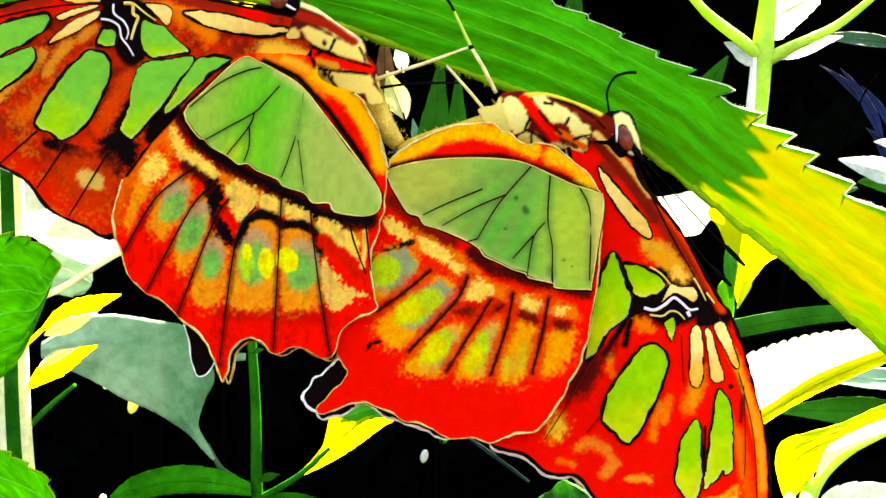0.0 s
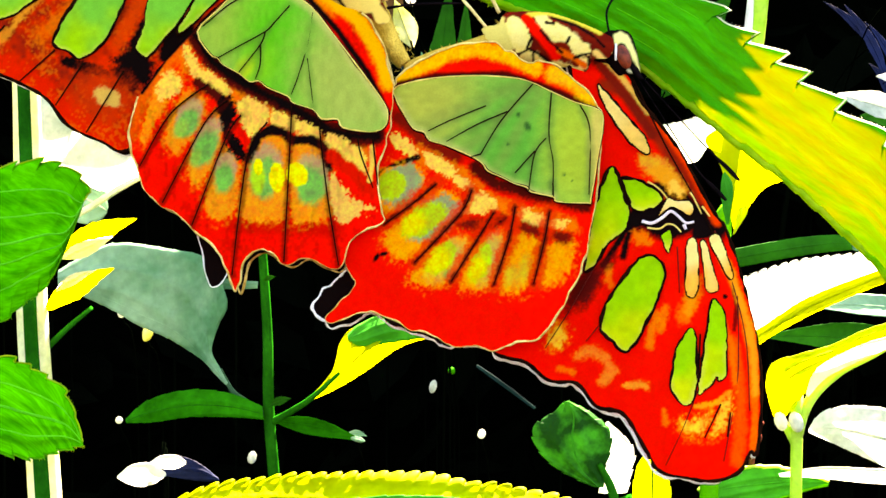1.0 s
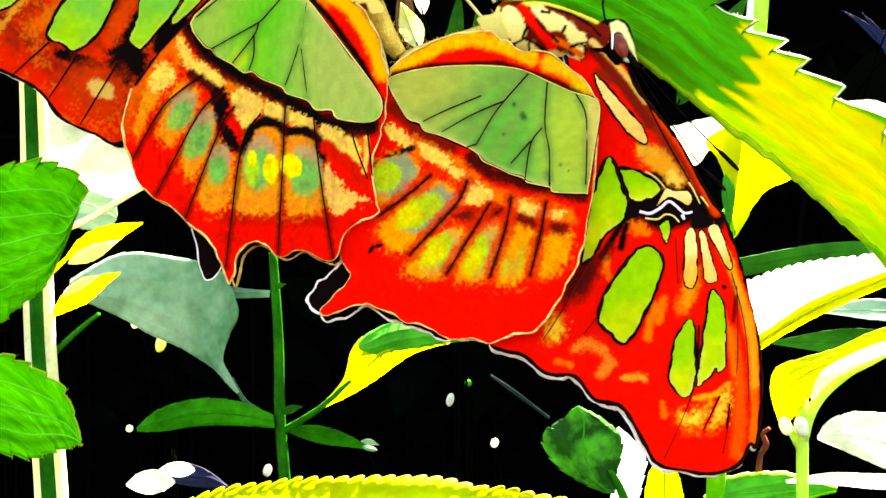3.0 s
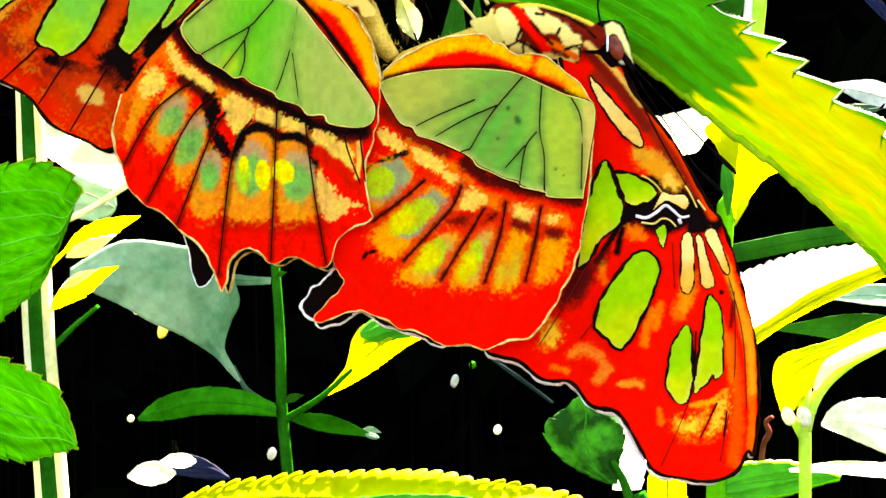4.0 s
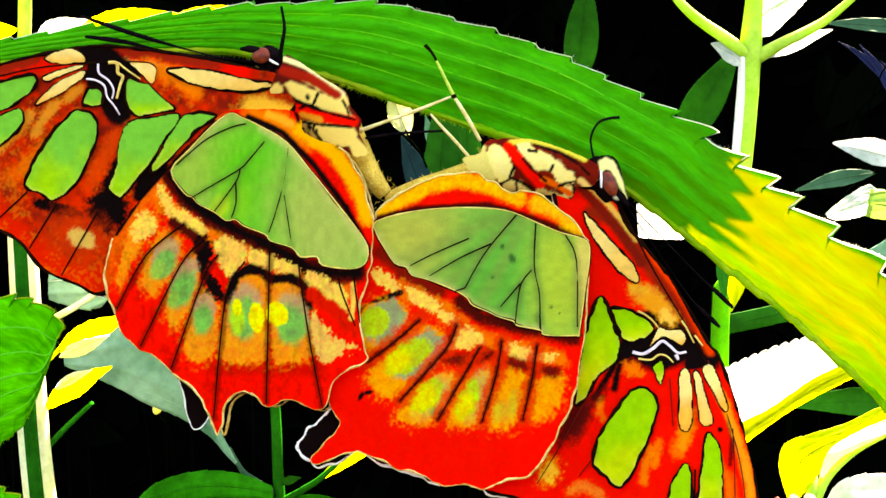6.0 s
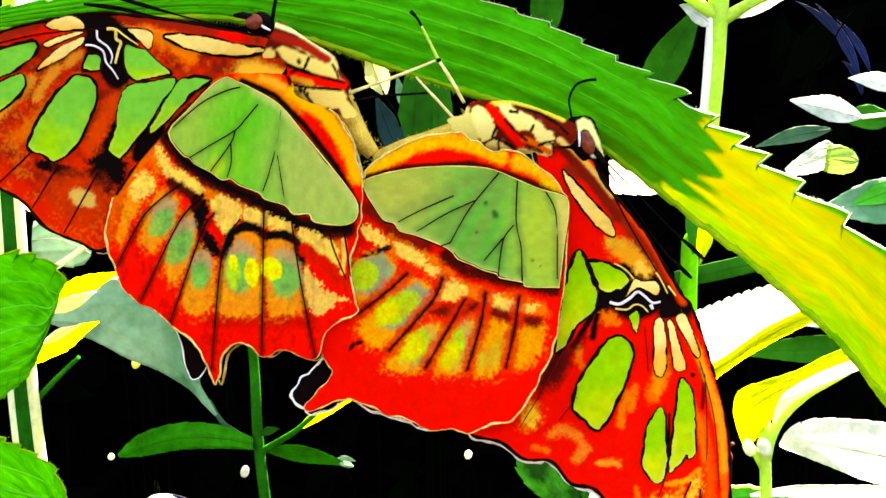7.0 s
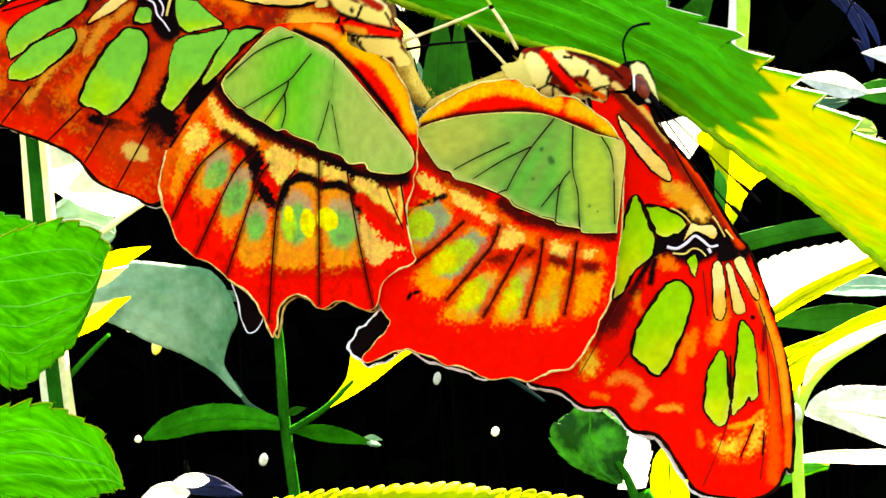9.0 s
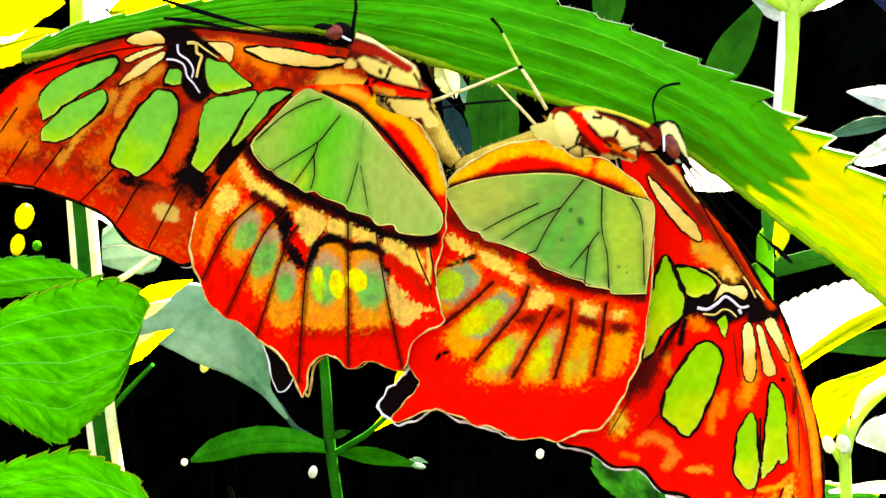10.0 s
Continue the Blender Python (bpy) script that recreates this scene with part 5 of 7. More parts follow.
limb(fly_a, "foreleg", [(-14, 0.2, 35.9), (-13.6, -0.2, 37.8), (-13.3, -0.4, 39.6), (-13.6, -0.4, 41.7)], (0.26, 0.22, 0.18, 0.14), M_BLACK, "dark hooked foreleg")
limb(fly_b, "foreleg", [(19.2, 0.6, 24.3), (18.8, 0.2, 26.1), (18.7, 0.2, 27.5), (19.4, 0, 28.9), (20.5, 0, 29.4), (21.7, 0, 29.5)], (0.12, 0.12, 0.12, 0.14, 0.16, 0.18), M_BLACK, "dark hooked foreleg")
limb(fly_a, "leg", [(-5.7, 1.5, 28.6), (-3.2, 0.8, 29.4), (-0.1, 0.5, 30.4), (4.1, 0.6, 32)], (0.24, 0.17, 0.2, 0.12), M_LEG, "thin pale leg")
limb(fly_a, "leg", [(-6, 2.5, 27.7), (-4, 2, 28), (-1.4, 2, 28.3), (3.3, 2.6, 28.5)], (0.2, 0.16, 0.16, 0.12), M_BLACK, "thin dark leg")
limb(fly_b, "leg", [(7.1, 1, 27.3), (5.7, 0.4, 29.9), (4.4, 0.4, 32)], (0.2, 0.22, 0.18), M_LEG, "thin pale leg")
limb(fly_b, "leg", [(4.4, 0.4, 32), (3.4, 0.6, 34.1), (2.5, 0.8, 36)], (0.22, 0.17, 0.14), M_YOUNG_LEG, "yellow-green lower leg")
limb(fly_b, "foot", [(2.6, 0.75, 35.8), (2.1, 0.9, 36.7), (1.4, 1, 37.5)], (0.15, 0.15, 0.24), M_VEIN, "dark foot gripping the leaf")
blob(fly_b, "knee", (4.4, 0.35, 32), (0.3, 0.28, 0.26), 0, M_VEIN)
limb(fly_b, "leg", [(6, 2.2, 25.5), (4.2, 2, 27.6), (3.1, 1.8, 28.8), (1.8, 2.4, 30.3)], (0.18, 0.18, 0.16, 0.12), M_LEG, "thin pale leg")

# ---- plants ----
def leaf_mesh(path, wide_a, wide_b, across, teeth, tooth, cup, ribs, nv=12, seed=0, droop=0.0):
    """Blade along a midrib (mm): half widths to either side along it, teeth on the margin, ribs pressed into it. Two faces, closed round the edge."""
    mid = rounded(path, max(6, int(teeth * 4 / max(1, len(path) - 1))), closed=False)
    n = len(mid)
    u = np.linspace(0, 1, n)
    wa = np.interp(u, np.linspace(0, 1, len(wide_a)), wide_a)
    wb = np.interp(u, np.linspace(0, 1, len(wide_b)), wide_b)
    ker = np.array([1, 2, 3, 2, 1]) / 9
    wa, wb = (np.convolve(np.pad(w, 2, mode="edge"), ker, "valid") for w in (wa, wb))
    jag = (u * teeth + 0.3 * value_noise(u * teeth, u * 0, 0.6, seed)) % 1.0
    size = 0.6 + 0.8 * value_noise(u * 40, u * 0, 0.7, seed + 3)
    saw = 1 + (jag - 0.5) * tooth * size * np.minimum(1, 8 * (1 - u))
    across = np.array(across, float)
    d = np.gradient(mid, axis=0)
    d /= np.linalg.norm(d, axis=1)[:, None] + 1e-9
    side = across - (d @ across)[:, None] * d
    side /= np.linalg.norm(side, axis=1)[:, None]
    up = np.cross(d, side)
    vs = np.linspace(-1, 1, 2 * nv + 1)
    co = np.zeros((n, len(vs), 3))
    for k, v in enumerate(vs):
        w = wa if v < 0 else wb
        edge = 1 + (saw - 1) * abs(v) ** 6
        reach = abs(v) * w * edge
        ahead = abs(v) ** 6 * (jag - 0.3) * tooth * w * 0.5
        phase = (u * ribs - abs(v) * ribs * 0.22) % 1.0
        rib = -np.exp(-((phase - 0.5) / 0.13) ** 2) * 0.05 * np.minimum(1, abs(v) * 4) * (1 - abs(v) ** 4)
        puff = np.sin(np.pi * phase) ** 2 * 0.045 * min(1, abs(v) * 3)
        waves = (value_noise(u * 6, u * 0 + v, 1.0, seed + 5) - 0.5) * 0.16 * abs(v)
        lift = cup * v * v + (rib + puff + waves)
        co[:, k] = mid + side * (np.sign(v) * reach)[:, None] + d * ahead[:, None] + up * (lift * (wa + wb) * 0.5)[:, None]
    m = len(vs)
    flat = co.reshape(-1, 3)
    thick = (up[:, None, :] * np.where(np.abs(vs) > 0.99, 0.02, 0.18)[None, :, None] * -1).reshape(-1, 3)
    back = flat + thick
    grid = np.arange(n * m).reshape(n, m)
    q = np.stack([grid[:-1, :-1], grid[1:, :-1], grid[1:, 1:], grid[:-1, 1:]], -1).reshape(-1, 4)
    faces = q
    rim = np.concatenate([grid[:, 0], grid[-1, 1:], grid[::-1, -1][1:], grid[0, ::-1][1:-1]])
    nxt = np.roll(rim, -1)
    faces = np.concatenate([faces, np.stack([nxt, rim, rim + n * m, nxt + n * m], 1)])
    me = bpy.data.meshes.new("blade")
    me.from_pydata((np.concatenate([flat, back]) * MM).tolist(), [], faces.tolist())
    me.polygons.foreach_set("use_smooth", [True] * len(me.polygons))
    return me, mid, up


PROFILE = np.array([0.04, 0.40, 0.72, 0.92, 1.0, 0.97, 0.86, 0.68, 0.46, 0.24, 0.02])


def leaf(name, label, base, tip, width, material, bend=(0, 0, 0), tilt=20, teeth=16, tooth=0.12, cup=0.12, ribs=7, rib_mat=None, stalk=None, owner=None, seed=0, profile=PROFILE, category="leaf", group="", ratio=1.0, stalk_mat=None):
    """A whole leaf from its base to its tip; bend shifts its middle, tilt turns the blade about its midrib."""
    base, tip = np.array(base, float), np.array(tip, float)
    middle = (base + tip) / 2 + np.array(bend, float)
    path = [base, (base + middle) / 2 + np.array(bend) * 0.25, middle, (tip + middle) / 2 + np.array(bend) * 0.25, tip]
    d = (tip - base) / np.linalg.norm(tip - base)
    flat = np.cross(d, (0, 1, 0))
    flat /= np.linalg.norm(flat) + 1e-9
    across = flat * math.cos(radians(tilt)) + np.cross(d, flat) * math.sin(radians(tilt))
    me, mid, up = leaf_mesh(path, profile * width, profile * width * ratio, across, teeth, tooth, cup, ribs, 8, seed)
    top = owner or thing(name, label, category, group)
    me.materials.append(material)
    blade = new("blade", me)
    blade.parent = top
    if owner:
        tagged(blade, label)
    bm = bmesh.new()
    tube(bm, mid[: int(len(mid) * 0.94)] + up[: int(len(mid) * 0.94)] * 0.02, (width * 0.055 + 0.1, width * 0.03 + 0.05, 0.06), 5)
    part("midrib", bm, rib_mat or material, blade)
    if stalk:
        bm = bmesh.new()
        tube(bm, rounded([*stalk, base, base * 0.8 + mid[len(mid) // 6] * 0.2], 5, closed=False), (width * 0.09 + 0.2, width * 0.06 + 0.15) if not stalk_mat else (0.35, 0.2, 0.12), 6)
        part("leaf_stalk", bm, stalk_mat or rib_mat or material, top)
    return top


def rooted(base):
    """A thin stalk, added near black to stay unseen, from the soil up to a leaf's base."""
    x, y, z = base
    return [(x + 5, y + 95, -226), (x + 4, y + 92, -120), (x + 3, y + 85, z - 40), (x + 1, y + 50, z - 8)]


def stem(owner, pts, radii, material, name="stem", label="", sides=10):
    bm = bmesh.new()
    tube(bm, rounded(pts, 6, closed=False), radii, sides)
    return part(name, bm, material, owner, label)


def blade_between(owner, label, upper, lower, depth, material, spacing=1.9, tooth=0.75, low_tooth=0.2, ribs=5.0, bulge=1.2, veins_at=(0.3, 0.5, 0.7), rib_mat=None, slope=2.2, hairs=True, teeth_from=None, seed=2, flat=False, relief=1.0, calm=None, vein_to=1.0, pale_rim=0.0, low_rim=1.0, rim_mat=None, tips=None, scallop=False):
    """A broad blade stretched between two margins (mm, x and z); depth: function of x and z, or a number. Toothed along the first margin, ribbed lengthwise."""
    a, b = rounded(upper, 24, closed=False), rounded(lower, 24, closed=False)
    n, m = len(a), 25
    u = np.arange(n) / (n - 1)
    b = np.stack([np.interp(u, np.linspace(0, 1, len(b)), b[:, k]) for k in (0, 1)], 1)
    arc, low_arc = (np.concatenate([[0], np.cumsum(np.hypot(*np.diff(e, axis=0).T))]) for e in (a, b))
    jag = (arc / spacing + 0.35 * value_noise(arc, arc * 0, 0.5, seed + 1)) % 1.0
    low_jag = (low_arc / spacing * 1.3 + 0.35 * value_noise(low_arc, low_arc * 0, 0.5, seed + 4)) % 1.0
    size = 0.5 + value_noise(arc, arc * 0, 0.35, seed + 6)
    if scallop:
        jag, size = np.sqrt(np.abs(np.sin(np.pi * arc / spacing))), 0.8 + 0.4 * value_noise(arc, arc * 0, 0.2, seed)
    if tips:
        jag = np.interp(a[:, 0], tips, np.arange(len(tips))) % 1.0
        size = np.where(a[:, 0] > 30, 1.0, size)
    out = (a - b) / (np.linalg.norm(a - b, axis=1)[:, None] + 1e-9)
    width = np.linalg.norm(a - b, axis=1)
    fwd, low_fwd = (np.gradient(e, axis=0) for e in (a, b))
    fwd /= np.linalg.norm(fwd, axis=1)[:, None] + 1e-9
    low_fwd /= np.linalg.norm(low_fwd, axis=1)[:, None] + 1e-9
    strength = (0.25 + 0.75 * step(teeth_from, teeth_from + 20, a[:, 0])) if teeth_from is not None else np.ones(n)
    strength = strength * np.minimum(1, width / 3)
    grid = np.zeros((n, m, 3))
    for k in range(m):
        v = k / (m - 1)
        p = a * (1 - v) + b * v
        t = (jag * tooth * size * strength)[:, None] * (1 - v) ** 14
        p = p + out * t + fwd * t * 0.75
        t = (low_jag * low_tooth * size * strength)[:, None] * v ** 8
        p = p - out * t + low_fwd * t * 0.9
        y = depth(p[:, 0], p[:, 1]) if callable(depth) else np.full(n, float(depth))
        quiet = 1 - 0.85 * step(calm[0], calm[1], p[:, 0]) if calm else 1.0
        y = y + quiet * bulge * ((v - 0.5) ** 2 * 4 - (v - 0.5) * 0.8) * np.minimum(1, width / 8)
        if not flat:
            across = v * ribs + 0.25 * np.sin(arc * 0.12) + u * 0.8
            ridge = np.exp(-(((across % 1.0) - 0.5) / 0.16) ** 2)
            cross_rib = np.exp(-((((arc * 0.16 + v * slope) % 1.0) - 0.5) / 0.05) ** 2)
            y = y - quiet * relief * (0.30 * ridge + 0.12 * cross_rib) * np.minimum(1, width / 6)
        y = y + 0.5 * (value_noise(p[:, 0], p[:, 1], 0.16, seed) - 0.5) + 0.12 * (value_noise(p[:, 0], p[:, 1], 0.7, seed + 9) - 0.5)
        grid[:, k] = np.stack([p[:, 0], y, p[:, 1]], 1)
    flat_co = grid.reshape(-1, 3)
    idx = np.arange(n * m).reshape(n, m)
    q = np.stack([idx[:-1, :-1], idx[:-1, 1:], idx[1:, 1:], idx[1:, :-1]], -1).reshape(-1, 4)
    rim = np.concatenate([idx[:, 0], idx[-1, 1:], idx[::-1, -1][1:], idx[0, ::-1][1:-1]])
    nxt = np.roll(rim, -1)
    faces = np.concatenate([q, np.stack([rim, nxt, nxt + n * m, rim + n * m], 1)])
    me = bpy.data.meshes.new("blade")
    me.from_pydata((np.concatenate([flat_co, flat_co + np.array([0, 0.12, 0.02])]) * MM).tolist(), [], faces.tolist())
    me.polygons.foreach_set("use_smooth", [True] * len(me.polygons))
    store = me.color_attributes.new("lamina", 'FLOAT_COLOR', 'POINT')
    across = np.linspace(0, 1, m)[None, :] * np.minimum(width, 12.0)[:, None]
    flow = np.stack([np.repeat(arc[:, None], m, 1), across, across * 0, across * 0 + 1], -1).reshape(-1, 4)
    store.data.foreach_set("color", np.concatenate([flow, flow]).ravel())
    me.materials.append(material)
    blade = new("blade", me)
    blade.parent = owner
    if label:
        tagged(blade, label)
    for v in veins_at:
        k = int(v * (m - 1))
        bm = bmesh.new()
        r = 0.16 if abs(v - 0.5) < 0.03 else 0.11
        tube(bm, grid[2:int((n - 2) * vein_to):3, k] + np.array([0, 0.02, 0]), (0.05, r, r * 1.1, 0.06), 5)
        part("leaf_vein", bm, rib_mat or M_LEAF_RIB, blade)
    if pale_rim:
        bm = bmesh.new()
        line = grid[::2, 0]
        tube(bm, line + np.array([0, -0.05, 0]), pale_rim * (0.4 + 0.6 * (step(calm[0] - 4, calm[1], line[:, 0]) if calm else 1)) * np.ones(len(line)), 4)
        part("leaf_margin", bm, rim_mat or M_LEAF_EDGE, blade, "pale rim of the margin")
        bm = bmesh.new()
        line = grid[2:-2:2, m - 1]
        tube(bm, line + np.array([0, -0.05, 0]), pale_rim * low_rim * (0.6 + 0.8 * value_noise(line[:, 0], line[:, 2], 0.5, seed)), 4)
        part("leaf_margin", bm, M_LEAF_RIB if low_rim <= 1 else M_LEAF_HEM, blade, "" if low_rim <= 1 else "downy yellowish rim of the lower margin")
    if low_rim > 1:
        rng = random.Random(77 + seed)
        bm = bmesh.new()
        for i in range(0, n - 1):
            for _ in range(5 if grid[i, m - 1, 0] < 24 else 2):
                f = rng.random()
                root = grid[i, m - 1] * (1 - f) + grid[i + 1, m - 1] * f
                tip = root + np.array([-out[i, 0] + rng.uniform(-0.6, 0.9), rng.uniform(-0.5, 0.3), -out[i, 1]]) * rng.uniform(0.25, 0.85 if grid[i, m - 1, 0] < 24 else 0.5)
                w = rng.uniform(0.04, 0.09)
                bm.faces.new([bm.verts.new(Vector(c) * MM) for c in (root + np.array([w, 0, 0.1]), root - np.array([w, 0, -0.1]), tip)])
        part("leaf_hair", bm, M_LEAF_HEM, blade, "dense down along the lower margin")
    if hairs:
        rng = random.Random(5 + seed)
        bm = bmesh.new()
        for i in range(0, n):
            for col, sgn in ((0, 1), (m - 1, -1)):
                if rng.random() < 0.45:
                    continue
                o = out[i] * sgn
                root = grid[i, col] + np.array([rng.uniform(-.2, .2), 0, 0])
                tip = root + np.array([o[0], 0, o[1]]) * rng.uniform(0.15, 0.4) + np.array([rng.uniform(-.1, .2), rng.uniform(-.2, .2), 0])
                bm.faces.new([bm.verts.new(Vector(c) * MM) for c in (root + np.array([0.04, 0, 0.02]), root - np.array([0.04, 0, 0.02]), tip)])
        part("leaf_hair", bm, rim_mat or M_LEAF_EDGE, blade, "short pale hairs along the margin")
    return blade


# -- the leaf that the butterflies hang from --
UPPER = [(-51.9, 36.2), (-48.1, 37.9), (-44.3, 39.1), (-31.9, 40.8), (-19.4, 42.3), (-7.1, 42.5), (-1, 41.9), (5.1, 40.1), (14.9, 36.6), (22.2, 32.8), (29.5, 28.4)] + [(31.9, 25.7), (36.1, 22.2), (40.1, 18.8), (43.6, 15.9), (47.1, 13.4), (52.3, 8.7), (60.4, 1.5)]
LOWER = [(-51.9, 35.5), (-48.1, 36), (-44.4, 36.7), (-31.9, 37.5), (-19.5, 37.5), (-9.7, 34.8), (-4.2, 32.8), (3.7, 29.9), (11.1, 27.4), (17.2, 25), (22.7, 22)] + [(27.8, 18)] + [(32.3, 14.1), (37.6, 9.8)] + [(42.3, 5.4), (46.9, 0.9), (51.6, -5.3), (57.4, -13.1)]
perch = thing("leaf", "large serrated green leaf with a sunlit yellow end", "leaf")
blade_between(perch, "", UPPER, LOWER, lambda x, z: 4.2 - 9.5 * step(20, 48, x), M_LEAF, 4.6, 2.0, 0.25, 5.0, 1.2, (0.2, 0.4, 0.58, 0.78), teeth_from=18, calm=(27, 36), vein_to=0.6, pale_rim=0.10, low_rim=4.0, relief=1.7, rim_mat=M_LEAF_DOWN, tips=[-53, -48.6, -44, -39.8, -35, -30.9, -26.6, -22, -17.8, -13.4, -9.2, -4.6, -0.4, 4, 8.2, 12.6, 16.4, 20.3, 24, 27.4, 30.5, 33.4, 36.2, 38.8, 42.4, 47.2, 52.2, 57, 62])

stem(perch, [(57.4, -6, -2.4), (62.3, -5, -9.7), (68.5, 0, -26.6), (73.5, 8, -80.4), (75.5, 12, -241)], (0.8, 1.0, 1.2, 1.5, 1.9), M_STEM, "leaf_stalk")

# -- plant with the upright stem behind the butterflies --
herb = thing("plant", "green plant with an upright stem and paired leaves", "plant")
stem(herb, [(-34.3, 125, 0.2), (-33.1, 125, -15.8), (-32.7, 125, -29.4), (-31.3, 125, -45), (-30.2, 128, -66.8), (-27.8, 130, -252.4)], (0.75, 0.9, 1.0, 1.05, 1.3, 2.0), M_STEM)
blade_between(herb, "leaf of the pair, its shade put into a dark green", [(-58, -31.3), (-54.6, -28.3), (-50, -26.6), (-44.6, -26), (-38.6, -26.8), (-33.6, -28.8)], [(-57.8, -32), (-53, -31.8), (-46.5, -30.8), (-39.5, -30.7), (-33.3, -31)], 122.5, M_PAIR_SHADED, 3, 0.15, 0.1, 2, 1.6, (0.55,), M_STEM, hairs=False, seed=1, relief=0.8)
leaf("", "leaf of the pair, its shade put into a dark green", (-32.1, 126, -31.5), (-16, 128, -35.2), 1.6, M_PAIR_SHADED, (0, 0, 0.6), 4, 10, 0.06, 0.15, 5, owner=herb, seed=2)
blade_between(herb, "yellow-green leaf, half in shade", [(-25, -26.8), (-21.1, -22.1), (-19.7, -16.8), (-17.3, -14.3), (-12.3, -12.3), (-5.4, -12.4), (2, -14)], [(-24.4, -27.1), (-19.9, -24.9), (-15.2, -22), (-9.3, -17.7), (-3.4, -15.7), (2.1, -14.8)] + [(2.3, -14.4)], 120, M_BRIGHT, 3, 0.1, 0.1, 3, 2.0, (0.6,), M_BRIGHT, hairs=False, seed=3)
stem(herb, [(-32.5, 125, -31.9), (-28.3, 123, -29.4), (-24.5, 120, -26.7), (-19.6, 119.5, -22.2)], (0.7, 0.6, 0.5, 0.3), M_STEM, "leaf_stalk")
blade_between(herb, "blue-grey leaf with a long stalk", [(-73.5, -5.3), (-64.1, -0.4), (-52.6, -1.2), (-45.3, -3.2), (-41, -10.3), (-42.8, -15), (-44, -19.4), (-42.2, -22.4), (-40.4, -25)], [(-73.4, -8.2), (-64, -12.2), (-58.5, -15.3), (-53.1, -17.5), (-49.1, -19.8), (-45.7, -21.6), (-43.2, -23.6), (-40.8, -25.4)], lambda x, z: 135 - 9 * step(-50, -38, x), M_PALE, 3, 0.15, 0.1, 3, 1.0, (0.9,), M_PALE, hairs=False, seed=4)
stem(herb, [(-33.6, 125, -30.4), (-37, 126, -28.2), (-39.6, 127, -26.4), (-42, 129, -22.6)], (0.7, 0.6, 0.5, 0.2), M_DIM, "leaf_stalk")
blade_between(herb, "pale tip of a leaf behind the stem", [(-50.4, -4.5), (-43.2, -6.4), (-36.5, -7)], [(-48.9, -7.3), (-43.2, -8.4), (-36.6, -8.2)], 137, M_PALE, 3, 0.1, 0.1, 2, 0.5, (), M_PALE, hairs=False, seed=78)
leaf("", "withered bluish tip of the leaf", (-18.4, 127.6, -33.6), (-15.2, 128, -34.3), 0.6, M_PALE, (0, 0, 0.2), 10, 5, 0.1, 0.1, 3, owner=herb, seed=79)
# green blade laid over the yellow one, in place of shade on it
blade_between(herb, "shaded half of the leaf, shade put in as a green overlay", [(-18.4, -15.5), (-16.7, -13.9), (-12.3, -12), (-5.4, -12.1), (2.1, -14)], [(-18.2, -16.5), (-15.7, -17.4), (-11.3, -16.8), (-4.4, -15.7), (2.3, -14.6)], 119.5, M_MID, 3, 0.1, 0.2, 3, 2.0, (), M_MID, hairs=False, seed=29)

leaf("", "small side leaf at the node", (-32.2, 124, -28.6), (-28.4, 122, -27.1), 0.8, M_DEEP, (0, 0, 0.3), 10, 5, 0.1, 0.1, 3, owner=herb, seed=63)
leaf("", "small side leaf at the node", (-33.7, 124, -6.3), (-31.5, 122, -5.5), 0.5, M_DEEP, (0, 0, 0.2), 10, 5, 0.1, 0.1, 3, owner=herb, seed=64)

# -- plant at the side, whose leaves hang close to the butterflies --
side = thing("plant", "green plant with a pale-edged stem and yellow bracts", "plant")
# the pale tube paints the overexposed side-lit edges, the green strip the middle
stem(side, [(-60.9, 60, 40.4), (-60, 60, 21.2), (-59.6, 60, 10.8), (-58.7, 60, -12.4), (-56.8, 60, -34.8), (-55.8, 60, -57.3), (-54.5, 60, -124.9), (-53.1, 60, -230.1)], (1.9, 2.0, 2.15, 2.3, 2.45, 2.5, 2.6, 2.7), M_STEM_PALE, "stem", "stem whose side-lit edges are painted as a pale tube")
stem(side, [(-60.8, 58.3, 40.2), (-59.9, 58.2, 21.1), (-59.4, 58.1, 10.7), (-58.5, 58, -12.3), (-56.6, 57.9, -34.6), (-55.5, 57.8, -56.9), (-54.2, 57.6, -123.9)], (0.85, 0.9, 0.95, 1.0, 1.1, 1.15, 1.15), M_STEM, "stem_middle", "green middle of the stem, a strip over the pale tube")
leaf("", "bright yellow bract", (-55.1, 60, -0.8), (-43.3, 56, 4.4), 1.75, M_BRIGHT, (0, 0, 0.7), 30, 7, 0.16, 0.2, 3, owner=side, seed=6, stalk=[(-58.9, 60, -4.4)])
leaf("", "white half of the bract", (-54.3, 58.5, -1.4), (-46.3, 54.5, 1.9), 1.25, M_SILVER, (0, 0, 0.1), 30, 6, 0.14, 0.2, 3, owner=side, seed=61)
leaf("", "bright yellow bract", (-57, 60, -8.9), (-46.4, 56, -2.6), 1.7, M_BRIGHT, (0, 0, 0.8), 30, 7, 0.12, 0.2, 3, owner=side, seed=7, stalk=[(-58.4, 60, -12.4)])
leaf("", "white half of the bract", (-55.2, 58.5, -6.2), (-48.6, 54.5, -2.9), 0.85, M_SILVER, (0, 0, 0.5), 30, 6, 0.1, 0.2, 3, owner=side, seed=62)
stem(side, [(-58, 60, -15.6), (-54.5, 62, -11.7), (-51.7, 66, -8.7)], (0.5, 0.4, 0.3), M_STEM, "branch")
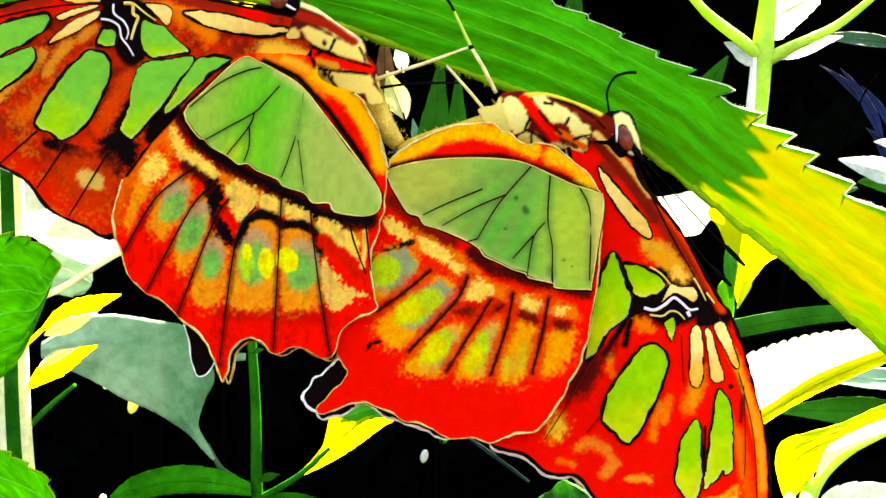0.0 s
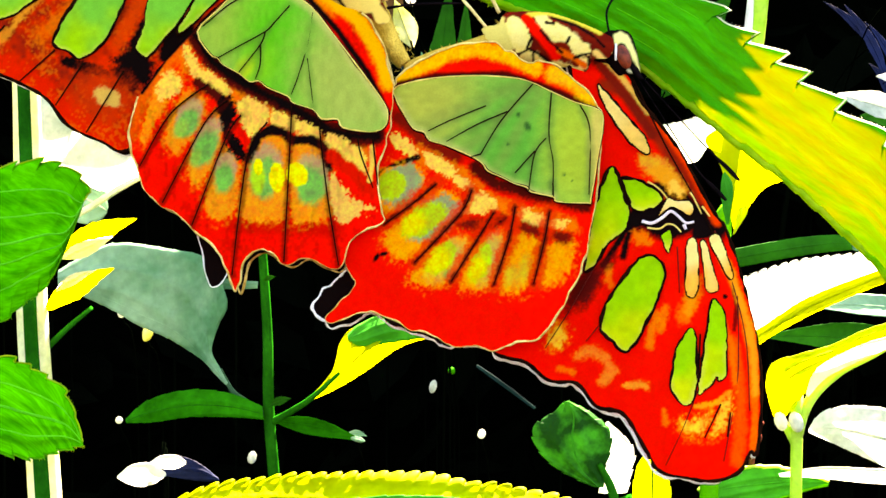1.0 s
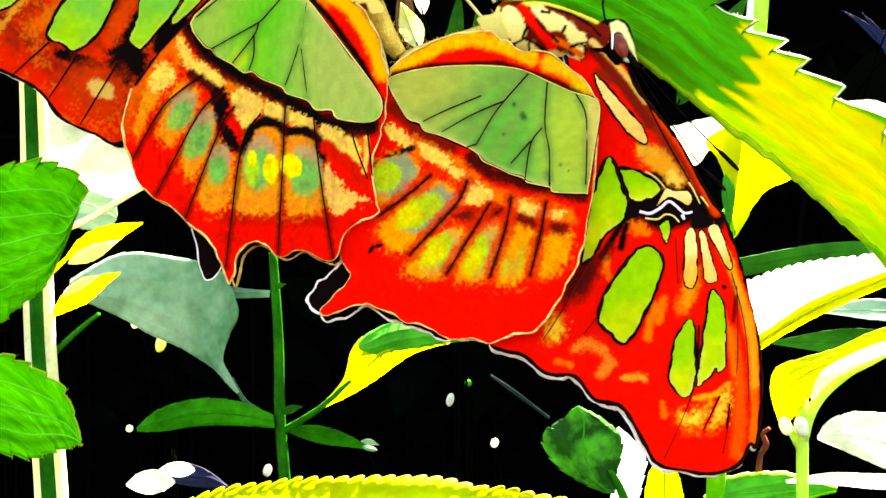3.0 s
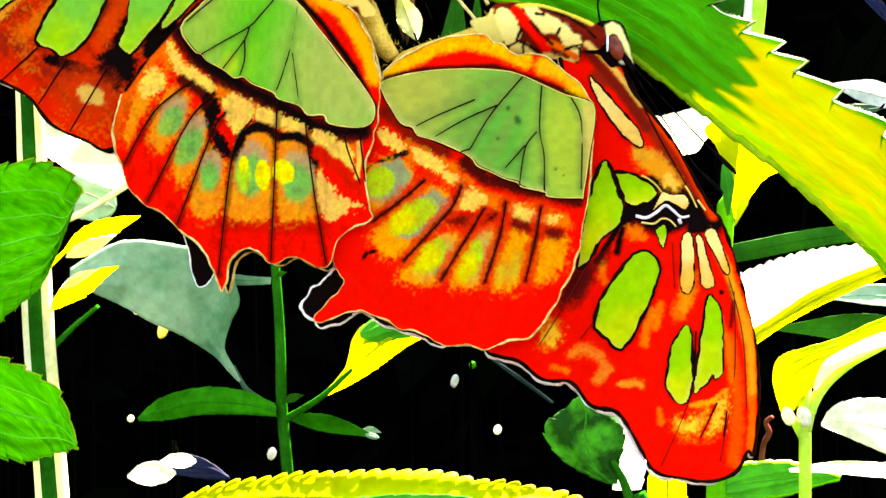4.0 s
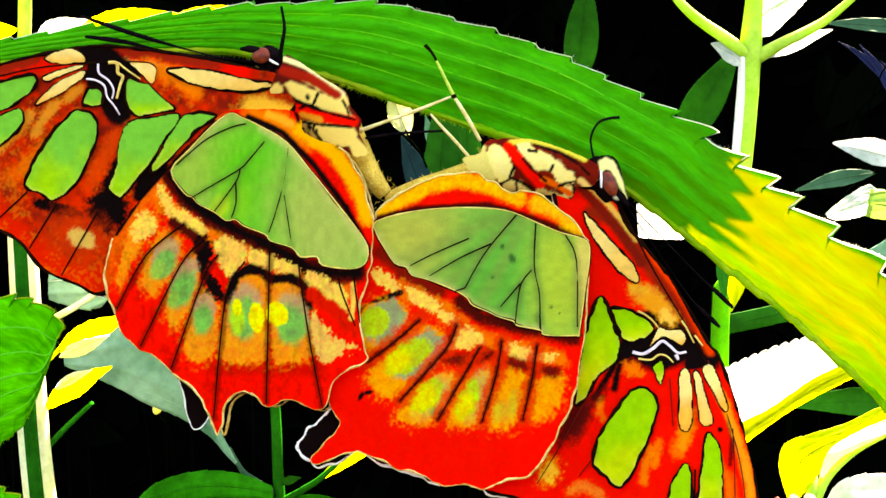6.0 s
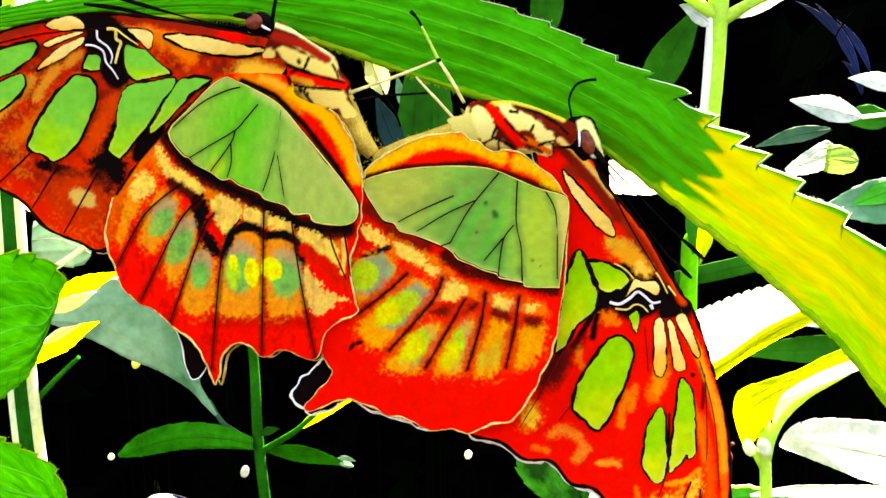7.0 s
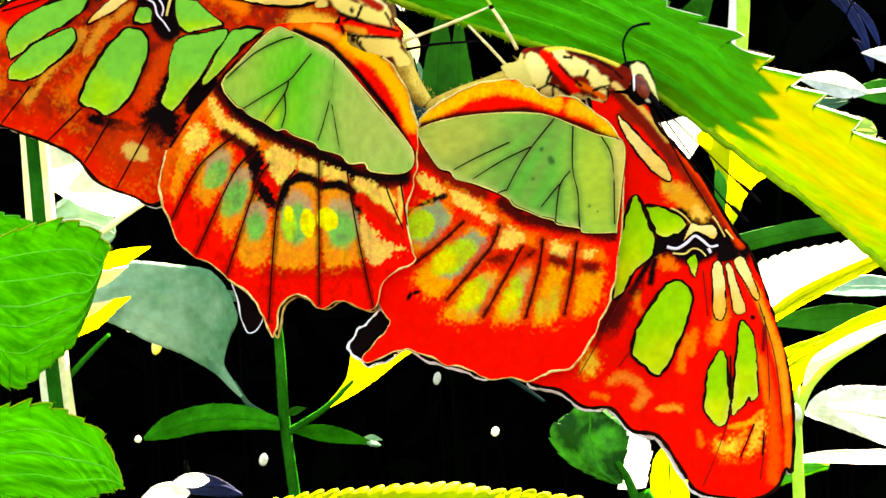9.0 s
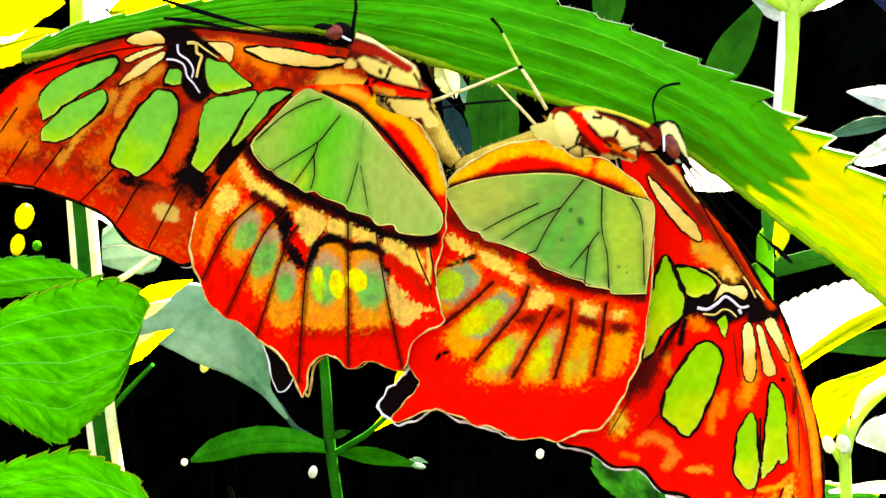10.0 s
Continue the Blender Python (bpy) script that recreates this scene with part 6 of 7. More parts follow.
# shaded bottom of the silvery leaf, painted as a grey-green blade
blade_between(side, "mottled lower part of the silvery leaf, shade painted grey-green", [(-63.2, 10.8), (-59.8, 12.3), (-56.5, 11), (-54.4, 8.4), (-53.8, 6)], [(-63.3, 5.2), (-60, 4.1), (-57.5, 3.6), (-55.2, 4), (-54, 5.2)], 86, M_PALE, 3, 0.3, 0.2, 3, 0.8, (0.5,), M_SILVER, hairs=False, seed=27)
blade_between(side, "large silvery sunlit leaf", [(-66, 25.2), (-60.8, 25.3), (-54.8, 24.5), (-48.6, 18.2), (-46.3, 11.6)], [(-65.8, 15), (-61, 12.2), (-57.5, 10.2), (-53, 8.6), (-50.5, 9), (-46.8, 10.8)], 80, M_SILVER, 3, 0.2, 0.2, 3, 1.0, (), M_SILVER, hairs=False, seed=10, relief=0.3)
stem(side, [(-59.8, 62, 2), (-55.2, 72, 5), (-50.6, 78, 8.8), (-47.2, 79.5, 10.9)], (0.5, 0.5, 0.5, 0.4), M_STEM_PALE, "leaf_stalk")
side.scale = (1.09, 1.09, 1.09)
side.location = Vector((5, -190, 13)) * MM * (1 - 1.09) + Vector((0, 0, 0.8)) * MM
near = thing("leaf", "serrated green leaf with raised ribs", "leaf")
blade_between(near, "", [(-79.4, -4.1), (-69.2, 1.2), (-60.5, 5.6), (-54.7, 7.7), (-49.8, 8.7), (-45.3, 8.1), (-42.9, 5.8), (-42.8, 4.3)], [(-79.5, -6.2), (-69.5, -4.4), (-61.2, -7.6), (-57.4, -9.6), (-54.2, -10.8), (-49.9, -7.9), (-46.4, -4.5), (-42.9, 3.9)], 20, M_NEAR, 2.6, 0.7, 0.6, 6.0, 1.5, (0.2, 0.35, 0.5, 0.66, 0.82), rib_mat=M_NEAR_RIB, slope=1.0, pale_rim=0.1, rim_mat=M_LIME, seed=8, relief=1.5)
low = thing("leaf", "serrated green leaf beside the stem", "leaf")
blade_between(low, "", [(-69.1, -16.5), (-60.9, -14), (-54.1, -12.9), (-49.9, -14), (-46.2, -16.3), (-44.4, -18.5), (-42.6, -22.7)], [(-69, -21.3), (-60.8, -23.9), (-53.9, -23.9), (-49.1, -24.8), (-46.4, -24), (-44.4, -23.4), (-42.6, -23.1)], 22, M_NEAR, 2.6, 0.9, 0.6, 5.0, 1.5, (0.25, 0.5, 0.75), rib_mat=M_NEAR_RIB, slope=1.0, pale_rim=0.1, rim_mat=M_LIME, seed=9, relief=1.5)
upper = thing("leaf", "narrow green leaf with a bright edge", "leaf")
blade_between(upper, "", [(-78.4, 9.2), (-69.1, 10.4), (-63, 10.8), (-58.4, 10), (-54.7, 8.2)], [(-78.6, 6.1), (-69.4, 5.8), (-63.2, 6), (-58.6, 6.8), (-54.7, 7.8)], 40, M_NEAR, 2.0, 0.5, 0.2, 3.0, 1.0, (0.6,), rib_mat=M_NEAR_RIB, pale_rim=0.1, rim_mat=M_NEAR_RIB, seed=12)

for owner, pts in ((near, [(-78.9, 20.5, -5), (-88.5, 24, -10.1), (-97.2, 30, -27.1), (-104.7, 34, -97.2), (-116.1, 36, -262.1)]), (low, [(-68.5, 22.5, -18.9), (-77.4, 26, -24.6), (-84.5, 34, -47.4), (-86.4, 40, -242.8)]),
                   (upper, [(-77.9, 40.5, 7.6), (-91.9, 46, 3.8), (-104.2, 56, -24.7), (-112.7, 60, -110.9), (-123.3, 62, -265.9)])):
    stem(owner, pts, (0.4, 0.6, 0.8, 1.0), M_STEM, "leaf_stalk")

# -- plant on the other side --
other = thing("plant", "sunlit plant with white leaves and pale stem", "plant")
stem(other, [(55, 88, -216.4), (54.6, 88, -37.1), (54.7, 88, -28.3), (56.6, 88, -22.5), (60.9, 88, -18.2), (66.1, 88, -15.3), (76.5, 88, -9.6)], (1.6, 0.95, 0.9, 0.85, 0.7, 0.6, 0.4), M_STEM_LIME)
stem(other, [(54.6, 88, -30.1), (52.7, 88, -26.6), (51, 87, -24.7)], (0.7, 0.6, 0.5), M_STEM_LIME, "branch")
blade_between(other, "white scalloped leaf", [(39, -7.4), (44, -4.9), (47.8, -3.3), (50.9, -2.2), (56.6, -0.7), (67, 0.6), (80.4, 2.9)], [(39.4, -17), (44, -14), (48.4, -11.9), (52.3, -9.2), (56.7, -6.5), (67.1, -2.2), (80.4, 2)], 90, M_SILVER, 1.7, 0.55, 0.1, 4, 0.6, (), M_SILVER, hairs=False, seed=11, relief=0.15, scallop=True)
blade_between(other, "yellow edge of the white leaf", [(39.2, -17.2), (43.8, -14), (48.2, -11.8), (52.2, -9.1), (56.5, -6.4), (66.8, -2.2), (80.1, 2)], [(40.6, -20.4), (45.4, -16.4), (49.9, -13.1), (53.8, -10.7), (58.1, -8.4), (66.7, -4.5), (79.9, 0.5)], 89, M_BRIGHT, 3, 0.1, 0.1, 2, 0.5, (0.5,), M_BRIGHT, hairs=False, seed=13)
blade_between(other, "yellow folded leaf", [(50.6, -25.1), (49.5, -20.4), (50.4, -16.9), (54.3, -15.4), (59.5, -13.8), (65.6, -11), (75.9, -8)], [(50.8, -25.3), (53.2, -24.4), (55.3, -21.3), (57.9, -18.6), (61.3, -16.7), (66.5, -14.2), (76.8, -10.4)], 86, M_BRIGHT, 3, 0.1, 0.1, 3, 1.2, (0.5,), M_BRIGHT, hairs=False, seed=14)
# white blade stands in for the lit part of the fold
blade_between(other, "lit strip of the fold, painted as a white blade", [(55.2, -21.4), (56.6, -17.8), (59.6, -15.6), (64.6, -13.2), (72, -11)], [(55.6, -21.8), (58.2, -18.9), (61.5, -17), (66.5, -14.6), (72.2, -12.4)], 84.4, M_SILVER, 3, 0.1, 0.1, 2, 0.6, (), M_SILVER, hairs=False, seed=77, relief=0.3)
blade_between(other, "pale grey leaf", [(61.5, -30.4), (63.8, -27.7), (68.6, -26.4), (76.4, -26.8), (86, -28.1)], [(61.6, -30.9), (64.9, -32.3), (69.7, -34.4), (76.5, -37.2), (86.2, -39.8)], 116, M_SILVER, 3, 0.2, 0.1, 3, 1.2, (0.5,), M_SILVER, hairs=False, seed=15, relief=0.4)
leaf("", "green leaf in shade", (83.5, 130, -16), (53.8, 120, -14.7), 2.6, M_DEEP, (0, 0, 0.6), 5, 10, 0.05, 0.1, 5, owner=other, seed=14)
leaf("", "grey-green leaf", (84.2, 125, -10.1), (60.1, 118, -9), 2.2, M_PALE, (0, 0, 0.6), 30, 10, 0.05, 0.1, 5, owner=other, seed=16)
blade_between(other, "green leaf with a light rim", [(40.7, -39), (44.7, -35.9), (52, -35), (57.4, -35.7), (62.1, -37.1)], [(41.3, -40.1), (46.6, -41), (53.8, -40), (58.3, -38.5), (62.1, -37.6)], 100, M_MID, 3, 0.2, 0.1, 3, 0.8, (0.5,), M_MID, hairs=False, seed=34, pale_rim=0.3)
blade_between(other, "white narrow leaf", [(53.5, -35.7), (60.6, -34.5), (68.5, -34.6), (79.4, -35)], [(53.7, -36.1), (60.7, -36.3), (68.5, -36.9), (79.4, -37.3)], 98, M_SILVER, 3, 0.1, 0.1, 2, 0.5, (), M_SILVER, hairs=False, seed=35, flat=True)
for c, r in (((51.7, 86, -25.8), 1.2), ((54.1, 86, -25.9), 1.3)):
    blob(other, "flower_bud", c, (r * 0.8, r * 0.8, r * 1.25), -20, M_SILVER, "white flower bud", 0.1, 3)
stem(other, [(49.9, 104, -35.5), (50.1, 103, -32.4), (51, 103, -30.5), (50.5, 103, -28.8), (51.4, 102, -27.8)], (0.5, 0.45, 0.5, 0.4, 0.35), M_TWIG, "twig", "reddish twig")
strap = thing("leaf", "dark green strap-shaped leaf in shade", "leaf")
blade_between(strap, "", [(45, -1.2), (52, 0.3), (58.9, 1.7), (64.1, 2.6), (68.8, 3.1), (73.5, 3.3)], [(45.4, -4.4), (52.7, -3.1), (58.8, -1.8), (64.8, -0.7), (69.3, 0), (74, 0.5)], 140, M_DEEP, 3, 0.05, 0.05, 1, 0.6, (0.5,), M_DEEP, hairs=False, seed=16, relief=0.3)
blade_between(strap, "grey end of the leaf", [(73.3, 3.3), (75.6, 2.6), (77.6, 0.6)], [(73.8, 0.5), (75.8, 0.2), (77.8, 0.2)], 140.2, M_PALE, 3, 0.05, 0.05, 1, 0.3, (), M_PALE, hairs=False, seed=80, relief=0.3)
stem(strap, [(75, 140.4, 1.4), (83, 150, -6), (90, 170, -60), (92, 176, -226)], (0.4, 0.5, 0.6, 0.8), M_BACK, "leaf_stalk")
shady = thing("plant", "low plant with a leaf painted half shaded green, half sunlit white", "plant")
# one leaf as two blades: shade painted mottled green, sunlight painted white
blade_between(shady, "shaded green leaf", [(23.6, -37.4), (18, -34.8), (15.1, -32.1), (13.9, -29.2), (15.1, -27.2), (17.3, -25.6), (18.9, -23.8)], [(25.2, -37.4), (25.3, -34.6), (26, -32), (26.2, -29.6), (25.4, -27.6), (23, -25.6), (19.4, -23.7)], 91, M_SHADY, 2.6, 0.5, 0.4, 3, 1.5, (0.5,), M_MID, hairs=False, seed=17, relief=1.6)
blade_between(shady, "sunlit half of the leaf, painted white", [(24.6, -38.6), (25.6, -35.2), (24.6, -31.8), (25.9, -29.2), (25.5, -27.2)], [(29, -38.4), (29.5, -35.4), (30, -32), (28.4, -29.4), (25.8, -27)], 92.5, M_SILVER, 2.6, 0.6, 0.3, 3, 1.2, (0.5,), M_SILVER, hairs=False, seed=18, relief=0.5)
blade_between(shady, "green leaf beside it", [(30.2, -42.3), (30.6, -36.4), (31.6, -33.4), (33.8, -31.6)], [(36.6, -42.2), (36.2, -37.4), (35.2, -34), (34, -31.8)], 96, M_LIME, 3, 0.2, 0.2, 3, 1.0, (0.5,), M_DEEP, hairs=False, seed=19)
stem(shady, [(36, 92, -220.2), (31.1, 92, -57.9), (27.2, 92, -40), (24.4, 91, -33.6)], (1.4, 1.1, 0.8, 0.4), M_STEM)
under = thing("leaf", "serrated yellow-green leaf lying below", "leaf")
blade_between(under, "", [(-42, -38.5), (-36.9, -36.2), (-32.7, -35), (-27.9, -34.4), (-23.2, -33.8), (-14.8, -33.3), (-5.6, -32.9), (-0.7, -33.3), (4, -34.3), (8.7, -34.7), (13.9, -35.5), (18, -36.5), (21, -38.5)], [(-42, -39.3), (-37, -40.9), (-32, -42.3), (-23.2, -43.3), (-12, -43.5), (-2, -43.3), (6, -42.9), (14, -41.5), (21, -39.1)], 67, M_BRIGHT, 2.3, 0.9, 0.2, 4, 2.0, (0.4,), M_LEAF_RIB, hairs=False, seed=20, scallop=True)
# shade on the middle of the blade, painted by a green overlay
blade_between(under, "shaded middle of the leaf, painted by a green overlay", [(-20, -37.3), (-10, -35.7), (0, -35.5), (8, -36.9)], [(-20, -38.5), (-10, -39.9), (0, -39.9), (8, -37.9)], 65.6, M_MID, 3, 0.2, 0.2, 3, 0.6, (), M_MID, hairs=False, seed=76, relief=0.4)
stem(under, [(-12, 68, -40.8), (-11, 74, -73.2), (-9, 80, -230)], (0.8, 0.9, 1.2), M_BACK, "leaf_stalk")
drift = thing("petal", "white and bluish withered petals in the undergrowth", "petal")
blade_between(drift, "", [(-54.6, -38.2), (-52.3, -36.4), (-49.2, -36.1), (-46.6, -37.5)], [(-54.4, -38.6), (-51.8, -39.7), (-48.9, -39.5), (-46.5, -38)], 99.6, M_SILVER, 3, 0.1, 0.1, 2, 0.8, (), M_BLUE, hairs=False, seed=21, flat=True)
blade_between(drift, "small white petal", [(-49.3, -35.9), (-47.5, -34.8), (-45, -34.7), (-43.4, -35.6)], [(-49.2, -36.2), (-47.3, -36.9), (-45, -36.9), (-43.3, -36)], 100.4, M_SILVER, 3, 0.05, 0.05, 2, 0.6, (), M_BLUE, hairs=False, seed=28, flat=True)
blade_between(drift, "bluish petal", [(-50, -36.2), (-46, -35), (-42, -36), (-38.2, -38.6)], [(-50, -38), (-45.6, -38.6), (-41, -39.2), (-38, -39)], 102, M_BLUE, 3, 0.1, 0.1, 2, 1.0, (0.5,), M_BLUE, hairs=False, seed=22)
stem(drift, [(-47.6, 101, -37.6), (-47.2, 106, -56), (-45.6, 112, -277)], (0.3, 0.4, 0.6), M_BACK, "stalk")

# -- tall plant behind the leaf's base --
tall = thing("plant", "tall plant with a pale yellow-green branching stem", "plant")
# below the perch the stem's shade is painted as a darker green
stem(tall, [(38.5, 100, -225.7), (43, 100, -14.6), (45, 100, 5.8), (46.7, 100, 20.6)], (2.0, 1.5, 1.3, 1.4), M_LEAF_RIB, "stem", "lower stem, its shade put into a darker green")
stem(tall, [(46.6, 100, 20), (47.4, 100, 26), (48.4, 100, 36.1), (49, 100, 45.2), (50, 100, 57), (51.7, 102, 86.4)], (1.45, 1.5, 1.6, 1.8, 1.3, 0.8), M_STEM_LIME)
# white strip painted along the stem for its sunlit rim
stem(tall, [(45.4, 99, 20.4), (46.1, 99, 26), (47.1, 99, 36), (47.6, 99, 44.2)], (0.5, 0.7, 0.75, 0.5), M_WHITE, "stem_rim", "sunlit rim of the stem, painted as a white strip")
stem(tall, [(48.8, 100, 43.2), (45.4, 98, 45.8), (39.3, 96, 50), (34.7, 94, 54.8)], (1.2, 1.0, 0.8, 0.5), M_STEM_LIME, "branch")
stem(tall, [(49.4, 100, 43), (54.3, 100, 45.6), (60.7, 100, 48.8), (67.1, 100, 54)], (1.2, 0.9, 0.7, 0.5), M_STEM_LIME, "branch")
leaf("", "pale leaf at a branch", (50.7, 100, 43.3), (63, 106, 48), 1.5, M_SILVER, (0, 0, 0.3), 30, 8, 0.05, 0.1, 4, owner=tall, seed=21)
blade_between(tall, "white leaf", [(30.2, 20.2), (34.9, 21), (39, 22.1), (42.4, 22.5), (46.1, 21.4)], [(30.4, 15), (35, 14.6), (38.6, 14.9), (40.7, 17.4), (45.2, 20.1)], 95, M_SILVER, 3, 0.1, 0.1, 3, 0.4, (), M_SILVER, hairs=False, seed=23, flat=True)
blade_between(tall, "yellow leaf", [(45.7, 22), (39.9, 18.7), (41.6, 15.5), (43, 11.8), (43.7, 7.8), (44.4, 4.4)], [(57.5, 17), (53.5, 12.8), (49.5, 10.9), (47.4, 8.6), (45.8, 5.9), (44.7, 3.6)], 92, M_BRIGHT, 3, 0.05, 0.05, 3, 0.5, (), M_LIME, flat=True, hairs=False, seed=24)
blade_between(tall, "green blade beside the stem", [(42.6, 13.2), (43.9, 11), (43.7, 7.5), (43.4, 5)], [(42.2, 12.6), (42, 9.8), (42.4, 7.5), (43, 4.8)], 90, M_MID, 3, 0.1, 0.1, 2, 0.4, (), M_MID, hairs=False, seed=65)
blade_between(tall, "green blade beside the stem", [(46.2, 8), (46.1, 6.6), (44.3, 3.4)], [(44.8, 7.4), (44.4, 5.8), (44, 3.2)], 89.6, M_LIME, 3, 0.1, 0.1, 2, 0.4, (), M_MID, hairs=False, seed=66)
leaf("", "white bract at the fork", (48.2, 99, 42), (42.4, 97, 45.4), 1.9, M_SILVER, (0, 0, 0.3), 25, 6, 0.05, 0.1, 3, owner=tall, seed=67)
blade_between(tall, "pale grey leaf over the fork", [(49.9, 52), (52.2, 55), (58.6, 56)], [(51.2, 47), (53.6, 47.9), (58.8, 53)], 104, M_SILVER, 3, 0.2, 0.2, 3, 0.8, (0.5,), M_PALE, hairs=False, seed=68)
white_leaf = leaf("leaf", "white sunlit leaf on a thin stalk", (89.2, 180, 28), (73.8, 178, 31.8), 3.1, M_SILVER, (0, 0, 0), 25, 8, 0.05, 0.1, 4, seed=22, stalk=[(106.6, 182, 29.6)])
half = thing("leaf", "leaf with a white base and light green end", "leaf")
blade_between(half, "white base of the leaf", [(67.6, 17.6), (71.3, 20.5), (75.6, 22.9), (77.2, 22.2)], [(67.9, 17.1), (70.5, 16.6), (74.2, 17.2), (76.2, 18)], 150, M_SILVER, 3, 0.2, 0.2, 3, 1.0, (0.5,), M_SILVER, hairs=False, seed=26)
blade_between(half, "light green end of the leaf", [(75.9, 22.2), (78.8, 21.9), (81, 20.8), (81.8, 19.2)], [(75, 17.2), (78, 16.6), (80.6, 17), (81.7, 18.6)], 149, M_SOFT, 3, 0.2, 0.2, 3, 1.0, (0.5,), M_SOFT, hairs=False, seed=69)
stem(half, [(67.9, 150, 17.4), (64, 156, 8), (62, 170, -60), (61, 176, -226)], (0.4, 0.5, 0.6, 0.8), M_BACK, "leaf_stalk")
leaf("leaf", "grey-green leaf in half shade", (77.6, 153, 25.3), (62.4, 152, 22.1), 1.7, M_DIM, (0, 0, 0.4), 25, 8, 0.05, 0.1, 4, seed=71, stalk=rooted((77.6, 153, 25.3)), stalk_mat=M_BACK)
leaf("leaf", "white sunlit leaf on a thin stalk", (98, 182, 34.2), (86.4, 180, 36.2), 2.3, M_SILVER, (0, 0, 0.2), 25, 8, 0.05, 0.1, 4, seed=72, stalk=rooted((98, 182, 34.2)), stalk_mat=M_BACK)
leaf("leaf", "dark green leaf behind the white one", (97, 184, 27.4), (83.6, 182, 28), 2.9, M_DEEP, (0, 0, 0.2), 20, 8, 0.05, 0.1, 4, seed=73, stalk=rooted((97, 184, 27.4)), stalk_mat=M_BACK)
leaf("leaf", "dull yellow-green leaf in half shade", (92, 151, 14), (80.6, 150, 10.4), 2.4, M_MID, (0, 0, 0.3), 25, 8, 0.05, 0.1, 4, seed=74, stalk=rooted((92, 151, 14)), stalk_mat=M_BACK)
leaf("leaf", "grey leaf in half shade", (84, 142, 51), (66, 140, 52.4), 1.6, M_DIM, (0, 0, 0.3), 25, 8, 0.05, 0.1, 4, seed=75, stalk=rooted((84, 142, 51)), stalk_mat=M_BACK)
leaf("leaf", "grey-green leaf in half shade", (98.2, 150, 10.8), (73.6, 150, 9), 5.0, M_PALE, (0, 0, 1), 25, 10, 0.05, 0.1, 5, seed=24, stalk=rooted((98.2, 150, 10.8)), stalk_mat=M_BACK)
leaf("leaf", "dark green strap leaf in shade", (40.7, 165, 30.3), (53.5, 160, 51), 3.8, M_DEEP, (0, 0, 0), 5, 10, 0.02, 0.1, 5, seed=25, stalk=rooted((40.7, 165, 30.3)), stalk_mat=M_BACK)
leaf("leaf", "dark green strap leaf in shade", (21.7, 165, 41.9), (24.1, 160, 65.8), 3.4, M_DEEP, (0, 0, 0), 5, 10, 0.02, 0.1, 5, seed=26, stalk=rooted((21.7, 165, 41.9)), stalk_mat=M_BACK)
for k, (a, b, w) in enumerate((((93, 200, 37), (83.5, 200, 53.5), 1.5), ((96, 203, 38), (88.5, 202, 50), 1.1), ((90, 204, 45), (79.5, 203, 54.5), 1.0), ((94.5, 205, 33), (90, 204, 41), 1.3))):
    leaf("leaf", "narrow bluish leaf in deep shade", a, b, w, M_BLUE, (0.8, 0, 0.6), 25, 10, 0.06, 0.1, 5, seed=27 + 7 * k, stalk=rooted(a), stalk_mat=M_BACK)
# foliage behind the leaf's tip and in the gap under it
for k, (label, a, b, w, mat) in enumerate((
        ("yellow sunlit leaf behind the tip", (-93.4, 110, 49.9), (-72.3, 105, 50.5), 5.0, M_BRIGHT), ("yellow sunlit leaf behind the tip", (-68.1, 120, 49.5), (-44.3, 118, 53.3), 4.5, M_BRIGHT),
        ("white sunlit leaf behind the tip", (-74.9, 125, 49.2), (-63.3, 122, 53.5), 3.6, M_SILVER), ("green leaf behind the tip", (-99.1, 130, 43.3), (-79.4, 128, 47.5), 4.0, M_LEAF),
        ("white sunlit leaf behind the tip", (-91.1, 118, 46.4), (-80.3, 116, 48.8), 2.6, M_SILVER), ("yellow sunlit leaf behind the tip", (-54.8, 125, 50.4), (-32.5, 120, 55), 3.5, M_BRIGHT),
        ("dark green leaf in the gap", (-4.1, 120, 13.9), (-1.2, 118, 45.6), 3.4, M_DEEP), ("white and yellow leaf in the gap", (-5.6, 76, 30.8), (-8.4, 77, 38), 2.0, M_CREAMY), ("white leaf in the gap", (-8.9, 142, 45), (-9.6, 142, 51), 1.5, M_SILVER),
        ("brownish dry leaf in the gap", (-11.2, 130, 35), (-11.8, 130, 52), 1.9, M_DRY), ("dim bluish leaf in the gap", (-5, 112, 21), (-9, 110, 32), 2.3, M_TEAL),
        ("dark green leaf in the gap", (0.9, 130, 13.4), (1.6, 128, 44.2), 2.8, M_DEEP), ("silvery leaf in the gap", (-5.9, 150, 30.7), (-7.2, 150, 37.3), 1.1, M_PALE))):
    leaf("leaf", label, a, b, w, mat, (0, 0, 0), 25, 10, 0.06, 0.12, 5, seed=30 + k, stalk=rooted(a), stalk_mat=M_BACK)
stem(tall, [(-72.3, 115, 62.1), (-72.8, 115, 48.4), (-73.4, 115, 43.5)], (1.2, 1.2, 1.2), M_STEM_LIME, "branch")
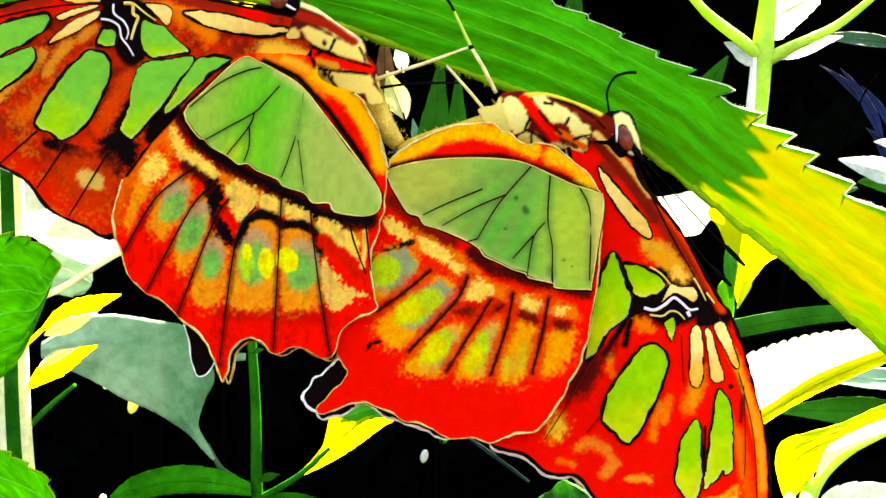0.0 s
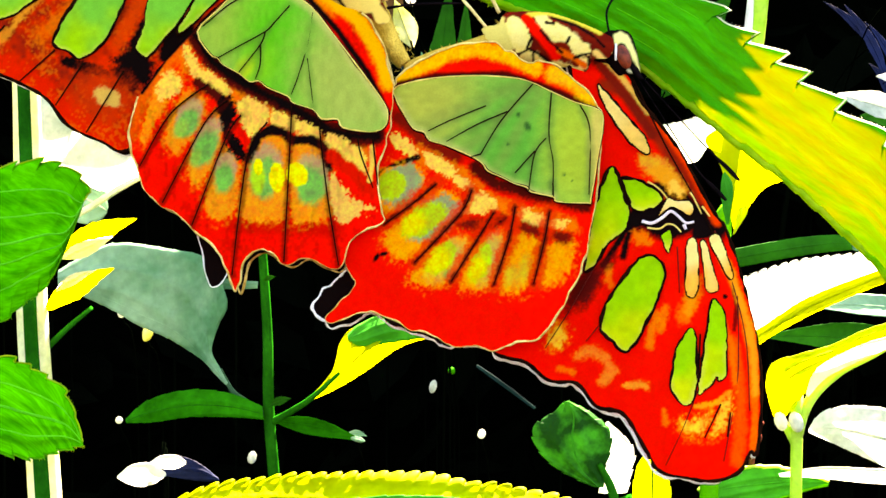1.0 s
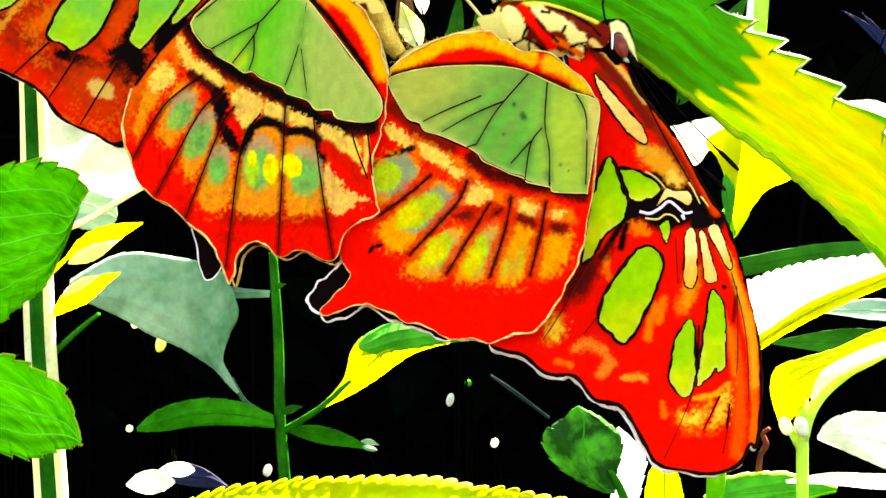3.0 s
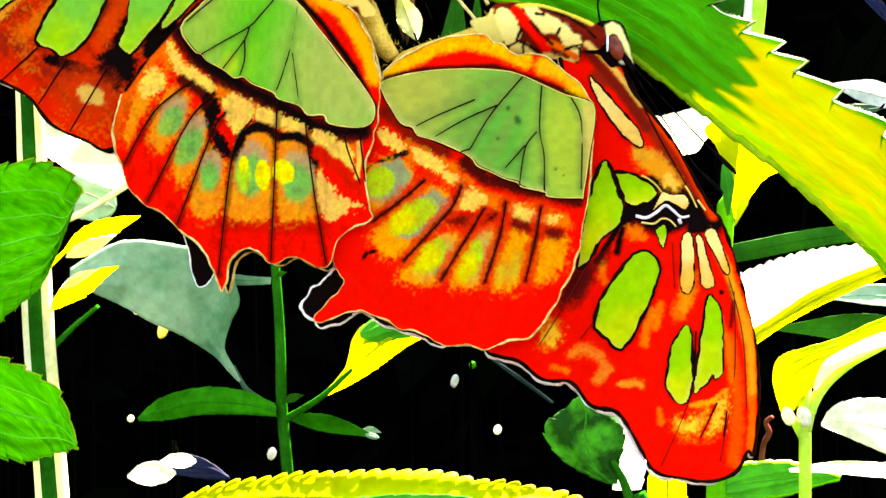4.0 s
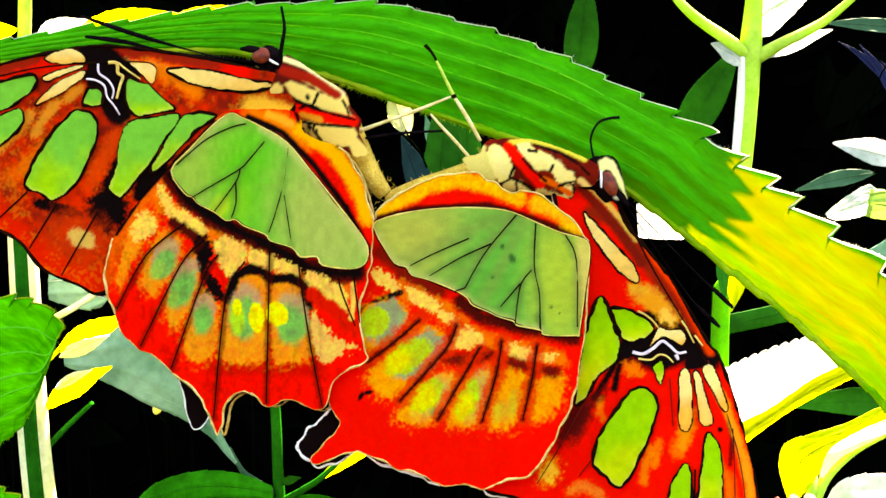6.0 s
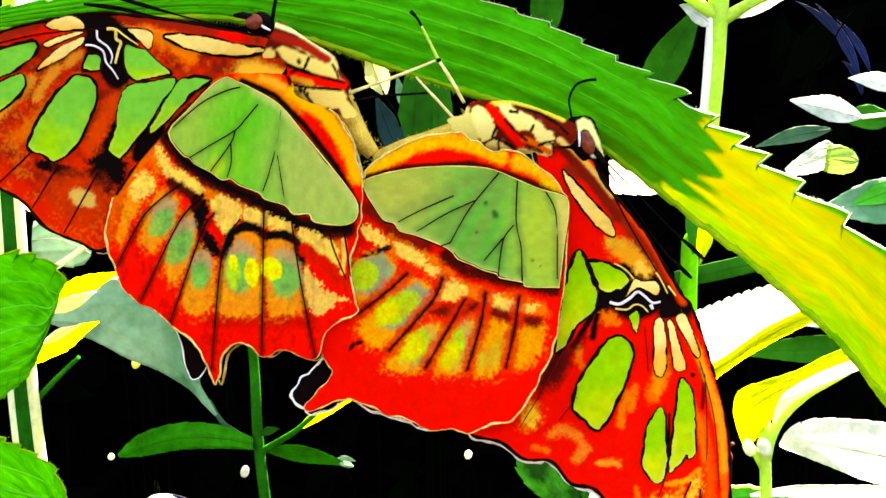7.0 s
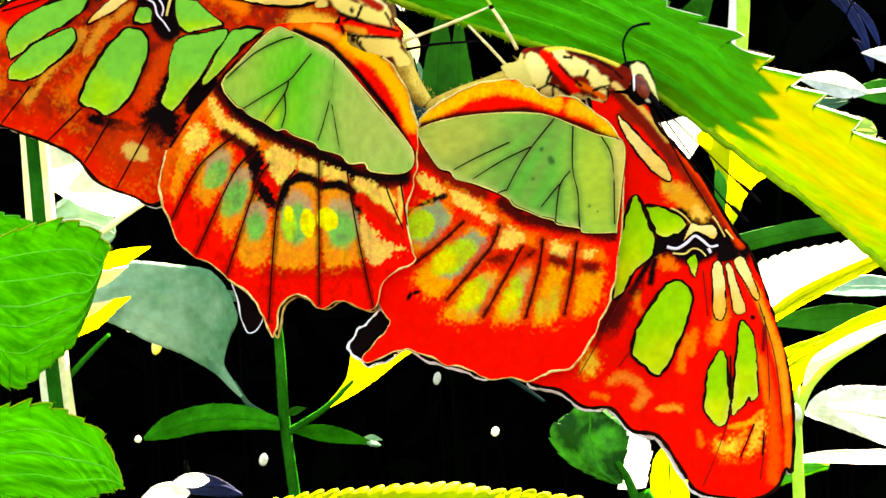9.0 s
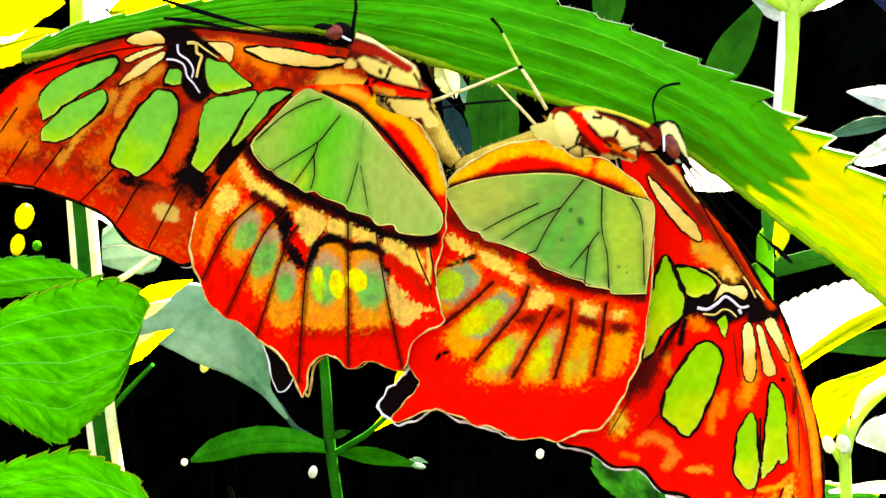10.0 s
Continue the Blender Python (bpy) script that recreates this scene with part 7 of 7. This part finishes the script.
# specks catching light in the dark undergrowth, built as buds with added black stalks
for k, (x, y, z, rx, rz, mat) in enumerate((
        (*(-5.9, 211, -32.8), 0.85, 1.5, M_SILVER), (*(5.5, 131, -33.9), 0.7, 0.85, M_SILVER), (*(-60.4, 155, -17.8), 1.0, 1.9, M_CREAMY), (*(-65.9, 157, -13.8), 0.9, 1.4, M_SILVER),
        (*(-16.9, 128, -34.9), 1.3, 0.5, M_PALE), (*(-44.2, 190, -46.8), 0.95, 1.35, M_SILVER), (*(-1.5, 200, -28.2), 0.8, 0.8, M_LEAF), (*(-58, 117, -30.9), 0.6, 0.6, M_SILVER),
        (*(-85.4, 120, 14), 1.6, 2.3, M_BRIGHT), (*(-86.9, 120, 8.9), 1.2, 1.9, M_BRIGHT), (*(-83.4, 120, 8.6), 0.8, 0.9, M_LEAF))):
    bud = thing("bud", "small pale bud on a dark stalk" if mat in (M_SILVER, M_CREAMY) else "small yellow-green bud on a dark stalk", "bud", "buds in the undergrowth")
    blob(bud, "bud_head", (x, y, z), (rx, rx, rz), 15, mat, "", 0.12, k)
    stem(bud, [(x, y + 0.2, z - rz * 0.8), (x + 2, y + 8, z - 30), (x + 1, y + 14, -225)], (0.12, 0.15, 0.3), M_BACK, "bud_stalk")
blade_between(drift, "thin bluish blade", [(4.4, -22.8), (9, -25.8), (15.8, -30.9)], [(4.2, -23.2), (8.6, -26.4), (15.5, -31.3)], 150, M_TEAL, 3, 0.0, 0.0, 1, 0.3, (), M_TEAL, hairs=False, seed=33)
# leaf added out of view to keep the sun off the herb's stalk
leaf("leaf", "unseen leaf added to block the sun on the upright plant", (-24, 193, 98.5), (7, 193, 97), 5.5, M_DEEP, (0, 0, 1), 86, 12, 0.08, 0.05, 5, seed=81, stalk=rooted((-24, 193, 98.5)), stalk_mat=M_BACK)
# unseen overhanging leaves, added above the view to shade the butterflies
shade_plant = thing("plant", "unseen plant added to shade the butterflies", "plant")
stem(shade_plant, [(-128, 92, -226), (-130, 90, -120), (-133, 86, 20), (-131, 82, 96)], (2.2, 2.0, 1.7, 1.2), M_STEM)
leaf("", "unseen broad leaf added to shade the butterflies", (-120, 70, 98), (76, 68, 94), 26, M_DEEP, (0, 0, 4), 86, 30, 0.06, 0.05, 9, owner=shade_plant, seed=50, profile=np.array([0.04, 0.6, 0.9, 1, 1, 1, 1, 1, 1, 0.82, 0.05]), stalk=[(-131, 82, 90), (-127, 76, 96)])
leaf("", "unseen pointed leaf added to shade the perch", (-120, 29, 102), (56, 42.7, 98), 12, M_DEEP, (0, 0, 4), 86, 34, 0.3, 0.05, 9, owner=shade_plant, seed=51, profile=np.array([0.1, 0.6, 0.9, 1, 1, 1, 1, 1, 1, 1, 1, 1, 1, 1, 1, 1, 0.95, 0.8, 0.55, 0.28, 0.02]), stalk=[(-131, 80, 92), (-128, 50, 101)])
# unseen leaflets on their own stalk under the pointed leaf, added to shape the shadow


def along_sun(x, z, height):
    """The place at a height that throws its shadow on the perch at x, z."""
    return (x + 0.294 * (height - z), 4.2 - 9.5 * float(step(20, 48, x)) + 0.552 * (height - z), height)


stem(shade_plant, [along_sun(24, 29, 98), along_sun(23.5, 28, 78), along_sun(24.5, 26, 56.5)], (0.5, 0.4, 0.3), M_STEM, "leaf_stalk")
for k, (x0, z0, x1, z1, w) in enumerate(((24, 28.6, 32.6, 25.6, 1.0), (25, 27, 33.5, 24.2, 0.9), (25, 26, 35.4, 21.1, 1.1), (24.5, 24, 35.3, 18.5, 1.7), (26, 22, 32, 18.2, 0.8), (26, 21.4, 34.9, 16.5, 0.4),
                                          (25.5, 21, 34.2, 15.2, 0.35), (25.5, 20.6, 31, 17, 0.4), (28.5, 18.6, 35.8, 13.8, 0.3))):
    leaf("", "unseen pointed leaflet added to shape the shadow edge", along_sun(x0, z0, 56), along_sun(x1, z1, 55), w, M_DEEP, (0, 0, 0.3), 86, 8, 0.1, 0.05, 3, owner=shade_plant, seed=70 + k, stalk=[along_sun(24.5, 26, 56.5)])

# ---- ground and distance ----
def ground():
    bm = bmesh.new()
    n = 60
    rows = []
    for i in range(n + 1):
        row = []
        for j in range(n + 1):
            sx, sy = (i / n * 2 - 1), (j / n * 2 - 1)
            x, y = math.copysign(abs(sx) ** 4, sx) * 60, math.copysign(abs(sy) ** 4, sy) * 60
            z = -0.22 + 0.012 * noise.noise(Vector((x * 9, y * 9, 0))) + 0.006 * noise.noise(Vector((x * 30, y * 30, 1)))
            row.append(bm.verts.new((x, y, z)))
        rows.append(row)
    for i in range(n):
        for j in range(n):
            bm.faces.new((rows[i][j], rows[i + 1][j], rows[i + 1][j + 1], rows[i][j + 1]))
    ob = part("ground", bm, M_SOIL)
    tagged(ob, "dark bare garden soil under the plants", "ground", kind="structure")


def thicket():
    """The hedge that closes the view, its deep shade put into a near-black colour."""
    bm = bmesh.new()
    n, m = 48, 20
    rows = []
    for i in range(n + 1):
        a = radians(-75 + 150 * i / n)
        row = []
        for j in range(m + 1):
            z = -0.24 + 0.62 * j / m
            r = 0.42 + 0.05 * noise.noise(Vector((i * 0.5, j * 0.5, 2))) + 0.02 * noise.noise(Vector((i * 1.7, j * 1.7, 5)))
            row.append(bm.verts.new((r * 1.6 * math.sin(a), 0.02 + r * math.cos(a), z)))
        rows.append(row)
    for i in range(n):
        for j in range(m):
            bm.faces.new((rows[i][j], rows[i][j + 1], rows[i + 1][j + 1], rows[i + 1][j]))
    bmesh.ops.solidify(bm, geom=bm.faces, thickness=0.01)
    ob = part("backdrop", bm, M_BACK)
    tagged(ob, "deep dark shade of the hedge behind", "hedge", kind="structure")


def foliage():
    """Leaves in front of the hedge, near black for its shade, far too many to count."""
    rng = np.random.default_rng(4)
    n = 5200
    a, z = np.radians(rng.uniform(-74, 74, n)), rng.uniform(-0.21, 0.36, n)
    r = 0.40 - rng.uniform(0, 0.05, n)
    centre = np.stack([r * 1.6 * np.sin(a), 0.02 + r * np.cos(a), z], 1)
    d = rng.normal(size=(n, 3)) + np.array([0, 0, -0.6])
    d /= np.linalg.norm(d, axis=1)[:, None]
    side = np.cross(d, rng.normal(size=(n, 3)))
    side /= np.linalg.norm(side, axis=1)[:, None]
    up = np.cross(side, d)
    size = rng.uniform(0.008, 0.02, n)[:, None]
    rows = []
    for along, across, lift in ((-1, 0, 0), (-0.3, 0.42, 0.12), (0.35, 0.34, 0.1), (1, 0, -0.1), (0.35, -0.34, 0.1), (-0.3, -0.42, 0.12), (0.05, 0, 0)):
        rows.append(centre + size * (d * along + side * across + up * lift))
    co = np.stack(rows, 1).reshape(-1, 3)
    k = np.arange(n)[:, None] * 7
    tris = np.concatenate([k + np.array(t) for t in ((0, 1, 6), (1, 2, 6), (2, 3, 6), (3, 4, 6), (4, 5, 6), (5, 0, 6))])
    me = bpy.data.meshes.new("foliage")
    me.from_pydata(co.tolist(), [], tris.tolist())
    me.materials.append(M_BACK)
    tagged(new("hedge_foliage", me), "dense dark leaves of the hedge in deep shade", "foliage", kind="stuff")


ground()
thicket()
foliage()


# the near leaf nods in the breeze: seconds, shift along x and z in mm
NOD = [(0.0, -1.1, 2.9), (0.5, -1.0, 2.8), (1.0, 0.4, 2.2), (1.5, 0.3, 2.2), (2.0, 0.4, 1.9), (2.5, 0.3, 1.8), (4.0, 0.5, 2.0), (4.5, 0.4, 2.9), (5.0, 0.2, 2.6), (5.2, 0.1, 2.5),
       (6.3, -1.0, 0.9), (6.5, -0.7, 1.3), (7.0, -0.2, 1.4), (7.5, -0.1, 0.8), (8.0, 0.4, 0.0), (8.5, 0.1, -0.1), (9.0, -0.4, 0.8), (9.5, -0.3, 1.3), (10.0, 0.0, 0.0)]
# sway of the sunlit plant, of the tall one and of the white leaf behind it: seconds, shift along x of the visible part in mm
SWAY_OTHER = [(0.0, 1.8), (0.5, 1.1), (1.0, 0.6), (1.5, 0.8), (2.0, -0.2), (2.5, -0.6), (4.0, -0.7), (5.2, -0.3), (6.3, 0.6), (6.5, 0.3), (7.0, -1.0), (7.5, -1.7), (8.0, -2.2), (8.5, -1.7), (9.0, -1.7), (9.5, -0.9), (10.0, -0.8)]
SWAY_TALL = [(0.0, 1.7), (1.0, 1.0), (2.5, -0.3), (5.2, -1.5), (6.3, -0.9), (7.0, -0.5), (8.5, -0.8), (10.0, 0.0)]
SWAY_WHITE = [(0.0, 5.0), (0.5, 4.2), (1.0, 4.2), (2.5, 1.0), (4.5, -1.6), (5.2, -0.6), (6.3, 0.2), (7.5, -0.7), (8.0, -1.5), (10.0, -1.8)]


def leaning(rows, root, height):
    """Poses that lean a thing about its root on the soil; height: of the part that shifts by the given way."""
    foot = Vector((root[0], root[1], -220)) * MM
    return [(t, Matrix.Translation(foot) @ pose(0, 0, 0, 0, math.degrees(way / height), 0) @ Matrix.Translation(-foot)) for t, way in rows]


def motions():
    walk(near, [(t, pose(x * MM, 0, z * MM)) for t, x, z in NOD])
    walk(other, leaning(SWAY_OTHER, (55, 88), 200))
    walk(tall, leaning(SWAY_TALL, (40, 100), 260))
    walk(white_leaf, leaning(SWAY_WHITE, (106, 182), 250))


motions()
